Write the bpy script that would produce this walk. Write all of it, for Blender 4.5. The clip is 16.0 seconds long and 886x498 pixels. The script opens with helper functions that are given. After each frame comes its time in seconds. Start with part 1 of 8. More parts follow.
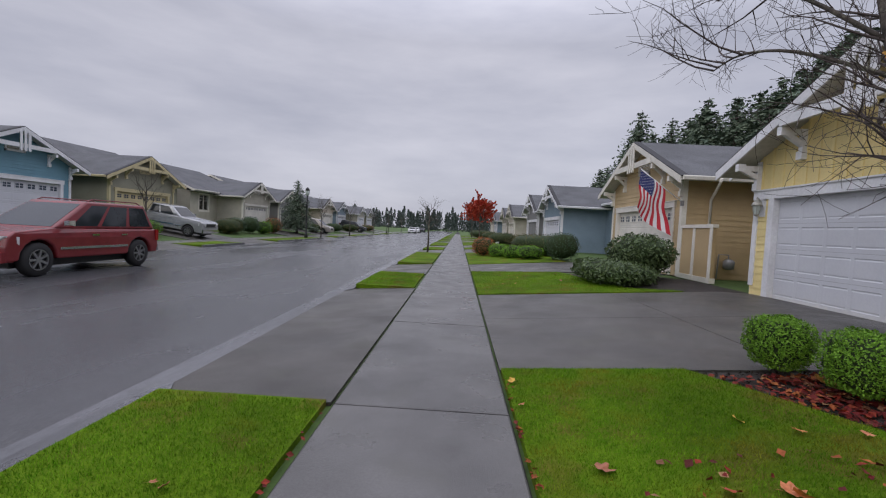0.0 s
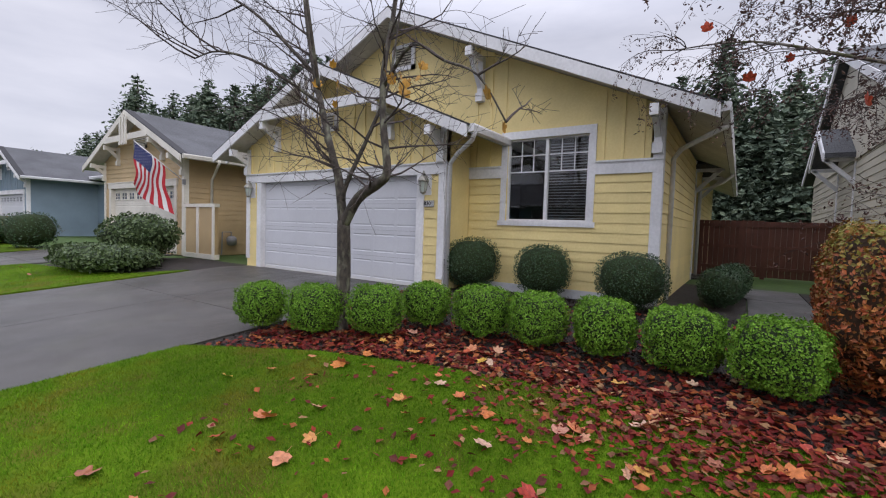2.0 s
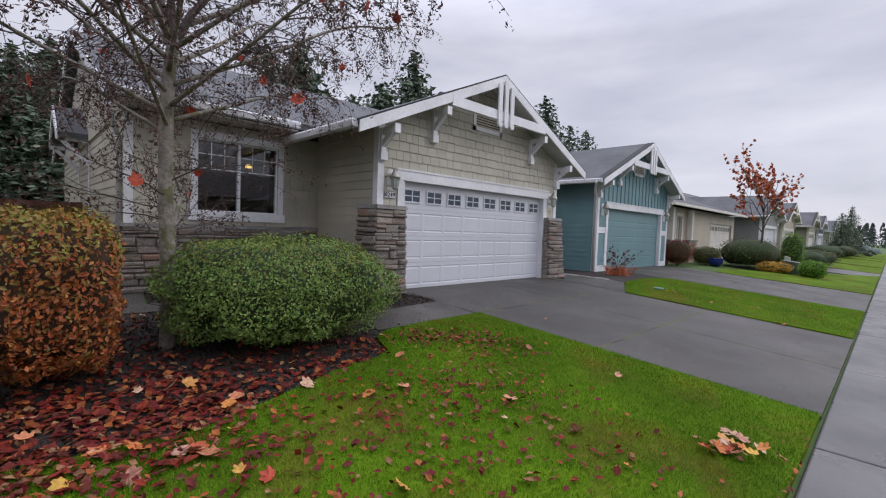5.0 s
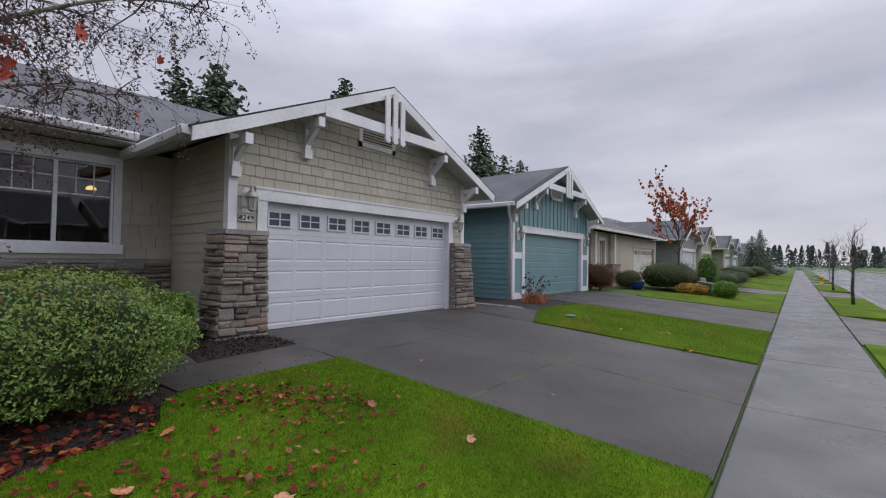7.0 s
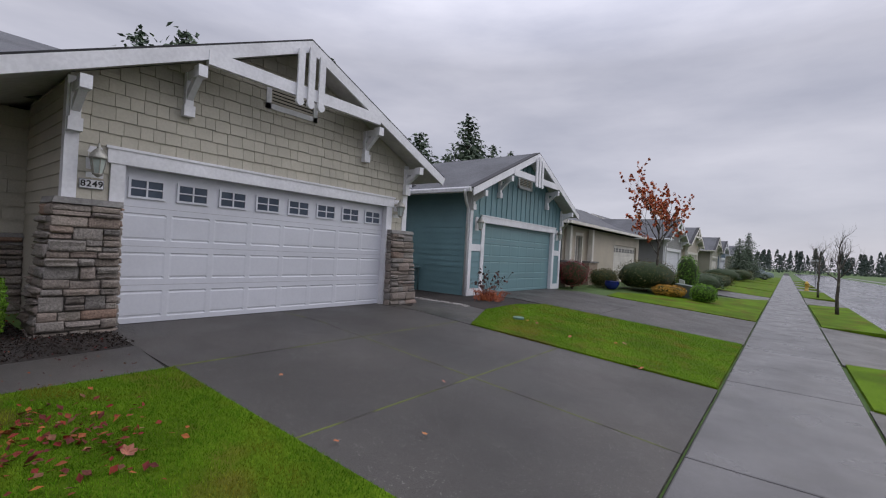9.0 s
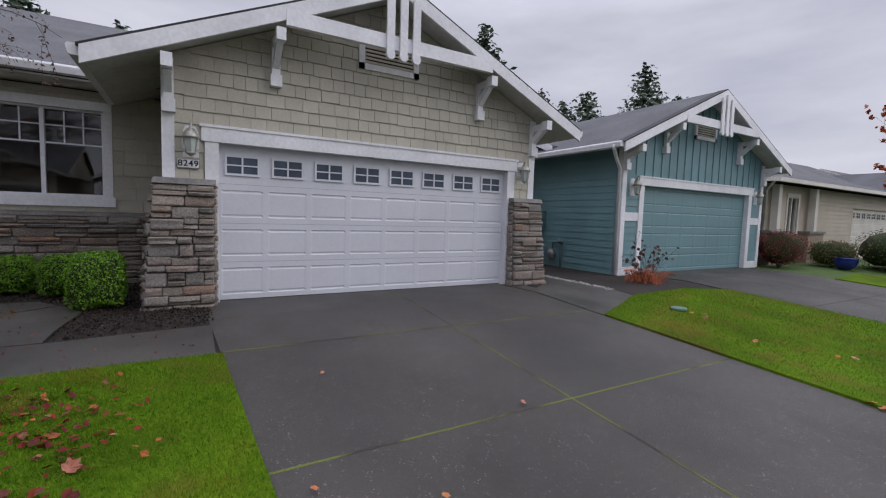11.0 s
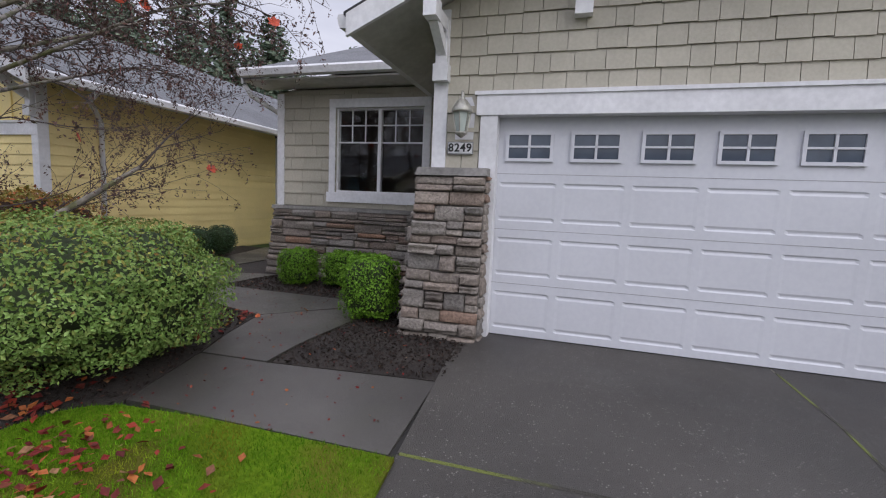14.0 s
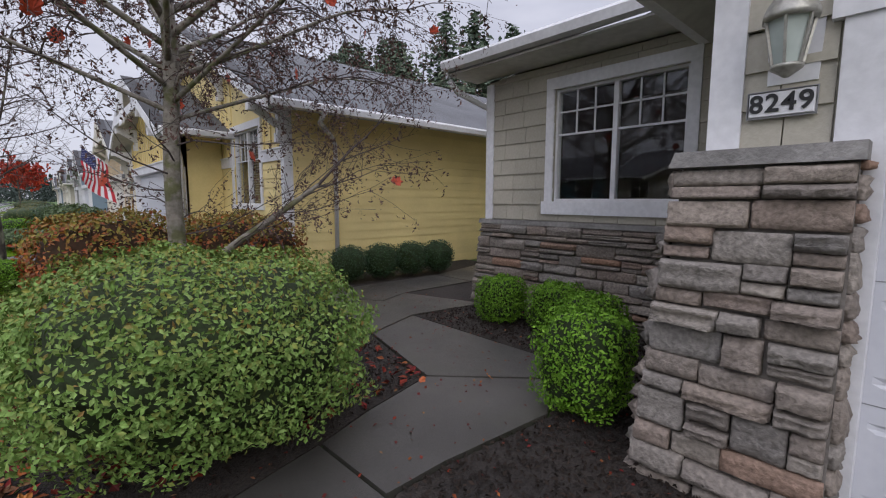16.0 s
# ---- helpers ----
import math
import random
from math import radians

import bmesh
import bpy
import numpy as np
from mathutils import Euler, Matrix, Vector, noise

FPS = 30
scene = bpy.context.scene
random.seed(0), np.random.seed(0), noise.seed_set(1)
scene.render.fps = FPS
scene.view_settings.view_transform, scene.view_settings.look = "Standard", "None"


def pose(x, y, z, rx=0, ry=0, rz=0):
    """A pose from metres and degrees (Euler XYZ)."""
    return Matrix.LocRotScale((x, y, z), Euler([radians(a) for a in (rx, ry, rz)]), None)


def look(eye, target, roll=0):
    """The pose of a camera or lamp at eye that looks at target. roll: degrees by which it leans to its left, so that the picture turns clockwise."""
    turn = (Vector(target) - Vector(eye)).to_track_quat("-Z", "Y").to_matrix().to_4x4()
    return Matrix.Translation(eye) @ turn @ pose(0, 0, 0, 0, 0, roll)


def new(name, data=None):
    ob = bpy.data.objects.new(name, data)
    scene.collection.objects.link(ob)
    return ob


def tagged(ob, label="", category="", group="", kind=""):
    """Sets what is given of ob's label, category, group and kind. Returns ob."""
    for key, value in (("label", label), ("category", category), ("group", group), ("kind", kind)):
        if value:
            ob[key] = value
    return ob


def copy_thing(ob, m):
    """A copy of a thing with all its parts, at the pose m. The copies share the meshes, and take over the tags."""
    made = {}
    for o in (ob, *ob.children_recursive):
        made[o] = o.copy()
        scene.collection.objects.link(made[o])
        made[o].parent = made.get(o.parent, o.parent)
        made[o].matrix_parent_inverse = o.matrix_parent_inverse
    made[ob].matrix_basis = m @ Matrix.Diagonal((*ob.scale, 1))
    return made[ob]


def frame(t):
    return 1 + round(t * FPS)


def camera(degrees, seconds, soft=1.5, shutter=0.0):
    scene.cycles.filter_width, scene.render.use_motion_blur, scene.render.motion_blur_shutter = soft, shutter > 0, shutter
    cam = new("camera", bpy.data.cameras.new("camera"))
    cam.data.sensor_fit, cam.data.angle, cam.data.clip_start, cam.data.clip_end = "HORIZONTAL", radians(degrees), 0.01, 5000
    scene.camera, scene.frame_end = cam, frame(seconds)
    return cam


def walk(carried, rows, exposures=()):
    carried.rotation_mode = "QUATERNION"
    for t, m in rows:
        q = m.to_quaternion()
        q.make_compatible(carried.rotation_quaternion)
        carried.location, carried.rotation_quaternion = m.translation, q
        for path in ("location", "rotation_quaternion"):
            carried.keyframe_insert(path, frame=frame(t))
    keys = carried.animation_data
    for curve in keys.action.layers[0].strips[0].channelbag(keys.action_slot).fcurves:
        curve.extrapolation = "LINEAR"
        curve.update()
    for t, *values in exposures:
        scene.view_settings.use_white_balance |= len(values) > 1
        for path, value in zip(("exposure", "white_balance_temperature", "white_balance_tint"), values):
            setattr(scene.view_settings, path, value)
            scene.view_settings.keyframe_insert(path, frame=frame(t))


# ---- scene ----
cam = camera(90.4, 16.0, soft=1.15)
PATH = [
    (0, (0.697, 0.609, 1.541), (0.631, 2.605, 1.449), 3.0),
    (0.5, (0.665, 0.562, 1.562), (1.104, 2.511, 1.472), 2.7),
    (1, (0.678, 0.484, 1.568), (1.558, 2.278, 1.481), 2.0),
    (1.5, (0.73, 0.401, 1.572), (2.052, 1.899, 1.466), 1.3),
    (2, (0.757, 0.268, 1.587), (2.414, 1.383, 1.488), 1.9),
    (2.5, (0.764, 0.076, 1.582), (2.632, 0.784, 1.503), 2.4),
    (3, (0.784, -0.056, 1.583), (2.762, 0.229, 1.519), 3.1),
    (3.5, (0.8, -0.125, 1.593), (2.777, -0.425, 1.552), 3.4),
    (4, (0.786, -0.168, 1.602), (2.651, -0.89, 1.563), 2.3),
    (4.2, (0.771, -0.193, 1.607), (2.563, -1.08, 1.568), 2.0),
    (4.5, (0.766, -0.271, 1.622), (2.417, -1.398, 1.562), 1.9),
    (5, (0.852, -0.522, 1.697), (2.279, -1.92, 1.604), 2.1),
    (5.2, (0.848, -0.645, 1.702), (2.242, -2.076, 1.615), 2.3),
    (7.3, (0.695, -2.437, 1.673), (1.923, -4.015, 1.731), 1.0),
    (7.5, (0.672, -2.618, 1.674), (1.879, -4.212, 1.729), 1.4),
    (8, (0.585, -3.07, 1.689), (1.786, -4.669, 1.729), 2.9),
    (8.2, (0.57, -3.264, 1.686), (1.771, -4.862, 1.716), 3.1),
    (10.3, (0.593, -5.074, 1.737), (2.144, -6.331, 1.618), 2.6),
    (10.5, (0.652, -5.231, 1.738), (2.296, -6.363, 1.61), 2.2),
    (11, (0.886, -5.627, 1.723), (2.612, -6.627, 1.572), 1.8),
    (11.5, (1.134, -6.029, 1.7), (2.96, -6.826, 1.526), 1.8),
    (12, (1.451, -6.317, 1.696), (3.403, -6.709, 1.505), 1.4),
    (12.5, (1.878, -6.53, 1.709), (3.851, -6.788, 1.506), 2.1),
    (13, (2.316, -6.685, 1.735), (4.297, -6.531, 1.506), 2.5),
    (13.5, (2.803, -6.742, 1.755), (4.743, -6.315, 1.521), 2.1),
    (14, (3.317, -6.731, 1.771), (5.227, -6.176, 1.556), 2.4),
    (14.5, (3.811, -6.663, 1.776), (5.571, -5.735, 1.571), 2.1),
    (15, (4.282, -6.533, 1.79), (6.005, -5.536, 1.595), 1.1),
    (15.5, (4.695, -6.379, 1.806), (6.231, -5.111, 1.627), 1.4),
    (16, (5.086, -6.104, 1.861), (6.429, -4.638, 1.64), 0.2),
]
walk(cam, [(t, look(eye, target, roll)) for t, eye, target, roll in PATH], [(0.0, -0.12), (1.0, -0.02), (3.0, 0.46), (3.5, 0.42), (4.0, 0.2), (5.0, 0.2), (8.0, -0.12), (10.5, -0.02), (12.0, 0.12), (13.0, 0.24), (14.5, 0.42), (15.2, 0.36), (16.0, 0.26)])

# ---- world, sun, exposure ----
world = bpy.data.worlds.new("overcast_sky")
scene.world = world
world.use_nodes = True
wn, wl = world.node_tree.nodes, world.node_tree.links
wn.clear()
w_out = wn.new("ShaderNodeOutputWorld")
w_bg = wn.new("ShaderNodeBackground")
w_sky = wn.new("ShaderNodeTexSky")
w_sky.sky_type, w_sky.sun_disc = "NISHITA", False
w_sky.sun_elevation, w_sky.sun_rotation = radians(29), radians(215)
w_co = wn.new("ShaderNodeTexCoord")
w_map = wn.new("ShaderNodeMapping")
w_map.inputs["Scale"].default_value = (1.3, 1.3, 5.0)
w_no = wn.new("ShaderNodeTexNoise")
w_no.inputs["Scale"].default_value, w_no.inputs["Detail"].default_value, w_no.inputs["Roughness"].default_value = 1.6, 6, 0.55
w_ramp = wn.new("ShaderNodeValToRGB")
w_ramp.color_ramp.elements[0].position, w_ramp.color_ramp.elements[0].color = 0.3, (4.6, 4.7, 5.7, 1)
w_ramp.color_ramp.elements[1].position, w_ramp.color_ramp.elements[1].color = 0.72, (7.0, 6.95, 7.9, 1)
w_mix = wn.new("ShaderNodeMix")
w_mix.data_type = "RGBA"
w_mix.inputs["Factor"].default_value = 0.93
wl.new(w_co.outputs["Generated"], w_map.inputs["Vector"])
wl.new(w_map.outputs["Vector"], w_no.inputs["Vector"])
wl.new(w_no.outputs["Fac"], w_ramp.inputs["Fac"])
wl.new(w_sky.outputs["Color"], w_mix.inputs["A"])
wl.new(w_ramp.outputs["Color"], w_mix.inputs["B"])
# an overcast dome is brighter overhead than near the horizon
w_sep = wn.new("ShaderNodeSeparateXYZ")
w_gain = wn.new("ShaderNodeMapRange")
w_gain.inputs["From Min"].default_value, w_gain.inputs["From Max"].default_value = 0.38, 0.8
w_gain.inputs["To Min"].default_value, w_gain.inputs["To Max"].default_value = 1.0, 2.9
w_vec = wn.new("ShaderNodeVectorMath")
w_vec.operation = "SCALE"
wl.new(w_co.outputs["Generated"], w_sep.inputs["Vector"])
wl.new(w_sep.outputs["Z"], w_gain.inputs["Value"])
wl.new(w_mix.outputs["Result"], w_vec.inputs[0])
wl.new(w_gain.outputs["Result"], w_vec.inputs["Scale"])
wl.new(w_vec.outputs["Vector"], w_bg.inputs["Color"])
w_bg.inputs["Strength"].default_value = 0.102
wl.new(w_bg.outputs["Background"], w_out.inputs["Surface"])
sun = new("sun", bpy.data.lights.new("sun", "SUN"))
sun.data.energy, sun.data.angle, sun.data.color = 0.6, radians(40), (1.0, 0.97, 0.93)
sun.matrix_world = look((-24, -34, 23), (0, 0, 0))


# ---- materials ----
def mat(name, a, b=None, grain=40.0, rough=0.6, bump=0.0, bump_scale=120.0, stain=0.15, stain_scale=1.3, vary=0.0, island=0.0,
        metal=0.0, rough_var=0.0, stretch=(1, 1, 1), spec=0.5, third=None, third_at=0.62, third_scale=3.0, speck=None):
    """Two-scale procedural paint: fine grain between a and b, broad stains, bump, variation by object or by island."""
    m = bpy.data.materials.new(name)
    m.use_nodes = True
    nt = m.node_tree
    n, l = nt.nodes, nt.links
    p = n["Principled BSDF"]
    p.inputs["Metallic"].default_value, p.inputs["Roughness"].default_value = metal, rough
    p.inputs["Specular IOR Level"].default_value = spec
    geo = n.new("ShaderNodeNewGeometry")
    mp = n.new("ShaderNodeMapping")
    mp.inputs["Scale"].default_value = stretch
    l.new(geo.outputs["Position"], mp.inputs["Vector"])

    def noise_node(scale, detail=3.0):
        t = n.new("ShaderNodeTexNoise")
        t.inputs["Scale"].default_value, t.inputs["Detail"].default_value = scale, detail
        l.new(mp.outputs["Vector"], t.inputs["Vector"])
        return t.outputs["Fac"]

    def mixed(fac, c1, c2, mode="MIX"):
        x = n.new("ShaderNodeMix")
        x.data_type, x.blend_type = "RGBA", mode
        for sock, v in ((x.inputs["Factor"], fac), (x.inputs["A"], c1), (x.inputs["B"], c2)):
            if isinstance(v, (int, float)):
                sock.default_value = v
            elif isinstance(v, tuple):
                sock.default_value = (*v[:3], 1)
            else:
                l.new(v, sock)
        return x.outputs["Result"]

    def ramped(v, lo, hi, at0=0.35, at1=0.65):
        r = n.new("ShaderNodeMapRange")
        r.inputs["From Min"].default_value, r.inputs["From Max"].default_value = at0, at1
        r.inputs["To Min"].default_value, r.inputs["To Max"].default_value = lo, hi
        l.new(v, r.inputs["Value"])
        return r.outputs["Result"]

    b = b or tuple(c * 0.85 for c in a)
    col = mixed(ramped(noise_node(grain), 0, 1), a, b)
    if third:
        col = mixed(ramped(noise_node(third_scale, 4), 0, 1, third_at - 0.06, third_at + 0.06), col, third)
    if speck:
        vo = n.new("ShaderNodeTexVoronoi")
        vo.inputs["Scale"].default_value = speck[1]
        l.new(mp.outputs["Vector"], vo.inputs["Vector"])
        near_centre = ramped(vo.outputs["Distance"], 1, 0, speck[2], speck[2] + 0.06)
        patch = n.new("ShaderNodeMath")
        patch.operation = "MULTIPLY"
        l.new(near_centre, patch.inputs[0])
        l.new(ramped(noise_node(speck[1] * 0.35, 2), 0, 1, 0.48, 0.6), patch.inputs[1])
        col = mixed(patch.outputs["Value"], col, speck[0])
    if stain:
        g = ramped(noise_node(stain_scale, 4), 1 - stain, 1 + stain * 0.4)
        comb = n.new("ShaderNodeCombineColor")
        for c in comb.inputs:
            l.new(g, c)
        col = mixed(1.0, col, comb.outputs["Color"], "MULTIPLY")
    if vary or island:
        if island:
            src = geo.outputs["Random Per Island"]
        else:
            src = n.new("ShaderNodeObjectInfo").outputs["Random"]
        k = vary or island
        g = ramped(src, 1 - k, 1 + k, 0, 1)
        comb = n.new("ShaderNodeCombineColor")
        for c in comb.inputs:
            l.new(g, c)
        col = mixed(1.0, col, comb.outputs["Color"], "MULTIPLY")
    l.new(col, p.inputs["Base Color"])
    if rough_var:
        l.new(ramped(noise_node(stain_scale * 1.7, 5), rough - rough_var, rough + rough_var), p.inputs["Roughness"])
    if bump:
        bn = n.new("ShaderNodeBump")
        bn.inputs["Strength"].default_value, bn.inputs["Distance"].default_value = bump, 0.02
        l.new(noise_node(bump_scale, 4), bn.inputs["Height"])
        l.new(bn.outputs["Normal"], p.inputs["Normal"])
    return m


def palette(name, colours, rough=0.55, by_object=False, spec=0.3, bump=0.0):
    """A leaf or stone material whose colour is drawn from a palette, piece by piece."""
    m = bpy.data.materials.new(name)
    m.use_nodes = True
    n, l = m.node_tree.nodes, m.node_tree.links
    p = n["Principled BSDF"]
    p.inputs["Roughness"].default_value, p.inputs["Specular IOR Level"].default_value = rough, spec
    ramp = n.new("ShaderNodeValToRGB")
    cr = ramp.color_ramp
    while len(cr.elements) < len(colours):
        cr.elements.new(0.5)
    for i, c in enumerate(colours):
        cr.elements[i].position, cr.elements[i].color = i / max(1, len(colours) - 1), (*c, 1)
    geo = n.new("ShaderNodeNewGeometry")
    src = n.new("ShaderNodeObjectInfo").outputs["Random"] if by_object else geo.outputs["Random Per Island"]
    l.new(src, ramp.inputs["Fac"])
    t = n.new("ShaderNodeTexNoise")
    t.inputs["Scale"].default_value, t.inputs["Detail"].default_value = 38, 5
    l.new(geo.outputs["Position"], t.inputs["Vector"])
    r = n.new("ShaderNodeMapRange")
    r.inputs["From Min"].default_value, r.inputs["From Max"].default_value = 0.3, 0.7
    r.inputs["To Min"].default_value, r.inputs["To Max"].default_value = 0.65, 1.2
    l.new(t.outputs["Fac"], r.inputs["Value"])
    comb = n.new("ShaderNodeCombineColor")
    for c in comb.inputs:
        l.new(r.outputs["Result"], c)
    x = n.new("ShaderNodeMix")
    x.data_type, x.blend_type = "RGBA", "MULTIPLY"
    x.inputs["Factor"].default_value = 1.0
    l.new(ramp.outputs["Color"], x.inputs["A"])
    l.new(comb.outputs["Color"], x.inputs["B"])
    l.new(x.outputs["Result"], p.inputs["Base Color"])
    if bump:
        bn = n.new("ShaderNodeBump")
        bn.inputs["Strength"].default_value, bn.inputs["Distance"].default_value = bump, 0.02
        l.new(t.outputs["Fac"], bn.inputs["Height"])
        l.new(bn.outputs["Normal"], p.inputs["Normal"])
    return m


M = {}
M["asphalt"] = mat("wet_asphalt", (0.042, 0.042, 0.0462), (0.0714, 0.0714, 0.0756), 60, 0.24, 0.25, 260, 0.3, 0.35, rough_var=0.12, stretch=(1, 0.25, 1))
M["gutter"] = mat("gutter_concrete", (0.132, 0.132, 0.1408), (0.0968, 0.0968, 0.1038), 30, 0.3, 0.2, 180, 0.35, 1.2, rough_var=0.1, stretch=(1, 0.3, 1))
M["walk"] = mat("damp_sidewalk", (0.126, 0.121, 0.1176), (0.0966, 0.0924, 0.08904), 60, 0.38, 0.25, 220, 0.3, 0.9, vary=0.12, rough_var=0.14, third=(0.105, 0.1008, 0.09408), third_at=0.6, third_scale=1.7)
M["drive"] = mat("driveway_concrete", (0.0798, 0.07308, 0.06552), (0.06048, 0.05544, 0.04956), 60, 0.45, 0.25, 200, 0.32, 0.7, vary=0.07, rough_var=0.12, third=(0.0714, 0.0672, 0.05544), third_at=0.6, third_scale=1.1)
# pale specks paint wet glints as well as pebbles into the concrete
M["aggregate"] = mat("exposed_aggregate", (0.042, 0.0378, 0.03276), (0.0714, 0.06384, 0.05544), 150, 0.52, 0.6, 150, 0.35, 0.5, vary=0.08, rough_var=0.1, speck=((0.27, 0.255, 0.235), 46, 0.18))
M["moss"] = mat("mossy_joint", (0.035, 0.032, 0.026), (0.05, 0.046, 0.036), 50, 0.9, 0.6, 120, third=(0.12, 0.14, 0.03), third_at=0.46, third_scale=2.0)
M["joint"] = mat("joint_dirt", (0.02, 0.019, 0.017), None, 50, 0.9)
M["soil"] = mat("dark_mulch", (0.016, 0.012, 0.01), (0.036, 0.027, 0.021), 55, 0.85, 0.8, 70, 0.3, 2.0)
M["turf"] = mat("turf_base", (0.0675, 0.1305, 0.0036), (0.108, 0.18, 0.0072), 35, 0.9, 0.6, 90, 0.35, 0.9, spec=0.1, third=(0.108, 0.108, 0.0135), third_at=0.58, third_scale=1.6)
M["far_grass"] = mat("far_grass", (0.07, 0.13, 0.02), (0.05, 0.095, 0.016), 6, 0.9, 0.3, 30, 0.3, 0.05)
M["white"] = mat("white_trim_paint", (0.78, 0.78, 0.8), (0.7, 0.7, 0.72), 20, 0.5, 0.05, 60, 0.12, 1.5)
M["cream_trim"] = mat("cream_trim_paint", (0.72, 0.69, 0.62), (0.66, 0.63, 0.56), 20, 0.5, 0.05, 60, 0.12, 1.5)
M["door_white"] = mat("white_garage_door_paint", (0.6138, 0.6231, 0.6603), (0.5859, 0.5952, 0.6371), 25, 0.42, 0.03, 200, 0.06, 0.8)
M["yellow"] = mat("yellow_siding_paint", (0.83, 0.68, 0.315), (0.79, 0.64, 0.285), 30, 0.55, 0.08, 80, 0.1, 1.1, vary=0.05)
M["taupe"] = mat("taupe_siding_paint", (0.4469, 0.4197, 0.3434), (0.4033, 0.376, 0.3052), 35, 0.6, 0.12, 90, 0.12, 1.2, vary=0.06)
M["teal"] = mat("teal_siding_paint", (0.15, 0.27, 0.294), (0.132, 0.246, 0.27), 30, 0.55, 0.08, 80, 0.12, 1.1, vary=0.05)
M["teal_door"] = mat("teal_garage_door_paint", (0.1495, 0.2702, 0.2875), (0.138, 0.253, 0.2702), 30, 0.45, 0.03, 80, 0.08, 1.0)
M["beige"] = mat("beige_siding_paint", (0.5, 0.37, 0.2), (0.46, 0.335, 0.18), 30, 0.55, 0.08, 80, 0.12, 1.1, vary=0.05)
M["bluegrey"] = mat("blue_grey_siding_paint", (0.2, 0.27, 0.33), (0.18, 0.245, 0.3), 30, 0.55, 0.08, 80, 0.12, 1.1, vary=0.05)
M["grey"] = mat("grey_siding_paint", (0.2, 0.2, 0.19), (0.17, 0.17, 0.165), 30, 0.55, 0.08, 80, 0.12, 1.1, vary=0.05)
M["olive"] = mat("olive_siding_paint", (0.28, 0.27, 0.2), (0.25, 0.24, 0.175), 30, 0.55, 0.08, 80, 0.12, 1.1, vary=0.05)
M["ltbeige"] = mat("pale_beige_siding_paint", (0.5, 0.44, 0.34), (0.46, 0.4, 0.31), 30, 0.55, 0.08, 80, 0.12, 1.1, vary=0.05)
M["blue2"] = mat("blue_siding_paint", (0.15, 0.3, 0.38), (0.135, 0.275, 0.35), 30, 0.55, 0.08, 80, 0.12, 1.1, vary=0.05)
M["pale_door"] = mat("pale_yellow_door_paint", (0.6, 0.52, 0.3), (0.56, 0.48, 0.28), 30, 0.5, 0.03, 80, 0.1, 1.0)
M["roof"] = mat("asphalt_shingle_roof", (0.075, 0.078, 0.085), (0.11, 0.112, 0.12), 22, 0.8, 0.7, 34, 0.25, 0.8, stretch=(1, 1, 2))
M["roof_edge"] = mat("roof_edge_felt", (0.03, 0.03, 0.033), None, 30, 0.8)
M["soffit"] = mat("soffit_boards", (0.6, 0.59, 0.56), None, 10, 0.7)
M["glass_dark"] = mat("door_window_glass", (0.07, 0.09, 0.12), (0.05, 0.065, 0.09), 5, 0.06, spec=0.8, stain=0.0)
# the rooms' dimness is painted in as near-black brown; the entry door shares it
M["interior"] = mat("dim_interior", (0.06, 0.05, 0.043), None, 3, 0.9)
M["blind"] = mat("white_blind_slat", (0.4, 0.41, 0.42), None, 10, 0.6, stain=0.05)
M["curtain"] = mat("pale_curtain", (0.5, 0.5, 0.55), None, 10, 0.8, stain=0.1)
M["stone_cap"] = mat("grey_stone_cap", (0.25, 0.24, 0.225), (0.19, 0.18, 0.17), 25, 0.75, 0.4, 60, 0.25, 3)
M["mortar"] = mat("grey_brown_mortar", (0.23, 0.208, 0.186), (0.17, 0.152, 0.135), 40, 0.9)
M["stone"] = palette("ledge_stone", [(0.27, 0.222, 0.186), (0.228, 0.196, 0.17), (0.31, 0.262, 0.222), (0.24, 0.224, 0.208), (0.284, 0.222, 0.182), (0.2, 0.18, 0.163), (0.33, 0.29, 0.25), (0.258, 0.236, 0.214), (0.256, 0.21, 0.178), (0.24, 0.212, 0.188), (0.21, 0.196, 0.182), (0.32, 0.196, 0.135)], 0.8, True, 0.25, 0.7)
M["brick"] = mat("tan_brick", (0.36, 0.29, 0.22), (0.28, 0.2, 0.15), 8, 0.8, 0.4, 30, 0.2, 2, stretch=(1, 1, 4))
M["fence"] = mat("red_brown_fence_stain", (0.14, 0.045, 0.025), (0.11, 0.036, 0.022), 30, 0.6, 0.2, 60, 0.2, 1.5, vary=0.12, stretch=(6, 6, 1))
M["fence_grey"] = mat("weathered_fence_wood", (0.2, 0.15, 0.11), (0.15, 0.11, 0.08), 30, 0.7, 0.2, 60, 0.2, 1.5, vary=0.1)
M["metal_grey"] = mat("grey_painted_metal", (0.3, 0.3, 0.31), None, 15, 0.45, stain=0.15, metal=0.3)
M["meter_teal"] = mat("painted_meter_metal", (0.12, 0.2, 0.21), None, 15, 0.45, stain=0.15)
M["pewter"] = mat("pewter_lantern_metal", (0.42, 0.41, 0.36), (0.3, 0.29, 0.26), 40, 0.4, 0.1, 90, metal=0.5)
M["black"] = mat("black_paint", (0.015, 0.015, 0.016), None, 10, 0.5, stain=0.0)
M["bark"] = mat("grey_bark", (0.09, 0.074, 0.058), (0.04, 0.034, 0.028), 24, 0.85, 0.8, 45, 0.3, 4, third=(0.2, 0.2, 0.14), third_at=0.6, third_scale=9, stretch=(1, 1, 0.5))
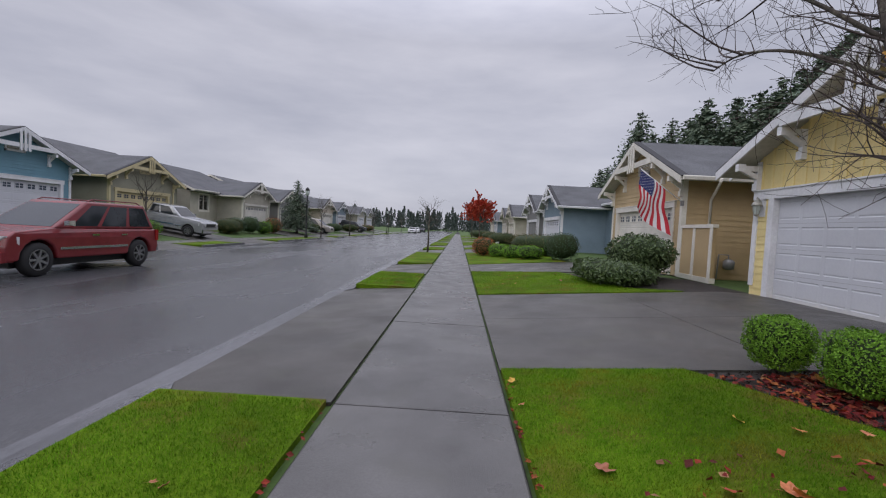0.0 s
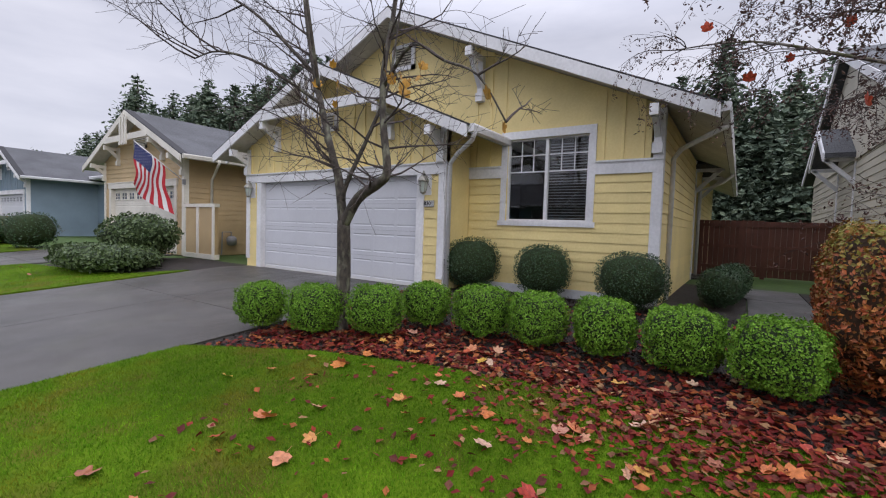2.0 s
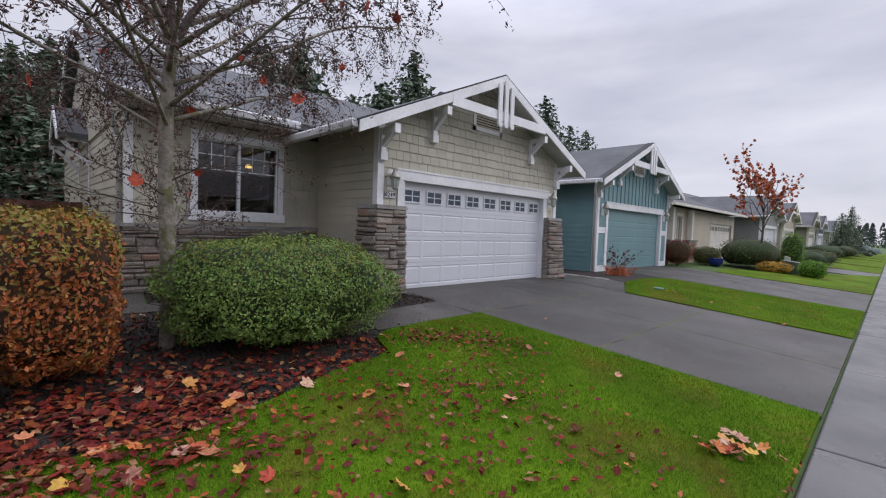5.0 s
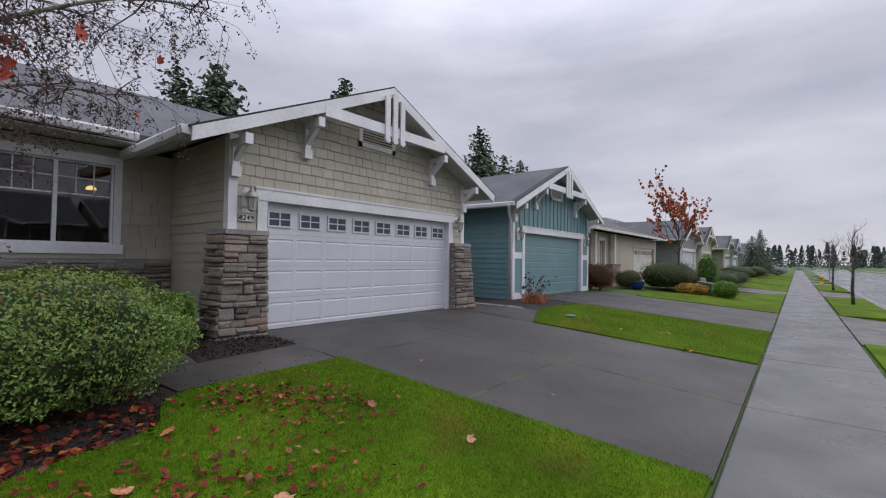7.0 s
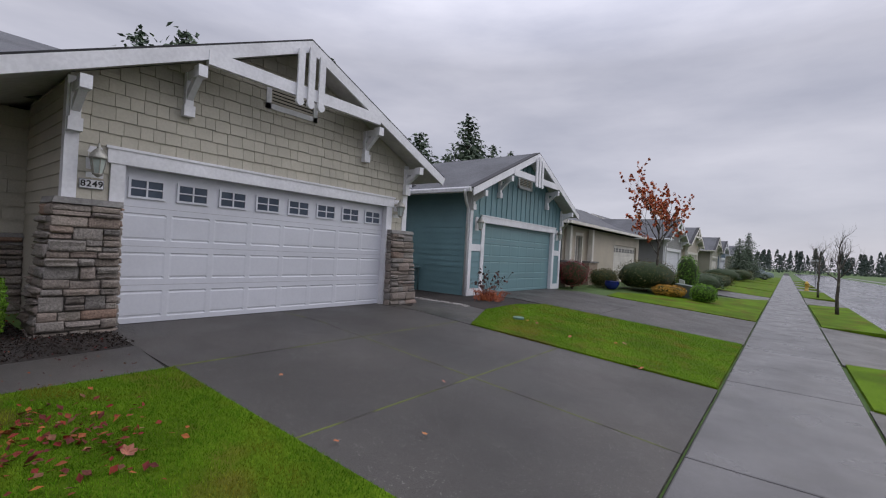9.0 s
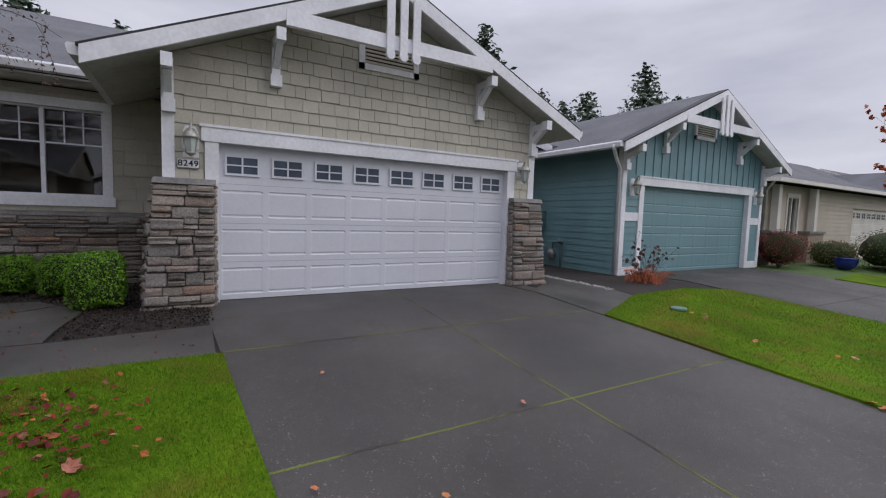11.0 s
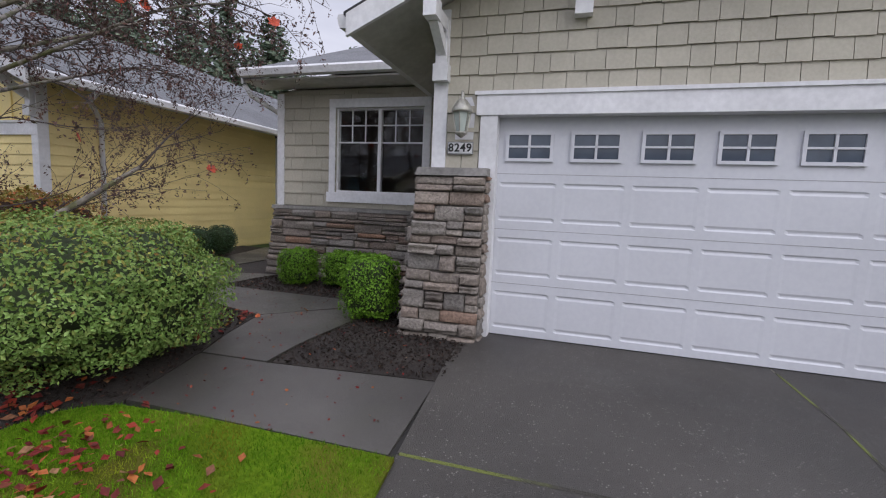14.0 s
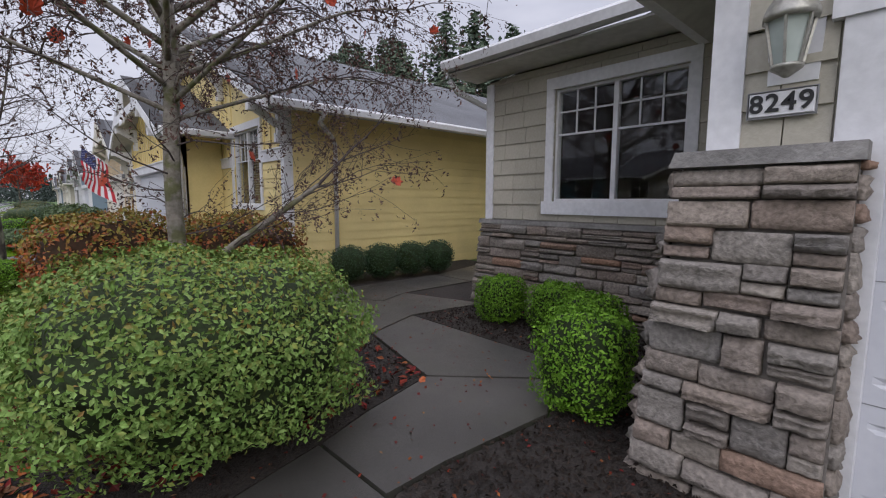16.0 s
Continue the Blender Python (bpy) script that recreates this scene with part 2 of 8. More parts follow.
M["bark_pale"] = mat("pale_smooth_bark", (0.3, 0.27, 0.23), (0.18, 0.16, 0.13), 24, 0.8, 0.6, 45, 0.3, 5, third=(0.13, 0.13, 0.06), third_at=0.57, third_scale=8)
M["twig"] = mat("dark_twig", (0.075, 0.055, 0.05), (0.05, 0.038, 0.035), 30, 0.8, stain=0.0)
M["fir_bark"] = mat("fir_bark", (0.06, 0.045, 0.035), None, 20, 0.9)
M["boxwood"] = palette("boxwood_leaf", [(0.085, 0.19, 0.018), (0.115, 0.25, 0.022), (0.15, 0.3, 0.028), (0.2, 0.36, 0.045)], 0.6, spec=0.12)
M["boxwood_dark"] = palette("dark_yew_leaf", [(0.02, 0.045, 0.02), (0.035, 0.08, 0.03), (0.05, 0.11, 0.04)], 0.45, spec=0.4)
# solid bush cores, coloured near-black for the shade deep among the leaves
M["leaf_core"] = mat("shaded_leaf_core", (0.022, 0.045, 0.008), (0.018, 0.026, 0.008), 40, 0.95, stain=0.0)
M["rust_core"] = mat("shaded_rust_core", (0.06, 0.026, 0.012), (0.035, 0.022, 0.01), 40, 0.95, stain=0.0)
M["pale_core"] = mat("shaded_pale_core", (0.03, 0.05, 0.014), (0.022, 0.03, 0.01), 40, 0.95, stain=0.0)
M["euonymus"] = palette("pale_green_shrub_leaf", [(0.115, 0.2, 0.044), (0.145, 0.24, 0.055), (0.175, 0.275, 0.067), (0.21, 0.31, 0.09), (0.19, 0.225, 0.052)], 0.6, spec=0.15)
M["euonymus_top"] = palette("pale_green_shrub_top_leaf", [(0.115, 0.2, 0.044), (0.145, 0.24, 0.055), (0.165, 0.26, 0.064), (0.2, 0.295, 0.085), (0.15, 0.21, 0.05), (0.25, 0.24, 0.05), (0.13, 0.215, 0.05), (0.22, 0.13, 0.04)], 0.6, spec=0.15)
M["burning"] = palette("rust_autumn_shrub_leaf", [(0.36, 0.065, 0.024), (0.42, 0.12, 0.03), (0.2, 0.055, 0.022), (0.42, 0.16, 0.035), (0.15, 0.06, 0.027), (0.34, 0.085, 0.028), (0.17, 0.17, 0.035)], 0.55)
M["burning_top"] = palette("olive_autumn_shrub_leaf", [(0.28, 0.25, 0.045), (0.22, 0.22, 0.04), (0.36, 0.17, 0.035), (0.18, 0.18, 0.035), (0.32, 0.09, 0.025)], 0.55)
M["rhodo"] = palette("rhododendron_leaf", [(0.05, 0.085, 0.03), (0.08, 0.12, 0.045), (0.1, 0.14, 0.05)], 0.45)
M["olive_leaf"] = palette("olive_brown_shrub_leaf", [(0.08, 0.085, 0.025), (0.12, 0.11, 0.03), (0.15, 0.12, 0.04), (0.07, 0.09, 0.03)], 0.55)
M["red_leaf"] = palette("crimson_shrub_leaf", [(0.2, 0.015, 0.025), (0.28, 0.03, 0.04), (0.14, 0.02, 0.02)], 0.5)
M["orange_leaf"] = palette("orange_maple_leaf", [(0.5, 0.13, 0.05), (0.42, 0.09, 0.045), (0.55, 0.2, 0.07), (0.35, 0.06, 0.04)], 0.5)
M["scarlet_leaf"] = palette("scarlet_maple_leaf", [(0.5, 0.05, 0.02), (0.4, 0.03, 0.02), (0.5, 0.1, 0.03)], 0.5)
M["brown_leaf"] = palette("dried_brown_leaf", [(0.1, 0.055, 0.05), (0.075, 0.045, 0.042), (0.14, 0.07, 0.055), (0.1, 0.065, 0.055)], 0.7)
M["hang_red"] = palette("hanging_red_leaf", [(0.5, 0.03, 0.025), (0.55, 0.08, 0.03), (0.4, 0.03, 0.03)], 0.45)
M["hang_yellow"] = palette("hanging_yellow_leaf", [(0.6, 0.33, 0.03), (0.5, 0.25, 0.03), (0.45, 0.3, 0.06)], 0.5)
M["litter"] = palette("fallen_leaf", [(0.11, 0.016, 0.016), (0.18, 0.02, 0.018), (0.08, 0.018, 0.016), (0.25, 0.035, 0.018), (0.1, 0.024, 0.02), (0.36, 0.12, 0.035), (0.15, 0.018, 0.016), (0.09, 0.022, 0.019), (0.33, 0.19, 0.09)], 0.6, spec=0.12)
M["litter_big"] = palette("large_fallen_leaf", [(0.5, 0.28, 0.17), (0.5, 0.15, 0.05), (0.52, 0.36, 0.25), (0.36, 0.04, 0.025), (0.56, 0.22, 0.05), (0.28, 0.1, 0.06), (0.5, 0.2, 0.08), (0.55, 0.34, 0.05)], 0.5, True, 0.3)
# greens lifted and greyed to paint distance haze onto the needles
M["fir"] = palette("hazy_fir_needles", [(0.075, 0.11, 0.075), (0.11, 0.15, 0.1), (0.17, 0.21, 0.135)], 0.7)
M["fir_far"] = palette("far_fir_needles", [(0.04, 0.055, 0.05), (0.055, 0.075, 0.065), (0.075, 0.095, 0.08)], 0.8)
M["blade"] = mat("grass_blade", (0.075, 0.19, 0.006), (0.135, 0.262, 0.012), 7, 0.8, 0, 90, 0.3, 0.8, island=0.4, spec=0.06, third=(0.18, 0.171, 0.018), third_at=0.6, third_scale=1.5)


class Shape:
    """Collects verts and faces of one mesh."""

    def __init__(self):
        self.v, self.f, self.i = [], [], []

    def add(self, verts, faces, idx=0):
        k = len(self.v)
        self.v += [tuple(p) for p in verts]
        self.f += [tuple(k + a for a in q) for q in faces]
        self.i += [idx] * len(faces)
        return self

    def box(self, x0, x1, y0, y1, z0, z1, idx=0):
        x0, x1 = sorted((x0, x1))
        y0, y1 = sorted((y0, y1))
        z0, z1 = sorted((z0, z1))
        return self.add([(x0, y0, z0), (x1, y0, z0), (x1, y1, z0), (x0, y1, z0), (x0, y0, z1), (x1, y0, z1), (x1, y1, z1), (x0, y1, z1)],
                        [(0, 3, 2, 1), (4, 5, 6, 7), (0, 1, 5, 4), (1, 2, 6, 5), (2, 3, 7, 6), (3, 0, 4, 7)], idx)

    def prism(self, a, b, idx=0):
        """Two matching loops of points, joined and capped."""
        n = len(a)
        return self.add(list(a) + list(b), [tuple(range(n))[::-1], tuple(range(n, 2 * n))] + [(k, (k + 1) % n, n + (k + 1) % n, n + k) for k in range(n)], idx)

    def beam(self, p, q, w, h, idx=0, up=(0, 0, 1)):
        """A bar from p to q, w wide and h high."""
        p, q = Vector(p), Vector(q)
        d = (q - p).normalized()
        s = d.cross(Vector(up))
        s = s.normalized() if s.length > 1e-4 else Vector((0, 1, 0))
        u = s.cross(d)
        ring = [s * (w / 2) + u * (h / 2), s * (-w / 2) + u * (h / 2), s * (-w / 2) - u * (h / 2), s * (w / 2) - u * (h / 2)]
        return self.prism([p + r for r in ring], [q + r for r in ring], idx)

    def tube(self, path, radii, n=8, idx=0, cap=True):
        pts = [Vector(p) for p in path]
        rings = []
        ref = Vector((0.13, 0.91, 0.37))
        for k, p in enumerate(pts):
            d = (pts[min(k + 1, len(pts) - 1)] - pts[max(k - 1, 0)]).normalized()
            a = d.cross(ref).normalized()
            b = d.cross(a)
            r = radii[k] if hasattr(radii, "__len__") else radii
            rings += [p + a * (r * math.cos(2 * math.pi * j / n)) + b * (r * math.sin(2 * math.pi * j / n)) for j in range(n)]
        fs = [(k * n + j, k * n + (j + 1) % n, (k + 1) * n + (j + 1) % n, (k + 1) * n + j) for k in range(len(pts) - 1) for j in range(n)]
        if cap:
            fs += [tuple(range(n))[::-1], tuple(range((len(pts) - 1) * n, len(pts) * n))]
        return self.add(rings, fs, idx)

    def lathe(self, x, y, profile, n=16, idx=0):
        """Turned shape about a vertical axis; profile of (radius, z)."""
        vs = [(x + r * math.cos(2 * math.pi * j / n), y + r * math.sin(2 * math.pi * j / n), z) for r, z in profile for j in range(n)]
        fs = [(k * n + j, k * n + (j + 1) % n, (k + 1) * n + (j + 1) % n, (k + 1) * n + j) for k in range(len(profile) - 1) for j in range(n)]
        fs += [tuple(range(n))[::-1], tuple(range((len(profile) - 1) * n, len(profile) * n))]
        return self.add(vs, fs, idx)

    def weld(self):
        """Joins corners that lie on one another."""
        seen, where = {}, []
        for p in self.v:
            where.append(seen.setdefault(tuple(round(c, 4) for c in p), len(seen)))
        self.v = list(seen)
        self.f = [tuple(where[a] for a in q) for q in self.f]

    def mesh(self, name, *mats, smooth=False):
        me = bpy.data.meshes.new(name)
        me.from_pydata(self.v, [], self.f)
        for m in mats:
            me.materials.append(m)
        if any(self.i):
            me.polygons.foreach_set("material_index", self.i)
        if smooth:
            me.polygons.foreach_set("use_smooth", [True] * len(me.polygons))
        me.update()
        return me


def part(name, shape, material, parent, label="", smooth=False):
    """One mesh object under a thing or a part."""
    mats = material if isinstance(material, (list, tuple)) else (material,)
    ob = new(name, shape if isinstance(shape, bpy.types.Mesh) else shape.mesh(name, *mats, smooth=smooth))
    ob.parent = parent
    if label:
        ob["label"] = label
    return ob


def thing(name, m, label, category, group=""):
    ob = new(name)
    ob.empty_display_size = 0.2
    ob.matrix_world = m
    return tagged(ob, label, category, group)


def setting(name, shape, material, label, category, smooth=False):
    mats = material if isinstance(material, (list, tuple)) else (material,)
    return tagged(new(name, shape.mesh(name, *mats, smooth=smooth)), label, category, kind="structure")


def piece(name, mesh, parent, x, y, z, sx=1, sy=1, sz=1, rz=0.0):
    ob = new(name, mesh)
    ob.parent = parent
    ob.location, ob.scale, ob.rotation_euler = (x, y, z), (sx, sy, sz), (0, 0, rz)
    return ob


rnd = random.Random(7)

# ---- ground ----
def gz(x):
    """Height of the lots on the near side of the street."""
    if x > -0.4:
        return min(max(0.0, 0.082 * (x - 1.25)), 0.44)
    if x > -2.0:
        return -0.11 * (-0.4 - x) / 1.6
    if x > -12.8:
        return -0.12 + 0.06 * (1 - ((x + 7.4) / 5.4) ** 2)
    if x > -14.5:
        return -0.11 * (x + 14.5) / 1.7
    return min(max(0.0, 0.125 * (-16.1 - x)), 0.69)


XS = [-3000, -60, -21.62, -19, -16.1, -14.5, -12.8, -11.5, -10, -8.7, -7.4, -6, -4.7, -3.3, -2.0, -1.2, -0.4, 1.25, 4.4, 6.616, 20, 60, 3000]
YS = [-3000, -300, -60, -20, 0, 20, 60, 300, 3000]
g = Shape()
g.add([(x, y, gz(x) - 0.035) for y in YS for x in XS], [(j * len(XS) + i, j * len(XS) + i + 1, (j + 1) * len(XS) + i + 1, (j + 1) * len(XS) + i) for j in range(len(YS) - 1) for i in range(len(XS) - 1)])
setting("ground", g, M["far_grass"], "rough green ground reaching to the horizon", "ground")


BREAK = 6.616


def clipped(pts, side):
    """The part of a polygon on one side of the line where the lots become level."""
    out = []
    for (xa, ya), (xb, yb) in zip(pts, pts[1:] + pts[:1]):
        if side * (xa - BREAK) <= 0:
            out.append((xa, ya))
        if (xa - BREAK) * (xb - BREAK) < 0:
            f = (BREAK - xa) / (xb - xa)
            out.append((BREAK, ya + (yb - ya) * f))
    return out


def slab(pts, off=0.0, depth=0.06, zf=gz):
    s = Shape()
    xs = [p[0] for p in pts]
    for q in ([pts] if max(xs) <= BREAK + 0.01 or min(xs) >= BREAK - 0.01 else [clipped(pts, 1), clipped(pts, -1)]):
        top = [(x, y, zf(x) + off) for x, y in q]
        s.prism([(x, y, z - depth) for x, y, z in top], top)
    return s


def sheet(x_list, y0, y1, off, depth=0.05):
    """A strip along the street that follows the ground's cross section."""
    s = Shape()
    n = len(x_list)
    top = [(x, gz(x) + off) for x in x_list]
    loop = top + [(x, z - depth) for x, z in reversed(top)]
    return s.prism([(x, y0, z) for x, z in loop], [(x, y1, z) for x, z in loop])


setting("road", sheet([-12.4, -11.5, -10, -8.7, -7.4, -6, -4.7, -3.3, -2.32], -260, 260, 0.0), M["asphalt"], "wet dark asphalt residential road with puddly sheen", "road")
setting("gutter_near", sheet([-2.32, -2.03], -260, 260, 0.004), M["gutter"], "wet concrete gutter pan along the kerb", "gutter")
setting("gutter_far", sheet([-12.82, -12.4], -260, 260, 0.004), M["gutter"], "wet concrete gutter pan across the street", "gutter")

# parking strips (turf) and aprons along the street: y ranges of turf on the near side
STRIPS = [(-6.1, 4.3), (11.7, 15.2), (19.4, 28.0), (32.6, 36.6), (41, 49.5), (55, 60), (65, 72), (77, 82), (87, 94), (100, 106),
          (-15.0, -11.65), (-32.5, -21.7), (-50.5, -39.5), (-59, -56), (-70, -64), (-80, -75), (-92, -86)]
turf_patches = []
for y0, y1 in STRIPS:
    turf_patches.append(([(-0.36, y0), (-0.36, y1), (-1.84, y1 + (0.0 if y1 > 0 else 0.15)), (-1.84, y0)], lambda x: 0.0))
edges = sorted(STRIPS)
kerb = Shape()
for y0, y1 in edges:
    kerb.prism([(-1.84, y0 - 0.15, -0.2), (-2.03, y0 - 0.5, -0.2), (-2.03, y0 - 0.5, -0.1), (-1.84, y0 - 0.15, -0.07)],
               [(-1.84, y0 + 0.15, -0.2), (-2.03, y0 + 0.15, -0.2), (-2.0, y0 + 0.15, 0.0), (-1.84, y0 + 0.15, 0.01)])
    kerb.prism([(-1.84, y0 + 0.15, -0.2), (-2.03, y0 + 0.15, -0.2), (-2.0, y0 + 0.15, 0.0), (-1.84, y0 + 0.15, 0.01)],
               [(-1.84, y1 - 0.15, -0.2), (-2.03, y1 - 0.15, -0.2), (-2.0, y1 - 0.15, 0.0), (-1.84, y1 - 0.15, 0.01)])
    kerb.prism([(-1.84, y1 - 0.15, -0.2), (-2.03, y1 - 0.15, -0.2), (-2.0, y1 - 0.15, 0.0), (-1.84, y1 - 0.15, 0.01)],
               [(-1.84, y1 + 0.15, -0.2), (-2.03, y1 + 0.5, -0.2), (-2.03, y1 + 0.5, -0.1), (-1.84, y1 + 0.15, -0.07)])
setting("kerb_near", kerb, M["gutter"], "low rounded concrete kerb beside the turf strips", "kerb")
gaps = [(edges[k][1], edges[k + 1][0]) for k in range(len(edges) - 1)]
for y0, y1 in gaps:
    ym = (y0 + y1) / 2
    for a, b in ((y0, ym), (ym + 0.012, y1)):
        apron = Shape().prism([(-0.32, a, -0.05), (-0.32, b, -0.05), (-2.02, b + (0.35 if b == y1 else 0), -0.2), (-2.02, a - (0.35 if a == y0 else 0), -0.2)],
                    [(-0.32, a, 0.002), (-0.32, b, 0.002), (-2.02, b + (0.35 if b == y1 else 0), -0.105), (-2.02, a - (0.35 if a == y0 else 0), -0.105)])
        setting("driveway_apron", apron, M["drive"], "damp concrete driveway apron sloping to the gutter", "driveway")

# sidewalk slabs
sidewalk = tagged(new("sidewalk", slab([(-0.3, -260), (1.22, -260), (1.22, 260), (-0.3, 260)], -0.02).mesh("sidewalk_bed", M["joint"])), "damp grey concrete sidewalk with tooled joints", "sidewalk", kind="structure")
joints = [4.28 + 3.4 * k for k in range(0, 40)]
joints = [-8.45 - 3.4 * k for k in range(45, 0, -1)] + [-8.45 + 3.1825 * k for k in range(4)] + joints
usl = Shape().prism([(0, 0, -0.05), (1, 0, -0.05), (1, 1, -0.05), (0, 1, -0.05)], [(0, 0, -0.006), (1, 0, -0.006), (1, 1, -0.006), (0, 1, -0.006)])
usl.add([(0.008, 0.004, 0.001), (0.992, 0.004, 0.001), (0.992, 0.996, 0.001), (0.008, 0.996, 0.001), (0, 0, -0.006), (1, 0, -0.006), (1, 1, -0.006), (0, 1, -0.006)],
        [(0, 1, 2, 3), (4, 5, 1, 0), (5, 6, 2, 1), (6, 7, 3, 2), (7, 4, 0, 3)])
slab_mesh = usl.mesh("slab", M["walk"])
for a, b in zip(joints[:-1], joints[1:]):
    piece("slab", slab_mesh, sidewalk, -0.286, a + 0.014, rnd.uniform(-0.002, 0.003), 1.492, b - a - 0.028, 1)
# opposite sidewalk and verge
setting("sidewalk_far", sheet([-16.1, -14.55], -200, 200, 0.01), M["walk"], "concrete sidewalk across the street", "sidewalk")
FAR_GAPS = [(y, y + 5.4) for y in (-98, -82, -73, -57, -48, -32, -23.5, -7, 1.5, 18.0, 27.8, 44, 53, 69, 78, 94, 103)]
farv = Shape()
for (a0, a1), (b0, b1) in zip(FAR_GAPS[:-1], FAR_GAPS[1:]):
    farv.prism([(-12.82, a1, -0.2), (-14.5, a1, -0.2), (-14.5, a1, 0.02), (-12.84, a1, 0.015)], [(-12.82, b0, -0.2), (-14.5, b0, -0.2), (-14.5, b0, 0.02), (-12.84, b0, 0.015)])
setting("verge_far", farv, M["turf"], "mown grass verges behind the far kerb", "verge")
fk = Shape()
for (a0, a1), (b0, b1) in zip(FAR_GAPS[:-1], FAR_GAPS[1:]):
    fk.box(-12.83, -12.68, a1, b0, -0.2, 0.018)
setting("kerb_far", fk, M["gutter"], "concrete kerb across the street", "kerb")
fd = Shape()
for a0, a1 in FAR_GAPS:
    fd.prism([(-12.7, a0, -0.2), (-14.55, a0, -0.1), (-14.55, a1, -0.1), (-12.7, a1, -0.2)], [(-12.7, a0, -0.1), (-14.55, a0, 0.012), (-14.55, a1, 0.012), (-12.7, a1, -0.1)])
    fd.prism([(-16.1, a0, -0.1), (-21.6, a0, 0.5), (-21.6, a1, 0.5), (-16.1, a1, -0.1)], [(-16.1, a0, 0.012), (-21.6, a0, 0.7), (-21.6, a1, 0.7), (-16.1, a1, 0.012)])
setting("driveways_far", fd, M["drive"], "damp concrete driveways across the street", "driveway")


# near driveways, in slabs
def driveway(name, quads, material, label):
    bed = tagged(new(name, Shape().mesh(name, M["joint"])), label, "driveway", kind="structure")
    for q in quads:
        s = slab([(x, y) for x, y in q], 0.004, 0.08)
        part("slab", s, material, bed)
    return bed


def quads_between(xs, left, right, ys=2, gap=0.012):
    """Slabs between two edges left(x) and right(x), split at xs and into ys columns."""
    out = []
    for a, b in zip(xs[:-1], xs[1:]):
        for k in range(ys):
            f0, f1 = k / ys, (k + 1) / ys
            e = gap / 2
            out.append([(a + e, left(a) + (right(a) - left(a)) * f0 + e), (b - e, left(b) + (right(b) - left(b)) * f0 + e), (b - e, left(b) + (right(b) - left(b)) * f1 - e), (a + e, left(a) + (right(a) - left(a)) * f1 - e)])
    return out


driveway("driveway_yellow_house", quads_between([1.235, 4.4, 7.38], lambda x: 5.47 - 0.06 * (x - 1.2), lambda x: 11.1 - 0.07 * (x - 1.2), 2), M["drive"], "damp grey concrete driveway in four slabs")
south_edge, north_edge = (lambda x: -11.14 + 0.055 * (x - 1.2)), (lambda x: -6.13 + 0.06 * (x - 1.2))
driveway("driveway_taupe_house", quads_between([1.235, 3.5, 5.5, 7.7], south_edge, lambda x: -8.47, 1) + quads_between([1.235, 3.5, 5.5, 7.7], lambda x: -8.47, north_edge, 1), M["aggregate"], "dark damp exposed-aggregate concrete driveway")
driveway("driveway_teal_house", quads_between([1.235, 4.4, 7.9], lambda x: -20.95 + 0.12 * (x - 1.2), lambda x: -15.62 + 0.07 * (x - 1.2), 2), M["aggregate"], "damp concrete driveway of the teal house")
driveway("driveway_beige_house", quads_between([1.235, 4.4, 7.45], lambda x: 16.9 - 0.3 * (x - 1.2), lambda x: 20.2, 2), M["drive"], "damp concrete driveway of the beige house")
for y0 in (30.2, 38.5, 54, 63, 79, 88):
    driveway("driveway_row", quads_between([1.235, 7.45], lambda x: y0, lambda x: y0 + 4.9, 1), M["drive"], "damp concrete driveway further up the street")
for y0 in (-36.5, -45, -61, -70, -86):
    driveway("driveway_row", quads_between([1.235, 7.45], lambda x: y0 + 0.6, lambda x: y0 + 5.4, 1), M["drive"], "damp concrete driveway further down the street")
JOINTS = [[(1.24, -8.48), (7.55, -8.48), (7.55, -8.46), (1.24, -8.46)], [(3.489, -11.0), (3.511, -11.0), (3.511, -6.0), (3.489, -6.0)], [(5.488, -10.9), (5.512, -10.9), (5.512, -5.89), (5.488, -5.89)]]


# ---- houses ----
BOARD = Shape().add([(0, 0, 0), (1, 0, 0), (1, -0.02, 0), (0, -0.02, 0), (0, 0, 1), (1, 0, 1), (1, -0.006, 1), (0, -0.006, 1)],
                    [(0, 3, 2, 1), (4, 5, 6, 7), (0, 1, 5, 4), (1, 2, 6, 5), (2, 3, 7, 6), (3, 0, 4, 7)])
board_mesh = {}


def board_of(material):
    if material.name not in board_mesh:
        board_mesh[material.name] = BOARD.mesh("board", material)
    return board_mesh[material.name]


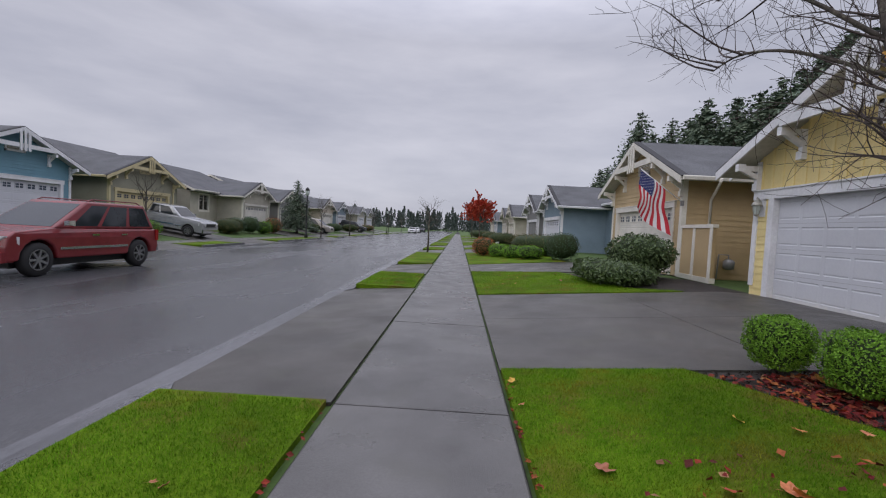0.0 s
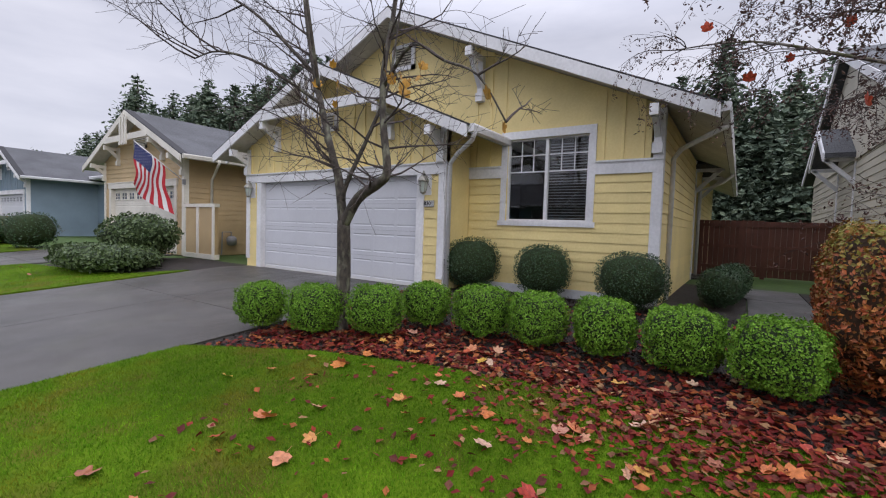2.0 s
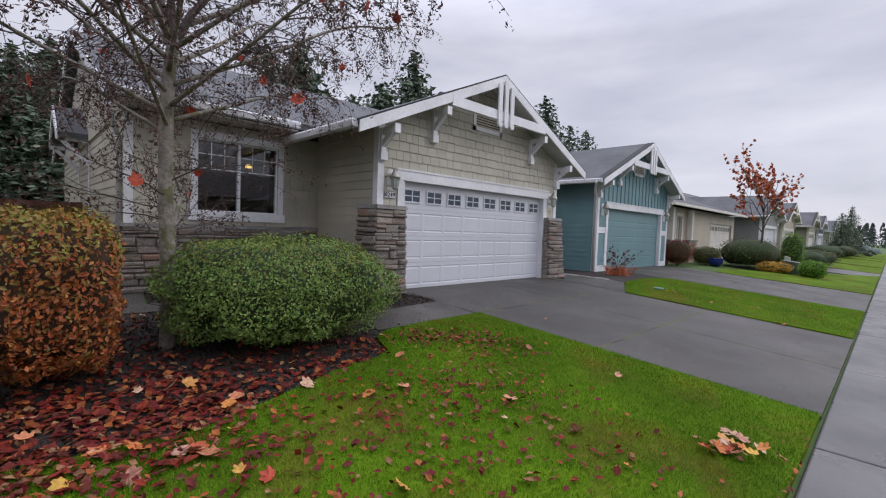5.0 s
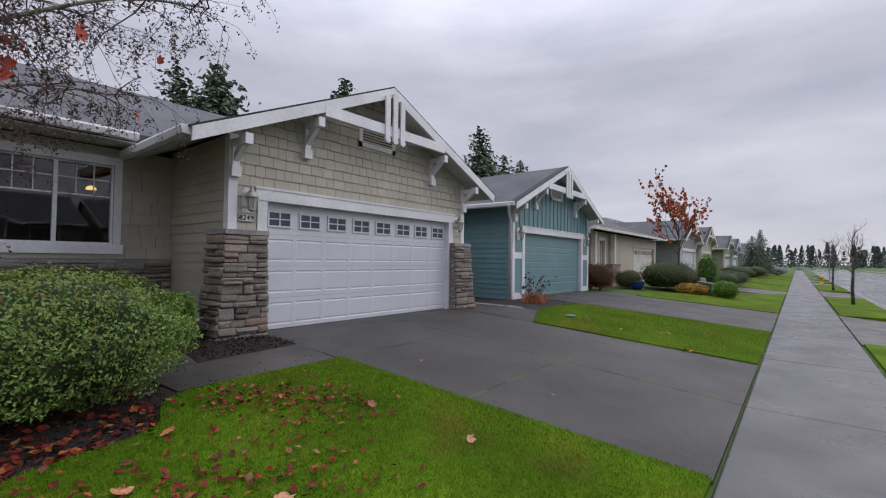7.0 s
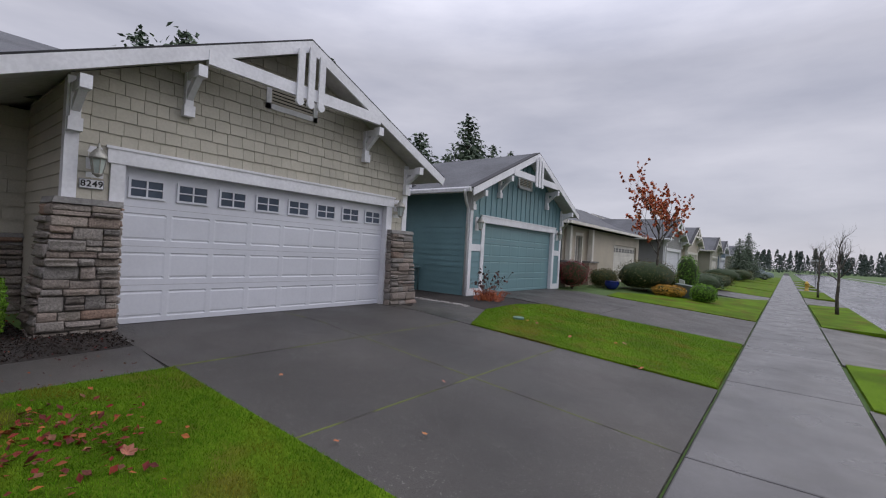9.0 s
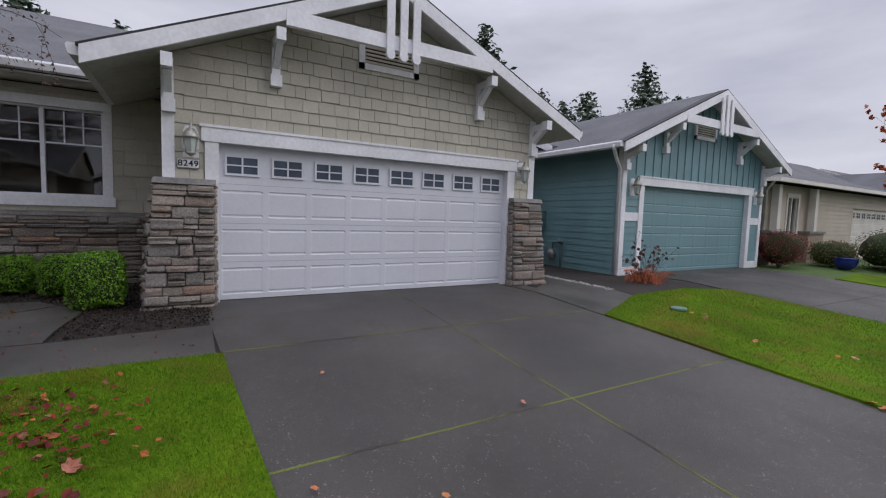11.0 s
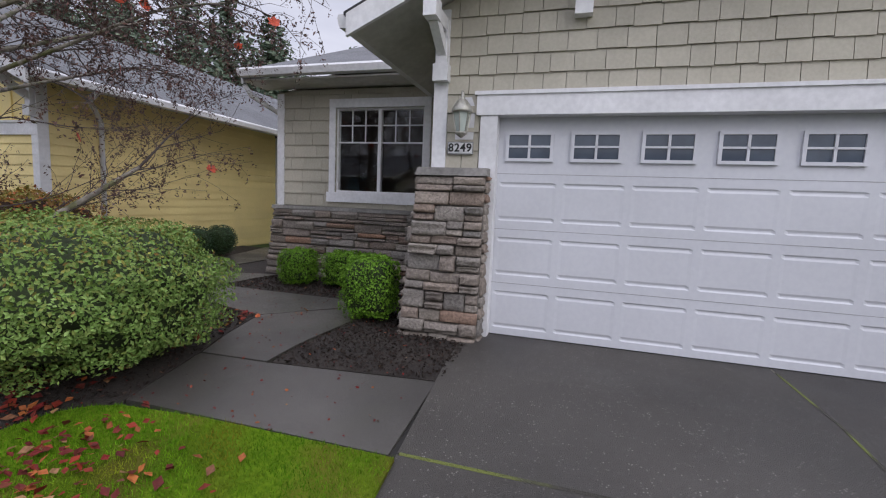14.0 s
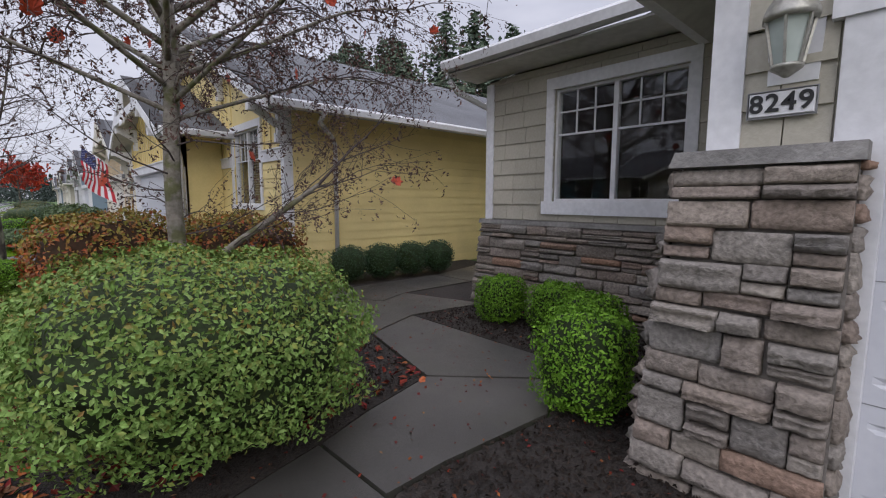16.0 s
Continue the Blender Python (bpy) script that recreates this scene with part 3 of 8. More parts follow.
class Face:
    """A wall plane of a house: u runs along it, n points outwards; local house coordinates."""

    def __init__(self, x, y, udir, u0, u1, z0, z1, top=None, holes=()):
        self.o, self.u, self.u0, self.u1, self.z0, self.z1 = Vector((x, y, 0)), Vector((*udir, 0)), u0, u1, z0, z1
        self.n = Vector((udir[1], -udir[0], 0))
        self.top = top or (lambda u: z1)
        self.holes = list(holes)
        self.rz = math.atan2(udir[1], udir[0])

    def at(self, u, out, z):
        p = self.o + self.u * u + self.n * out
        return (p.x, p.y, z)

    def wall(self, shape, thick=0.16, breaks=()):
        """A slab of wall with its openings cut through."""
        us = sorted({self.u0, self.u1, *[b for b in breaks if self.u0 < b < self.u1], *[e for h in self.holes for e in h[:2]]})
        for a, b in zip(us[:-1], us[1:]):
            cuts = [h for h in self.holes if h[0] <= a + 1e-6 and h[1] >= b - 1e-6]
            spans = []
            lo = self.z0
            for h in sorted(cuts, key=lambda h: h[2]):
                if h[2] > lo + 1e-6:
                    spans.append((lo, lo, h[2], h[2]))
                lo = h[3]
            spans.append((lo, lo, self.top(a), self.top(b)))
            levels = sorted({z for h in self.holes for z in h[2:4]})
            pieces = []
            for za, zb, ta, tb in spans:
                cut = [z for z in levels if za + 1e-3 < z < min(ta, tb) - 1e-3]
                edges_z = [(za, zb)] + [(z, z) for z in cut] + [(ta, tb)]
                pieces += [(e0[0], e0[1], e1[0], e1[1]) for e0, e1 in zip(edges_z[:-1], edges_z[1:])]
            for za, zb, ta, tb in pieces:
                if max(ta - za, tb - zb) < 1e-3:
                    continue
                loop = [(a, za), (b, zb), (b, max(tb, zb + 1e-3)), (a, max(ta, za + 1e-3))]
                shape.prism([self.at(u, 0, z) for u, z in loop], [self.at(u, -thick, z) for u, z in loop])

        shape.weld()

    def free(self, za, zb):
        """Stretches of u that are wall between heights za and zb."""
        zm = (za + zb) / 2
        n = 400
        ok, out, start = [], [], None
        for k in range(n + 1):
            u = self.u0 + (self.u1 - self.u0) * k / n
            good = self.top(u) > zb - 0.04 and not any(h[0] <= u <= h[1] and h[2] < zm < h[3] for h in self.holes)
            if good and start is None:
                start = u
            if start is not None and (not good or k == n):
                if u - start > 0.03:
                    out.append((start, u))
                start = None
        return out

    def lap(self, parent, material, z0, z1, step=0.165, singly=True, name="siding_board"):
        joined = Shape()
        z = z0
        while z < z1 - 0.03:
            zt = min(z + step, z1)
            for a, b in self.free(z, zt):
                if singly:
                    piece(name, board_of(material), parent, *self.at(a, 0.002, z), b - a, 1, zt - z, self.rz)
                else:
                    joined.prism([self.at(a, 0.0, z), self.at(b, 0.0, z), self.at(b, 0.022, z), self.at(a, 0.022, z)], [self.at(a, 0.0, zt), self.at(b, 0.0, zt), self.at(b, 0.006, zt), self.at(a, 0.006, zt)])
            z = zt
        if joined.v:
            tagged(part("siding", joined, material, parent), kind="stuff")

    def battens(self, parent, material, z0, step=0.32, inset=0.0):
        u = self.u0 + step / 2
        while u < self.u1:
            zt = self.top(u) - inset
            if zt - z0 > 0.1 and not any(h[0] - 0.03 < u < h[1] + 0.03 and h[3] > z0 for h in self.holes):
                p = self.at(u - 0.022, 0.0, z0)
                ob = piece("batten", batten_of(material), parent, *p, 1, 1, zt - z0, self.rz)
            u += step

    def boxed(self, shape, ua, ub, za, zb, out0, out1):
        """A box on the wall, from out0 to out1 proud of it."""
        loop = [(ua, za), (ub, za), (ub, zb), (ua, zb)]
        shape.prism([self.at(u, out0, z) for u, z in loop], [self.at(u, out1, z) for u, z in loop])


batten_mesh = {}


def batten_of(material):
    if material.name not in batten_mesh:
        batten_mesh[material.name] = Shape().box(0, 0.045, -0.022, 0, 0, 1).mesh("batten", material)
    return batten_mesh[material.name]


def window(face, parent, ua, ub, za, zb, trim=0.11, frame_mat=None, grid=True, blinds=True, sill=True, sill_h=0.09):
    """A sliding window with grilles in its upper third, set in a hole of the face, with a room behind it painted dark
    to look dim.
    """
    white = frame_mat or M["white"]
    w = part("window", Shape().mesh("window"), white, parent)
    t = Shape()
    face.boxed(t, ua - trim, ub + trim, zb, zb + trim * 1.25, 0.0, 0.04)
    face.boxed(t, ua - trim, ua, za, zb, 0.0, 0.036)
    face.boxed(t, ub, ub + trim, za, zb, 0.0, 0.036)
    part("window_trim", t, white, w)
    if sill:
        s = Shape()
        face.boxed(s, ua - trim - 0.03, ub + trim + 0.03, za - sill_h, za, 0.0, 0.055)
        part("sill", s, white, w)
    fr = Shape()
    um = (ua + ub) / 2
    for a, b, c, d in ((ua, ub, za, za + 0.032), (ua, ub, zb - 0.032, zb), (ua, ua + 0.032, za + 0.032, zb - 0.032), (ub - 0.032, ub, za + 0.032, zb - 0.032), (um - 0.027, um + 0.027, za + 0.032, zb - 0.032)):
        face.boxed(fr, a, b, c, d, -0.1, -0.02)
    if grid:
        zg = zb - (zb - za) * 0.4
        for a, b in ((ua + 0.032, um - 0.027), (um + 0.027, ub - 0.032)):
            face.boxed(fr, a, b, zg - 0.011, zg + 0.011, -0.062, -0.045)
            zg2 = (zg + zb) / 2
            face.boxed(fr, a, b, zg2 - 0.009, zg2 + 0.009, -0.06, -0.047)
            for k in (1, 2):
                u = a + (b - a) * k / 3
                face.boxed(fr, u - 0.009, u + 0.009, zg, zb - 0.032, -0.06, -0.047)
    part("window_frame", fr, white, w)
    for a, b in ((ua + 0.032, um - 0.027), (um + 0.027, ub - 0.032)):
        gl = Shape()
        face.boxed(gl, a, b, za + 0.032, zb - 0.032, -0.075, -0.068)
        pn = part("pane", gl, GLASS, w)
        pn.visible_shadow = False
    # room box; its dark colour stands in for the lack of light inside
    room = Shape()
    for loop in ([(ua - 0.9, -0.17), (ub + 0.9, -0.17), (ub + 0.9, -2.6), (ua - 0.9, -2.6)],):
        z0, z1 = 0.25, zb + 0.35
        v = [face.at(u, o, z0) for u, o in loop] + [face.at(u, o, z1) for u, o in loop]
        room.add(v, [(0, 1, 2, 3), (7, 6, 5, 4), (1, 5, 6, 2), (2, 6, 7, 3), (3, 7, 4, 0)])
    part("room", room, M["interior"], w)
    if blinds:
        n = int((zb - za - 0.1) / 0.05)
        bl = Shape()
        for k in range(n):
            z = za + 0.06 + k * 0.05
            face.boxed(bl, um + 0.02 if blinds == "half" else ua + 0.04, ub - 0.04, z, z + 0.008, -0.16, -0.122)
        part("blind", bl, M["blind"], w)
    return w


GLASS = bpy.data.materials.new("window_glass")
GLASS.use_nodes = True
_p = GLASS.node_tree.nodes["Principled BSDF"]
_p.inputs["Base Color"].default_value = (0.9, 0.93, 0.95, 1)
_p.inputs["Transmission Weight"].default_value, _p.inputs["Roughness"].default_value, _p.inputs["IOR"].default_value = 1.0, 0.01, 1.5


def pressed_panel(flat=False):
    """One cell of a steel sectional door, with long pressed lines above and below a slightly sunk field."""
    zs = ((0, 0), (0.15, 0), (0.175, 0.009), (0.2, 0.009), (0.235, 0.002), (0.765, 0.002), (0.8, 0.009), (0.825, 0.009), (0.85, 0), (1, 0))
    us = ((0, 0), (0.05, 0), (0.1, 1), (0.9, 1), (0.95, 0), (1, 0))
    s = Shape()
    s.add([(0.0 if flat else d * k, u, z) for z, d in zs for u, k in us], [(j * 6 + i, j * 6 + 6 + i, j * 6 + 7 + i, j * 6 + 1 + i) for j in range(9) for i in range(5)])
    return s


def garage_door(parent, x, ya, yb, z0, z1, material, cols=8, lights=True, lights_from=0):
    """Sectional door: four sections, each a row of raised panels; the top one may have glazed lights."""
    d = part("garage_door", Shape().box(x + 0.012, x + 0.06, ya, yb, z0 + 0.012, z1), material, parent)
    rows = 4
    h, w = (z1 - z0) / rows, (yb - ya) / cols
    pm, fm = pressed_panel().mesh("door_panel", material), pressed_panel(True).mesh("door_panel", material)
    groove = Shape()
    for r in range(1, rows):
        groove.box(x - 0.0015, x + 0.002, ya, yb, z0 + r * h - 0.0022, z0 + r * h + 0.0022)
    part("section_joint", groove, M["metal_grey"], d)
    part("bottom_seal", Shape().box(x - 0.004, x + 0.05, ya, yb, z0, z0 + 0.012), M["black"], d)
    lm = None
    for r in range(rows):
        for c in range(cols):
            y = ya + c * w
            if r == rows - 1 and lights and c >= lights_from:
                if lm is None:
                    s = Shape()
                    ww, hh = w * 0.74, h * 0.52
                    for a, b, e, f in ((0, ww, 0, 0.03), (0, ww, hh - 0.03, hh), (0, 0.03, 0.03, hh - 0.03), (ww - 0.03, ww, 0.03, hh - 0.03),
                                       (ww / 2 - 0.011, ww / 2 + 0.011, 0.03, hh - 0.03), (0.03, ww - 0.03, hh / 2 - 0.009, hh / 2 + 0.009)):
                        s.box(-0.022, 0.0, a, b, e, f)
                    lm = s.mesh("light_frame", material)
                    gm = Shape().box(-0.008, 0.0, 0.03, ww - 0.03, 0.03, hh - 0.03).mesh("light_pane", M["glass_dark"])
                o = piece("light_frame", lm, d, x - 0.001, y + w * 0.13, z0 + r * h + h * 0.22)
                piece("light_pane", gm, d, x - 0.001, y + w * 0.13, z0 + r * h + h * 0.22)
                piece("door_panel", fm, d, x, y, z0 + r * h, 1, w, h)
            else:
                piece("door_panel", pm, d, x, y, z0 + r * h, 1, w, h)
    return d


def gable_roof_x(parent, y0, zr, half, slope, x0, x1, thick=0.13, trim=None, rake=0.2, gutter=True, left_len=None):
    """Gable roof with its ridge along x at y0, height zr; rake boards on the front, gutters on the eaves."""
    trim = trim or M["white"]
    r = Shape()
    for s in (-1, 1):
        e = (y0 + s * half, zr - slope * half)
        loop = [(y0, zr), e, (e[0], e[1] - thick), (y0, zr - thick)]
        r.prism([(x0, a, b) for a, b in loop], [(x1, a, b) for a, b in loop])
    part("roof", r, M["roof"], parent)
    for s in (-1, 1):
        e = (y0 + s * (half - 0.01), zr - slope * (half - 0.01) - thick - 0.004)
        loop = [(y0, zr - thick - 0.004), e, (e[0], e[1] - 0.012), (y0, zr - thick - 0.016)]
        part("soffit", Shape().prism([(x0 + 0.002, a, b) for a, b in loop], [(x1 - 0.01, a, b) for a, b in loop]), M["soffit"], parent)
    dk = Shape()
    for s in (-1, 1):
        for a in (0,):
            p, q = (x0 - 0.03, y0, zr + 0.012), (x0 - 0.03, y0 + s * (half + 0.03), zr - slope * (half + 0.03) + 0.012)
            dk.prism([(p[0], p[1], p[2]), (q[0], q[1], q[2]), (q[0], q[1], q[2] - 0.03), (p[0], p[1], p[2] - 0.03)],
                     [(p[0] + 0.25, p[1], p[2]), (q[0] + 0.25, q[1], q[2]), (q[0] + 0.25, q[1], q[2] - 0.03), (p[0] + 0.25, p[1], p[2] - 0.03)])
    part("roof_edge", dk, M["roof_edge"], parent)
    for s in (-1, 1):
        b = Shape()
        loop = [(y0 + s * 0.001, zr - 0.02), (y0 + s * half, zr - slope * half - 0.02), (y0 + s * half, zr - slope * half - 0.02 - rake), (y0 + s * 0.001, zr - 0.02 - rake)]
        b.prism([(x0 - 0.04, a, c) for a, c in loop], [(x0, a, c) for a, c in loop])
        part("rake_board", b, trim, parent)
    if gutter:
        for s in (-1, 1):
            e, z = y0 + s * half, zr - slope * half
            gshape = Shape()
            loop = [(0, 0.0), (0.11, 0.0), (0.125, -0.03), (0.1, -0.12), (0, -0.13)]
            gshape.prism([(x0 + 0.02, e + s * a, z + 0.0 + b) for a, b in loop], [(x1, e + s * a, z + b) for a, b in loop])
            part("gutter", gshape, trim, parent)


def truss(parent, y0, zr, slope, x, trim, half=1.66, dz=0.93):
    """Decorative gable truss: a tie beam, three king slats with rounded drops."""
    b = Shape()
    zb = zr - dz
    b.box(x - 0.02, x + 0.06, y0 - half, y0 + half, zb - 0.1, zb + 0.1)
    part("tie_beam", b, trim, parent)
    for k, w in ((-1, 0.12), (0, 0.12), (1, 0.12)):
        y = y0 + k * 0.21
        s = Shape().box(x - 0.06, x - 0.022, y - w / 2, y + w / 2, zb - 0.16, zr - 0.16 - abs(k) * 0.21 * slope)
        part("king_slat", s, trim, parent)
        dsh = Shape().tube([(x - 0.07, y, zb - 0.19), (x - 0.015, y, zb - 0.19)], 0.07, 12)
        part("slat_drop", dsh, trim, parent)


def brace(parent, y, z0, z1, reach, trim):
    """Knee brace under the gable overhang."""
    s = Shape()
    s.box(-0.1, 0.0, y - 0.055, y + 0.055, z0, z1)
    s.box(-0.125, 0.0, y - 0.075, y + 0.075, z0 - 0.02, z0 + 0.14)
    s.beam((-reach, y, z1 - 0.06), (-0.1, y, z1 - 0.06), 0.09, 0.12)
    s.box(-reach - 0.06, -reach + 0.1, y - 0.06, y + 0.06, z1 - 0.13, z1 + 0.03)
    s.beam((-reach + 0.08, y, z1 - 0.1), (-0.06, y, z0 + 0.25), 0.085, 0.1)
    part("brace", s, trim, parent)


def vent(parent, y0, w, z0, z1, trim):
    s = Shape()
    for a, b, c, d in ((y0 - w / 2, y0 + w / 2, z0, z0 + 0.09), (y0 - w / 2, y0 + w / 2, z1 - 0.07, z1), (y0 - w / 2, y0 - w / 2 + 0.09, z0, z1), (y0 + w / 2 - 0.09, y0 + w / 2, z0, z1)):
        s.box(-0.045, 0.0, a, b, c, d)
    v = part("gable_vent", s, trim, parent)
    part("vent_backing", Shape().box(-0.012, 0, y0 - w / 2 + 0.09, y0 + w / 2 - 0.09, z0 + 0.09, z1 - 0.07), M["black"], v)
    n = max(3, int((z1 - z0 - 0.16) / 0.055))
    for k in range(n):
        z = z0 + 0.1 + k * (z1 - z0 - 0.17) / n
        sl = Shape().prism([(-0.035, y0 - w / 2 + 0.09, z), (-0.012, y0 - w / 2 + 0.09, z + 0.035), (-0.012, y0 - w / 2 + 0.09, z + 0.045), (-0.035, y0 - w / 2 + 0.09, z + 0.01)],
                           [(-0.035, y0 + w / 2 - 0.09, z), (-0.012, y0 + w / 2 - 0.09, z + 0.035), (-0.012, y0 + w / 2 - 0.09, z + 0.045), (-0.035, y0 + w / 2 - 0.09, z + 0.01)])
        part("slat", sl, M["taupe"] if trim is M["white"] else trim, v)


def downspout(parent, pts, trim):
    part("downspout", Shape().tube(pts, 0.042, 8), trim, parent, smooth=True)


def lantern(x, y, z, s=1):
    """Wall lantern: backplate, arm, six-sided glass cage with a domed roof and finial."""
    t = thing("wall_lantern", pose(x, y, z), "pewter coach lantern with clear glass on a white backplate", "wall lamp", "garage lanterns")
    part("backplate", Shape().prism([(0, -0.09, -0.2), (0, 0.09, -0.2), (0, 0.1, 0.1), (0, 0.06, 0.2), (0, -0.06, 0.2), (0, -0.1, 0.1)],
                                    [(-0.025, -0.09, -0.2), (-0.025, 0.09, -0.2), (-0.025, 0.1, 0.1), (-0.025, 0.06, 0.2), (-0.025, -0.06, 0.2), (-0.025, -0.1, 0.1)]), M["white"], t)
    part("arm", Shape().tube([(-0.025, 0, 0.02), (-0.07, 0, 0.13), (-0.12, 0, 0.19), (-0.15, 0, 0.17), (-0.15, 0, 0.13)], 0.012, 8), M["pewter"], t, smooth=True)
    part("roof", Shape().lathe(-0.15, 0, [(0.012, 0.23), (0.02, 0.2), (0.014, 0.17), (0.05, 0.14), (0.085, 0.09), (0.1, 0.05), (0.1, 0.03)][::-1], 12), M["pewter"], t, smooth=True)
    for k in range(6):
        a = k * math.pi / 3
        cage = Shape().beam((-0.15 + 0.088 * math.cos(a), 0.088 * math.sin(a), 0.03), (-0.15 + 0.055 * math.cos(a), 0.055 * math.sin(a), -0.15), 0.01, 0.01)
        part("cage_bar", cage, M["pewter"], t)
    part("glass", Shape().lathe(-0.15, 0, [(0.048, -0.148), (0.08, 0.03)], 6), LAMPGLASS, t)
    part("base", Shape().lathe(-0.15, 0, [(0.01, -0.2), (0.03, -0.185), (0.058, -0.165), (0.06, -0.15)], 12), M["pewter"], t, smooth=True)
    return t


LAMPGLASS = mat("frosted_lantern_glass", (0.5, 0.56, 0.52), None, 10, 0.12, stain=0.0)


def house_base(name, X, Y, Z, label, flip=False):
    return thing(name, pose(X, Y, Z, 0, 0, 180 if flip else 0), label, "house", "craftsman houses")


def craftsman(name, X, Y, Z, label, wall_m, trim, door_m, wing, style, flip=False, singly=False, hw=3.05, mb=2.6, wing_w=5.0, lights=True, near=False, win=None, win_z=(1.42, 2.88)):
    """A single-storey craftsman house: gabled garage in front, wing to one side (wing = +1 or -1), side-gabled main roof."""
    h = house_base(name, X, Y, Z, label, flip)
    zr, slope, eave = 4.73, 0.45, 3.02
    top = lambda u: zr - 0.16 - slope * abs(u)
    hole = (-2.44, 2.44, 0.0, 2.17)
    front = Face(0, 0, (0, -1), -hw, hw, -0.3, eave, top, [hole])
    # u runs towards -y on this face, so that its normal points out to -x
    ws = Shape()
    front.wall(ws, 0.16, (0.0,))
    wall = part("front_wall", ws, wall_m, h)
    sides = []
    for s in (1, -1):
        L = mb + 0.0 if s == wing else 14.0
        f = Face(0, s * hw, (-s, 0), *((0, 0) if False else ((-L, -0.0) if s == 1 else (0.0, L))), -0.3, zr - 0.2 - slope * hw)
        sw = Shape()
        f.wall(sw)
        part("side_wall", sw, wall_m, h)
        sides.append(f)
    part("garage_floor", Shape().box(0.0, 6.0, -hw + 0.17, hw - 0.17, -0.2, -0.02), M["drive"], h)
    gable_roof_x(h, 0.0, zr, 3.8, slope, -0.47, mb + 5.5, trim=trim)
    truss(h, 0.0, zr, slope, -0.5, trim)
    for y, z0, z1 in ((hw - 0.05, 2.5, zr - 0.32 - slope * (hw - 0.05)), (-hw + 0.05, 2.5, zr - 0.32 - slope * (hw - 0.05)), (1.72, 3.02, zr - 0.32 - slope * 1.72), (-1.72, 3.02, zr - 0.32 - slope * 1.72)):
        brace(h, y, z0, z1, 0.44, trim)
    vent(h, 0.0, 1.02, 3.5, 3.95, trim)
    # door, jambs, header
    garage_door(h, 0.09, -2.44, 2.44, 0.0, 2.17, door_m, lights=lights)
    for a, b in ((-2.60, -2.434), (2.434, 2.60)):
        part("door_jamb", Shape().box(-0.045, 0.088, a, b, 0.0, 2.164), trim, h)
    part("door_header", Shape().box(-0.06, 0.0, -2.64, 2.64, 2.164, 2.35), trim, h)
    part("header_lining", Shape().box(0.0, 0.088, -2.44, 2.44, 2.164, 2.168), trim, h)
    part("header_cap", Shape().box(-0.075, 0.0, -2.66, 2.66, 2.35, 2.385), trim, h)
    for s in (1, -1):
        cb = Shape()
        cb.box(-0.04, 0.0, s * (hw - 0.11), s * (hw + 0.03), 0.0 if style != "stone" else 1.66, zr - 0.2 - slope * hw)
        part("corner_board", cb, trim, h)
        cb = Shape().box(0.0, 0.11, s * hw, s * (hw + 0.03), 0.0 if style != "stone" else 1.66, zr - 0.22 - slope * hw)
        part("corner_board", cb, trim, h)
    # main body behind
    ya, yb = (-hw, hw + wing_w) if wing == 1 else (-hw - wing_w, hw)
    ez = 3.06
    body = Shape()
    if wing == 1:
        wf = Face(mb, 0, (0, -1), -yb, -hw, -0.3, ez)
        wside = Face(0, yb, (-1, 0), -14.0, -mb, -0.3, ez)
    else:
        wf = Face(mb, 0, (0, -1), hw, -ya, -0.3, ez)
        wside = Face(0, ya, (1, 0), mb, 14.0, -0.3, ez)
    um = (wf.u0 + wf.u1) / 2 - 0.1 * wing
    um = um if win is None else win
    wf.holes = [(um - 0.76, um + 0.76, *win_z)]
    wf.wall(body)
    part("main_wall", body, wall_m, h)
    body = Shape()
    wside.wall(body)
    part("side_wall", body, wall_m, h)
    part("back_wall", Shape().box(13.85, 14.0, ya + 0.17, yb - 0.17, -0.3, ez), wall_m, h)
    window(wf, h, um - 0.76, um + 0.76, *win_z, blinds=near, frame_mat=trim, sill_h=0.16)
    # side-gabled main roof: ridge along y
    r = Shape()
    rz, rx = ez + 0.5 * 5.9 * 0.9, (mb + 14) / 2
    sl = 0.42
    x0 = mb - 0.55
    rz = ez + 0.2 + sl * (rx - x0)
    y0, y1 = ya - 0.3, yb + 0.3
    for s in (-1, 1):
        xe = rx + s * (rx - x0)
        loop = [(rx, rz), (xe, ez + 0.2), (xe, ez + 0.07), (rx, rz - 0.13)]
        r.prism([(a, y0, b) for a, b in loop], [(a, y1, b) for a, b in loop])
    part("main_roof", r, M["roof"], h)
    gtr = Shape()
    loop = [(0, 0.0), (-0.11, 0.0), (-0.125, -0.03), (-0.1, -0.12), (0, -0.13)]
    ga, gb = (hw + 0.75, y1) if wing == 1 else (y0, -hw - 0.75)
    gtr.prism([(x0 + a, ga, ez + 0.2 + b) for a, b in loop], [(x0 + a, gb, ez + 0.2 + b) for a, b in loop])
    part("gutter", gtr, trim, h)
    part("soffit", Shape().box(x0 + 0.01, mb + 0.05, ga, gb, ez + 0.03, ez + 0.055), M["soffit"], h)
    for yy in (y0, y1):
        for s in (-1, 1):
            rk = Shape()
            xe = rx + s * (rx - x0)
            loop = [(rx, rz - 0.01), (xe, ez + 0.19), (xe, ez - 0.01), (rx, rz - 0.21)]
            rk.prism([(a, yy - 0.02, b) for a, b in loop], [(a, yy + 0.02, b) for a, b in loop])
            part("rake_board", rk, trim, h)
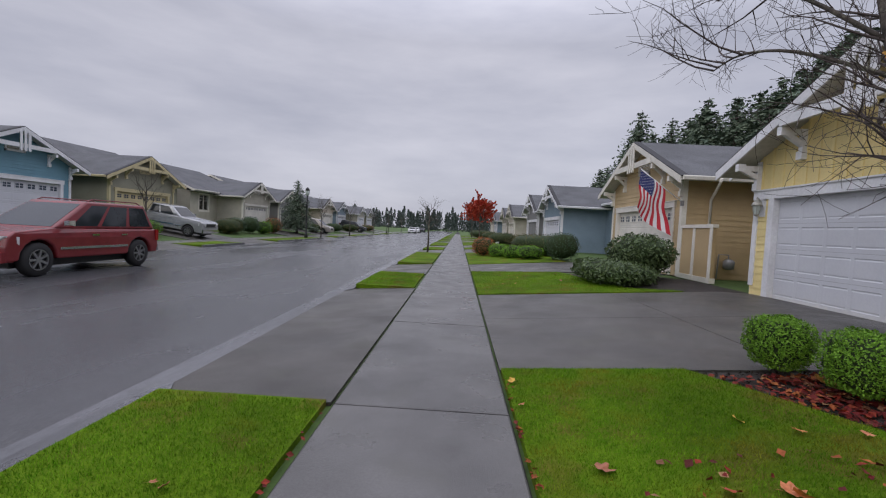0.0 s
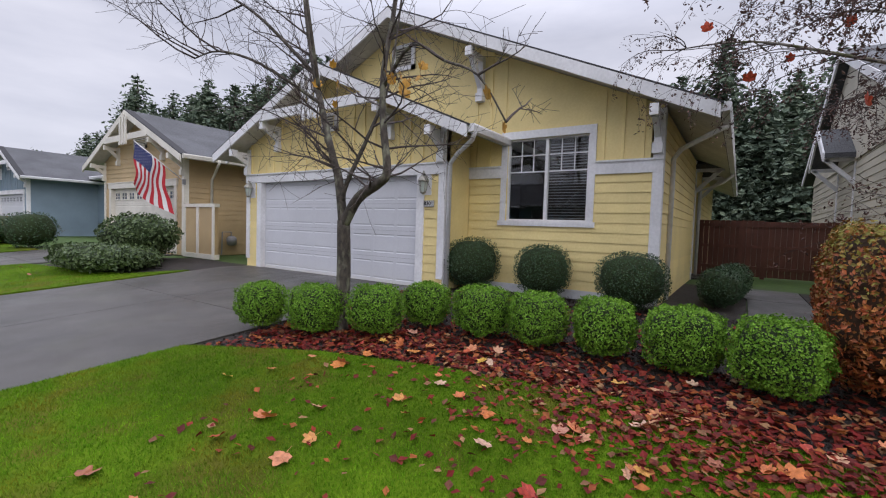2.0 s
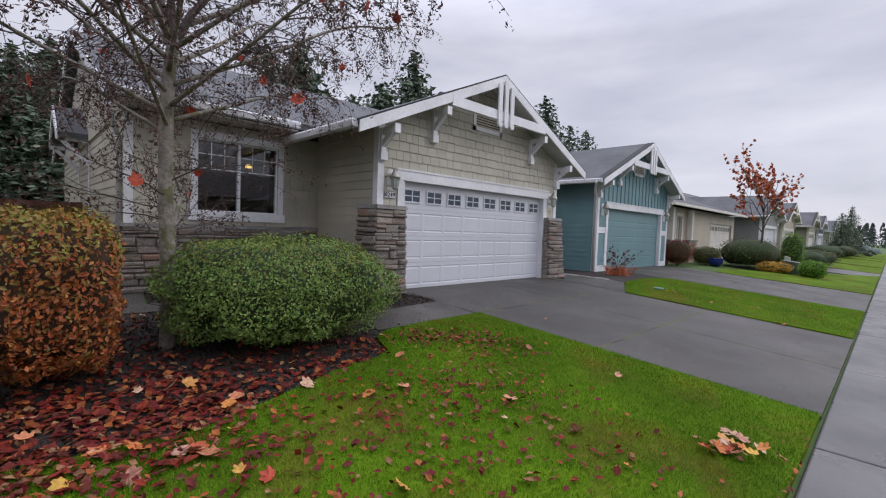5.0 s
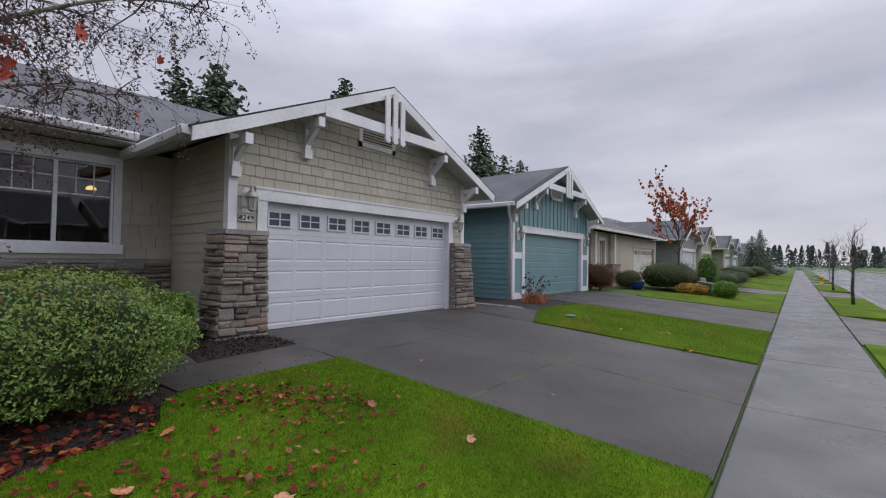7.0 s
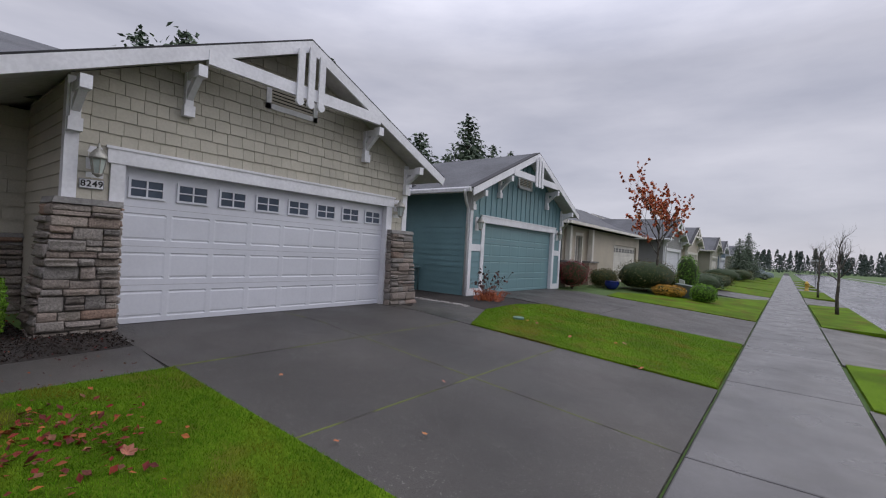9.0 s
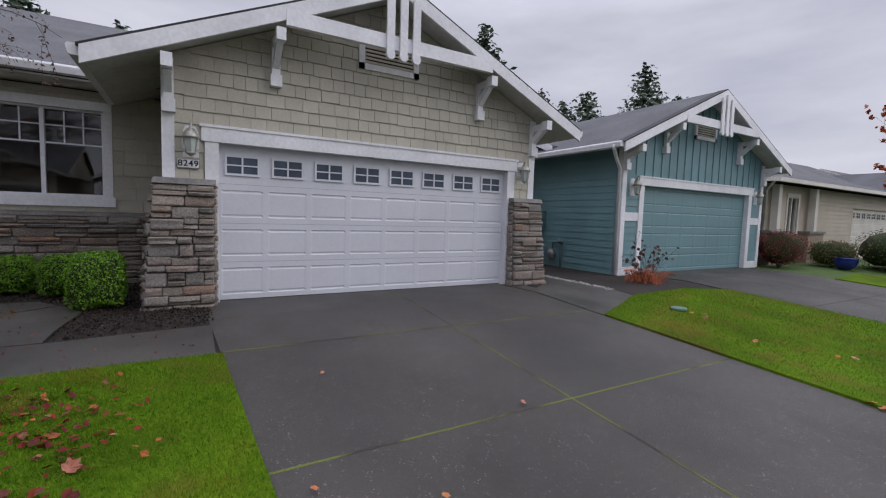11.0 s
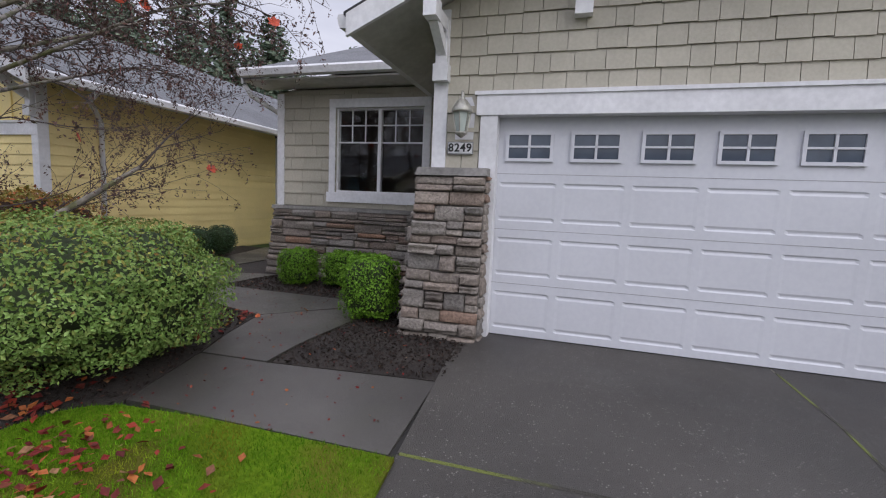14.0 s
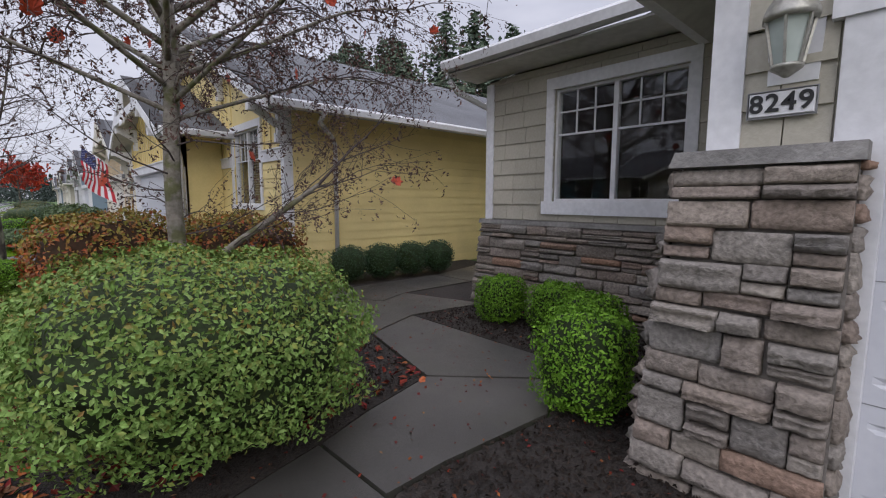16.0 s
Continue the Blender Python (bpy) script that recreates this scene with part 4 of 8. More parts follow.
    for yy in (ya, yb):
        gw = Shape().prism([(mb, yy - 0.05, ez - 0.05), (14, yy - 0.05, ez - 0.05), (rx, yy - 0.05, rz - 0.2)], [(mb, yy + 0.05, ez - 0.05), (14, yy + 0.05, ez - 0.05), (rx, yy + 0.05, rz - 0.2)])
        part("gable_wall", gw, wall_m, h)
    # cladding
    if style == "stone":
        pass
    elif style in ("lap", "batten"):
        zs = 2.385 if style == "lap" else 2.385
        front.lap(wall, wall_m, 0.0, 2.17, 0.165, singly)
        if style == "batten":
            front.battens(wall, wall_m, 2.39)
        else:
            front.lap(wall, wall_m, 2.385, zr, 0.165, singly)
    for f in sides:
        f.lap(wall, wall_m, -0.02, f.z1, 0.165, singly)
    if style != "stone":
        wf.lap(wall, wall_m, 0.0, ez, 0.165, singly)
    wside.lap(wall, wall_m, 0.0, ez, 0.165, singly)
    return h, front, sides, wf, wside, wall


ZH = 0.44
# taupe house
taupe, t_front, t_sides, t_wf, t_wside, t_wall = craftsman("house", 7.6, -8.42, ZH, "taupe shingled craftsman house with stone piers and white garage door", M["taupe"], M["white"], M["door_white"], 1, "stone", singly=True, mb=2.25, wing_w=3.5, near=False, win=-4.72, win_z=(1.41, 2.76))
for yy in (2.76, -2.76):
    lantern(7.6, -8.42 + yy, ZH + 2.14)
# teal house
teal, e_front, e_sides, e_wf, e_wside, e_wall = craftsman("house", 7.78, -17.6, ZH, "teal craftsman house with matching teal garage door and white trim", M["teal"], M["white"], M["teal_door"], -1, "batten", singly=True, hw=3.2, wing_w=5.0, lights=False)
lantern(7.78, -17.6 + 2.85, ZH + 2.1)
lantern(7.78, -17.6 - 2.85, ZH + 2.1)


# yellow house: garage gable in front of a larger front gable
def yellow_house():
    h = house_base("house", 7.36, 7.75, 0.42, "yellow craftsman house with white trim and white garage door")
    m, trim = M["yellow"], M["white"]
    zr, slope, hw = 4.5, 0.44, 3.03
    front = Face(0, 0, (0, -1), -hw, hw, -0.3, 3.0, lambda u: zr - 0.16 - slope * abs(u), [(-2.44, 2.44, 0.0, 2.13)])
    ws = Shape()
    front.wall(ws, 0.16, (0.0,))
    left = Face(0, hw, (-1, 0), -13.0, 0.0, -0.3, zr - 0.2 - slope * hw)
    right = Face(0, -hw, (1, 0), 0.0, 0.86, -0.3, zr - 0.2 - slope * hw)
    wall = part("front_wall", ws, m, h)
    for f in (left, right):
        ws = Shape()
        f.wall(ws)
        part("side_wall", ws, m, h)
    part("garage_floor", Shape().box(0.0, 6.0, -hw + 0.17, hw - 0.17, -0.2, -0.02), M["drive"], h)
    gable_roof_x(h, 0.0, zr, 3.77, slope, -0.5, 3.4, trim=trim)
    truss(h, 0.0, zr, slope, -0.53, trim, 1.75, 0.95)
    for y, z0, z1 in ((hw - 0.05, 2.35, zr - 0.32 - slope * (hw - 0.05)), (-hw + 0.05, 2.35, zr - 0.32 - slope * (hw - 0.05)), (1.75, 2.85, zr - 0.32 - slope * 1.75), (-1.75, 2.85, zr - 0.32 - slope * 1.75)):
        brace(h, y, z0, z1, 0.47, trim)
    vent(h, 0.0, 0.5, 3.15, 3.55, trim)
    garage_door(h, 0.09, -2.44, 2.44, 0.0, 2.13, M["door_white"], lights=False)
    for a, b in ((-2.60, -2.434), (2.434, 2.60)):
        part("door_jamb", Shape().box(-0.045, 0.088, a, b, 0.0, 2.124), trim, h)
    t = Shape()
    t.box(-0.05, 0.0, -hw - 0.05, hw + 0.05, 2.124, 2.31)
    t.box(0.0, 0.088, -2.44, 2.44, 2.124, 2.128)
    t.box(-0.075, 0.0, -hw - 0.06, hw + 0.06, 2.31, 2.34)
    part("band_board", t, trim, h)
    for s in (1, -1):
        for b in ((-0.04, 0.0, s * (hw - 0.11), s * (hw + 0.03), 0.22, 2.13), (0.0, 0.11, s * hw, s * (hw + 0.03), 0.0, 2.13), (-0.035, 0.0, s * (hw - 0.09), s * (hw + 0.03), 2.34, zr - 0.2 - slope * hw)):
            part("corner_board", Shape().box(*b), trim, h)
    front.lap(wall, m, 0.0, 2.13, 0.165)
    front.battens(wall, m, 2.34, 0.3)
    # main front gable
    y0, zr2, sl2, x0 = -1.28, 5.62, 0.452, 0.88
    ya, yb = -6.43, 3.9
    mf = Face(x0, 0, (0, -1), -yb, -ya, -0.3, 3.0, lambda u: zr2 - 0.16 - sl2 * abs(-u - y0), [(3.83, 5.33, 1.33, 2.81)])
    b = Shape()
    mf.wall(b, 0.16, (-y0,))
    side = Face(0, ya, (1, 0), x0, 15.0, -0.3, zr2 - 0.2 - sl2 * (y0 - ya), None, [(6.95, 8.5, 0.0, 2.5)])
    mw = part("main_wall", b, m, h)
    b = Shape()
    side.wall(b)
    part("side_wall", b, m, h)
    part("back_wall", Shape().box(14.85, 15, ya + 0.17, yb, -0.3, 3.0), m, h)
    # sheltered side entry
    for b in ((6.79, 8.66, ya + 1.2, ya + 1.3, 0.0, 2.5), (6.79, 6.945, ya + 0.165, ya + 1.195, 0.0, 2.5), (8.505, 8.66, ya + 0.165, ya + 1.195, 0.0, 2.5), (6.79, 8.66, ya + 0.165, ya + 1.3, 2.505, 2.58)):
        part("entry_wall", Shape().box(*b), M["ltbeige"], h)
    part("entry_floor", Shape().box(6.955, 8.495, ya - 0.3, ya + 1.195, -0.1, 0.03), M["drive"], h)
    door = part("front_door", Shape().box(7.5, 8.4, ya + 1.15, ya + 1.197, 0.035, 2.1), M["interior"], h, "dark brown entry door")
    for xa, xb in ((7.41, 7.495), (8.405, 8.49)):
        part("door_casing", Shape().box(xa, xb, ya + 1.16, ya + 1.197, 0.035, 2.18), trim, door)
    part("door_knob", Shape().tube([(7.58, ya + 1.15, 1.0), (7.58, ya + 1.09, 1.0)], 0.03, 10), M["pewter"], door)
    gable_roof_x(h, y0, zr2, 5.9, sl2, x0 - 0.55, 15.4, trim=trim)
    window(mf, h, 3.83, 5.33, 1.33, 2.81, 0.11, blinds="half")
    for ua, ub in ((hw, 3.72), (5.44, -ya + 0.03)):
        for b in ((2.12, 2.31, 0.0, 0.04), (2.31, 2.34, 0.0, 0.06)):
            bb = Shape()
            mf.boxed(bb, ua, ub, *b)
            part("band_board", bb, trim, h)
    fb = Shape()
    mf.boxed(fb, hw, -ya, -0.2, 0.17, 0.0, 0.03)
    part("foundation_board", fb, trim, h)
    for za, zb in ((0.17, 2.12), (2.34, side.z1)):
        cb = Shape()
        mf.boxed(cb, -ya - 0.12, -ya + 0.03, za, zb, 0.0, 0.035)
        part("corner_board", cb, trim, h)
    for xa in (x0, 6.55):
        part("corner_board", Shape().box(xa, xa + 0.12, ya - 0.03, ya, 0.0, side.z1), trim, h)
    mf.holes.append((-3.9, hw, -0.3, 2.36))
    mf.lap(mw, m, 0.17, 2.12, 0.165)
    mf.battens(mw, m, 2.34, 0.3)
    side.lap(mw, m, 0.02, side.z1, 0.165)
    for y, z0 in ((ya + 0.06, 2.42), (y0 - 1.95, 3.6)):
        z1 = zr2 - 0.32 - sl2 * abs(y - y0)
        e = new("gable_brace_mount")
        e.parent = h
        e.location = (x0, 0, 0)
        brace(e, y, z0, z1, 0.52, trim)
    e = new("gable_vent_mount")
    e.parent = h
    e.location = (x0, 0, 0)
    vent(e, y0, 0.62, 4.5, 5.05, trim)
    downspout(h, [(-0.42, -3.86, 2.72), (-0.3, -3.75, 2.62), (-0.05, -3.3, 2.45), (0.02, -3.12, 2.3), (0.02, -3.12, 0.05)], trim)
    downspout(h, [(1.2, -7.25, 2.82), (1.25, -7.0, 2.7), (1.65, -6.6, 2.58), (1.8, -6.48, 2.45), (1.8, -6.48, 0.05)], trim)
    downspout(h, [(7.4, -7.25, 2.8), (7.5, -7.0, 2.6), (7.5, -6.5, 2.4), (7.5, -6.5, 0.05)], trim)
    return h


yellow = yellow_house()
lantern(7.36, 7.75 - 2.66, 0.42 + 1.95)
lantern(7.36, 7.75 + 2.8, 0.42 + 1.95)


# ---- stone veneer, shingles and fittings of the taupe house ----
def rough_stone(seed):
    """Unit ledge stone: u 0..1, z 0..1, standing out along -y with a rounded rim and a split, layered face."""
    r = random.Random(seed)
    j = lambda a: r.uniform(-a, a)
    us, zs = (0.0, 0.05, 0.27, 0.5, 0.73, 0.95, 1.0), (0.0, 0.14, 0.38, 0.62, 0.86, 1.0)
    layer = [1.0 + j(0.28) for _ in zs]
    low, high = [j(0.05) for _ in us], [j(0.06) for _ in us]
    face = []
    for k, z in enumerate(zs):
        for i, u in enumerate(us):
            rim = (i in (0, len(us) - 1)) + (k in (0, len(zs) - 1))
            d = (0.36 + j(0.08)) if rim == 2 else (0.58 + j(0.1)) if rim else layer[k] + j(0.18)
            dz = low[i] * (1 - z) + high[i] * z
            face.append((min(max(u + (0.0 if i in (0, len(us) - 1) else j(0.025)), 0.0), 1.0), -d, min(max(z + dz * (0.35 if rim else 1), -0.02), 1.02)))
    W, H = len(us), len(zs)
    fs = [(k * W + i, k * W + i + 1, (k + 1) * W + i + 1, (k + 1) * W + i) for k in range(H - 1) for i in range(W - 1)]
    n = len(face)
    vs = face + [(0, 0, 0), (1, 0, 0), (1, 0, 1), (0, 0, 1)]
    fs += [tuple([n, n + 1] + list(range(W - 1, -1, -1))), tuple([n + 2, n + 3] + [(H - 1) * W + i for i in range(W)]),
           tuple([n + 3, n] + [k * W for k in range(H)]), tuple([n + 1, n + 2] + [k * W + W - 1 for k in range(H - 1, -1, -1)])]
    return Shape().add(vs, fs).mesh("stone", M["stone"], smooth=True)


STONES = [rough_stone(k) for k in range(16)]
srnd = random.Random(21)


def stone_wall(parent, place, rz, width, z0, z1, hmin=0.08, hmax=0.19, lmin=0.15, lmax=0.4, deep=0.085):
    """Courses of ledge stone. place(u, z) gives the local point on the backing; width(z) gives (u0, u1)."""
    z = z0
    while z < z1 - 0.03:
        h = min(srnd.uniform(hmin, hmax), z1 - z)
        if z1 - z - h < 0.035:
            h = z1 - z
        a, b = width(z + h / 2)
        u = a
        while u < b - 0.02:
            l = srnd.uniform(lmin, lmax)
            if b - u - l < lmin * 0.8:
                l = b - u
            split = h > 0.12 and srnd.random() < 0.45
            for q0, q1 in (((0, 0.42), (0.42, 1)) if split else ((0, 1),)):
                p = place(u + srnd.uniform(0.0, 0.008), z + h * q0 + srnd.uniform(-0.004, 0.008))
                piece("stone", srnd.choice(STONES), parent, *p, l - srnd.uniform(0.004, 0.016), srnd.uniform(0.03, deep), h * (q1 - q0) - srnd.uniform(0.004, 0.016), rz)
            u += l
        z += h


def pier(parent, s):
    """Battered stone pier beside the garage door; s is the side it stands on."""
    z0, z1 = -0.06, 1.58
    ytop, ybot, yin = 3.14, 3.27, 2.5
    fx = lambda z: -0.15 - 0.08 * (z1 - z) / (z1 - z0)
    fy = lambda z: ytop + (ybot - ytop) * (z1 - z) / (z1 - z0)
    core = Shape().prism([(fx(z0), s * yin, z0 - 0.2), (fx(z0), s * fy(z0), z0 - 0.2), (0.42, s * fy(z0), z0 - 0.2), (0.42, s * yin, z0 - 0.2)],
                         [(fx(z1), s * yin, z1), (fx(z1), s * fy(z1), z1), (0.42, s * fy(z1), z1), (0.42, s * yin, z1)])
    if s < 0:
        core.f = [q[::-1] for q in core.f]
    # the part that would stand in the door opening is kept clear of the door
    pr = part("stone_pier", core, M["mortar"], parent, "tapered pier of stacked brown and grey ledge stone")
    if s > 0:
        stone_wall(pr, lambda u, z: (fx(z), -u, z), -math.pi / 2, lambda z: (-fy(z) - 0.03, -yin - 0.0), z0, z1)
        stone_wall(pr, lambda u, z: (-u, fy(z), z), math.pi, lambda z: (-0.42, -fx(z) + 0.02), z0, z1, lmin=0.2, lmax=0.5)
        stone_wall(pr, lambda u, z: (u, yin, z), 0.0, lambda z: (fx(z), -0.05), z0, z1, lmin=0.15, lmax=0.3, deep=0.04)
    else:
        stone_wall(pr, lambda u, z: (fx(z), -u, z), -math.pi / 2, lambda z: (yin, fy(z) + 0.03), z0, z1)
        stone_wall(pr, lambda u, z: (-u, -yin, z), math.pi, lambda z: (0.05, -fx(z)), z0, z1, lmin=0.15, lmax=0.3, deep=0.04)
    cap = Shape().prism([(-0.21, s * (yin - 0.02), z1), (-0.21, s * (ytop + 0.05), z1), (0.46, s * (ytop + 0.05), z1), (0.46, s * (yin - 0.02), z1)],
                        [(-0.19, s * (yin - 0.02), z1 + 0.075), (-0.19, s * (ytop + 0.03), z1 + 0.075), (0.46, s * (ytop + 0.03), z1 + 0.085), (0.46, s * (yin - 0.02), z1 + 0.085)])
    part("pier_cap", cap, M["stone_cap"], pr)


pier(taupe, 1)
pier(taupe, -1)
wz0, wz1, wx = -0.12, 1.1, 2.25
core = Shape().prism([(wx - 0.16, 3.06, wz0 - 0.2), (wx - 0.16, 6.67, wz0 - 0.2), (wx + 0.6, 6.67, wz0 - 0.2), (wx + 0.6, 3.06, wz0 - 0.2)],
                     [(wx - 0.05, 3.06, wz1), (wx - 0.05, 6.59, wz1), (wx + 0.6, 6.59, wz1), (wx + 0.6, 3.06, wz1)])
wains = part("stone_wainscot", core, M["mortar"], taupe, "low wainscot of brown ledge stone under the window")
bat = lambda z: (wz1 - z) / (wz1 - wz0)
stone_wall(wains, lambda u, z: (wx - 0.05 - 0.11 * bat(z), -u, z), -math.pi / 2, lambda z: (-6.61 - 0.1 * bat(z), -3.07), wz0, wz1, 0.06, 0.15, 0.2, 0.55)
stone_wall(wains, lambda u, z: (-u, 6.59 + 0.08 * bat(z), z), math.pi, lambda z: (-wx - 0.6, -wx + 0.05 + 0.1 * bat(z)), wz0, wz1, 0.06, 0.13, 0.2, 0.5)
part("wainscot_cap", Shape().prism([(wx - 0.1, 3.06, wz1), (wx - 0.1, 6.65, wz1), (wx + 0.6, 6.65, wz1), (wx + 0.6, 3.06, wz1)], [(wx - 0.09, 3.06, wz1 + 0.06), (wx - 0.09, 6.64, wz1 + 0.06), (wx + 0.6, 6.64, wz1 + 0.06), (wx + 0.6, 3.06, wz1 + 0.06)]), M["stone_cap"], wains)
# corner board of the wing
cbw = Shape().box(wx - 0.035, wx, 6.45, 6.58, wz1 + 0.06, 3.0)
part("corner_board", cbw, M["white"], taupe)

# shingles on the garage gable
shr = random.Random(5)
shingle_m = BOARD.mesh("shingle", M["taupe"])
z = 1.66
row = 0
while z < 4.5:
    zt = z + 0.178
    spans = [(-3.0, -2.61), (2.61, 3.0)] if zt < 2.37 else [(-3.0, 3.0)]
    for a, b in spans:
        u = a
        while u < b - 0.01:
            w = shr.uniform(0.14, 0.27)
            if b - u - w < 0.1:
                w = b - u
            ztop = min(zt, min(t_front.top(u), t_front.top(u + w)))
            if ztop > z + 0.03 and not (abs(u + w / 2) < 0.45 and 3.5 < z < 3.85):
                piece("shingle", shingle_m, t_wall, *t_front.at(u + 0.003, 0.003 + shr.uniform(0, 0.004), z + shr.uniform(-0.006, 0.006)), w - 0.006, 1.25, ztop - z, t_front.rz)
            u += w
    z = zt
    row += 1

# wider shingles beside the wing window
z = 1.17
while z < 3.0:
    zt = min(z + 0.2, 3.03)
    for a, b in t_wf.free(z, zt):
        u = a
        while u < b - 0.01:
            w = shr.uniform(0.22, 0.48)
            if b - u - w < 0.14:
                w = b - u
            piece("shingle", shingle_m, t_wall, *t_wf.at(u + 0.003, 0.003 + shr.uniform(0, 0.003), z), w - 0.005, 1.1, zt - z, t_wf.rz)
            u += w
    z = zt

# house number plate
def number_plate(x, y, z, digits, size, label):
    t = thing("house_number_plate", pose(x, y, z), label, "house number")
    w, h = size
    s = Shape().prism([(0, -w / 2, -h / 2), (0, w / 2, -h / 2), (0, w / 2, h / 2), (0, -w / 2, h / 2)], [(-0.02, -w / 2 + 0.008, -h / 2 + 0.008), (-0.02, w / 2 - 0.008, -h / 2 + 0.008), (-0.02, w / 2 - 0.008, h / 2 - 0.008), (-0.02, -w / 2 + 0.008, h / 2 - 0.008)])
    part("plate", s, M["white"], t)
    b = Shape()
    for a0, a1, c0, c1 in ((-w / 2 - 0.003, w / 2 + 0.003, -h / 2 - 0.003, -h / 2), (-w / 2 - 0.003, w / 2 + 0.003, h / 2, h / 2 + 0.003), (-w / 2 - 0.003, -w / 2, -h / 2, h / 2), (w / 2, w / 2 + 0.003, -h / 2, h / 2)):
        b.box(-0.016, 0, a0, a1, c0, c1)
    part("rim", b, M["metal_grey"], t)
    for k, ch in enumerate(digits):
        cu = bpy.data.curves.new("digit", "FONT")
        cu.body, cu.size, cu.extrude, cu.align_x, cu.align_y, cu.offset = ch, h * 0.95, 0.003, "CENTER", "CENTER", 0.002
        tmp = bpy.data.objects.new("digit_text", cu)
        me = bpy.data.meshes.new_from_object(tmp)
        bpy.data.objects.remove(tmp)
        me.materials.append(M["black"])
        d = new("digit", me)
        d.parent = t
        d.matrix_basis = Matrix.Translation((-0.023, w * 0.36 - k * w * 0.24, 0)) @ Matrix(((0, 0, -1, 0), (-1, 0, 0, 0), (0, 1, 0, 0), (0, 0, 0, 1)))
    return t


number_plate(7.57, -5.63, 2.295, "8249", (0.25, 0.115), "white house number plate with black digits 8249")
number_plate(7.33, 5.03, 2.01, "8301", (0.22, 0.11), "white house number plate with dark digits")

# pendant lamp inside the taupe house
pl = thing("pendant_lamp", pose(11.7, -4.55, 3.03), "small lit amber pendant lamp hanging in the room", "lamp")
part("cord", Shape().tube([(0, 0, 0.02), (0, 0, 0.62)], 0.006, 6), M["black"], pl)
em = mat("lit_amber_glass", (0.9, 0.6, 0.2), None, 10, 0.4, stain=0)
em.node_tree.nodes["Principled BSDF"].inputs["Emission Color"].default_value = (1.0, 0.62, 0.18, 1)
em.node_tree.nodes["Principled BSDF"].inputs["Emission Strength"].default_value = 1.2
part("shade", Shape().lathe(0, 0, [(0.08, -0.06), (0.09, -0.04), (0.06, 0.0), (0.02, 0.02)], 16), em, pl, smooth=True)

# downspouts of the taupe and teal houses
downspout(taupe, [(1.75, 6.85, 3.05), (1.85, 6.8, 2.9), (2.4, 6.67, 2.72), (2.5, 6.61, 2.6), (2.5, 6.61, 0.0)], M["white"])
downspout(teal, [(-0.3, 3.9, 2.95), (-0.25, 3.85, 2.85), (-0.05, 3.5, 2.68), (0.02, 3.28, 2.5), (0.02, 3.28, 0.02)], M["white"])
# white panel trim beside the teal door
for s in (1, -1):
    for za, zb in ((1.3, 1.5), (0.0, 0.2)):
        part("panel_trim", Shape().box(-0.035, 0.0, s * 2.6, s * 3.1, za, zb), M["white"], teal)

# utility meters on the teal wall
mt = thing("gas_meter", pose(9.57, -14.34, 0.44), "teal-painted gas meter with pipes against the side wall", "utility meter")
part("pipe", Shape().tube([(0, 0.0, 0.0), (0, 0.0, 0.62), (0.14, 0.02, 0.66), (0.3, 0.02, 0.66), (0.3, 0.02, 0.45)], 0.022, 8), M["meter_teal"], mt, smooth=True)
part("meter_body", Shape().lathe(0.3, 0.05, [(0.06, 0.2), (0.11, 0.24), (0.12, 0.4), (0.07, 0.47)], 12), M["metal_grey"], mt, smooth=True)
part("regulator", Shape().lathe(0.0, 0.05, [(0.03, 0.64), (0.085, 0.68), (0.085, 0.72), (0.03, 0.76)], 12), M["meter_teal"], mt, smooth=True)
em2 = thing("electric_meter", pose(10.4, -14.36, 1.44), "teal-painted electric meter box with conduit", "utility meter")
part("box", Shape().box(-0.16, 0.16, -0.05, 0.1, 0, 0.5), M["meter_teal"], em2)
part("dial", Shape().tube([(0, 0.1, 0.33), (0, 0.18, 0.33)], 0.09, 14), M["metal_grey"], em2)
part("conduit", Shape().tube([(0, 0.04, -1.0), (0, 0.04, 0.0)], 0.025, 8), M["meter_teal"], em2)

# fence and gate between the yellow and taupe houses
fence = thing("fence_gate", pose(16.0, 0, 0.42), "red-brown stained board fence with a closed gate", "fence")
nb = 24
for k in range(nb):
    y = -1.85 + k * (3.15 / nb)
    part("board", Shape().box(-0.012, 0.012, y + 0.003, y + 3.15 / nb - 0.003, 0.05, 1.64 - 0.03 * (k < 12)), M["fence"], fence)
for zz in (0.3, 0.9, 1.5):
    part("rail", Shape().box(-0.05, -0.014, -1.85, 1.3, zz - 0.04, zz + 0.04), M["fence"], fence)
for y in (-1.8, -0.3, 0.25, 1.25):
    part("post", Shape().box(-0.055, 0.05, y - 0.05, y + 0.05, 0, 1.62), M["fence"], fence)


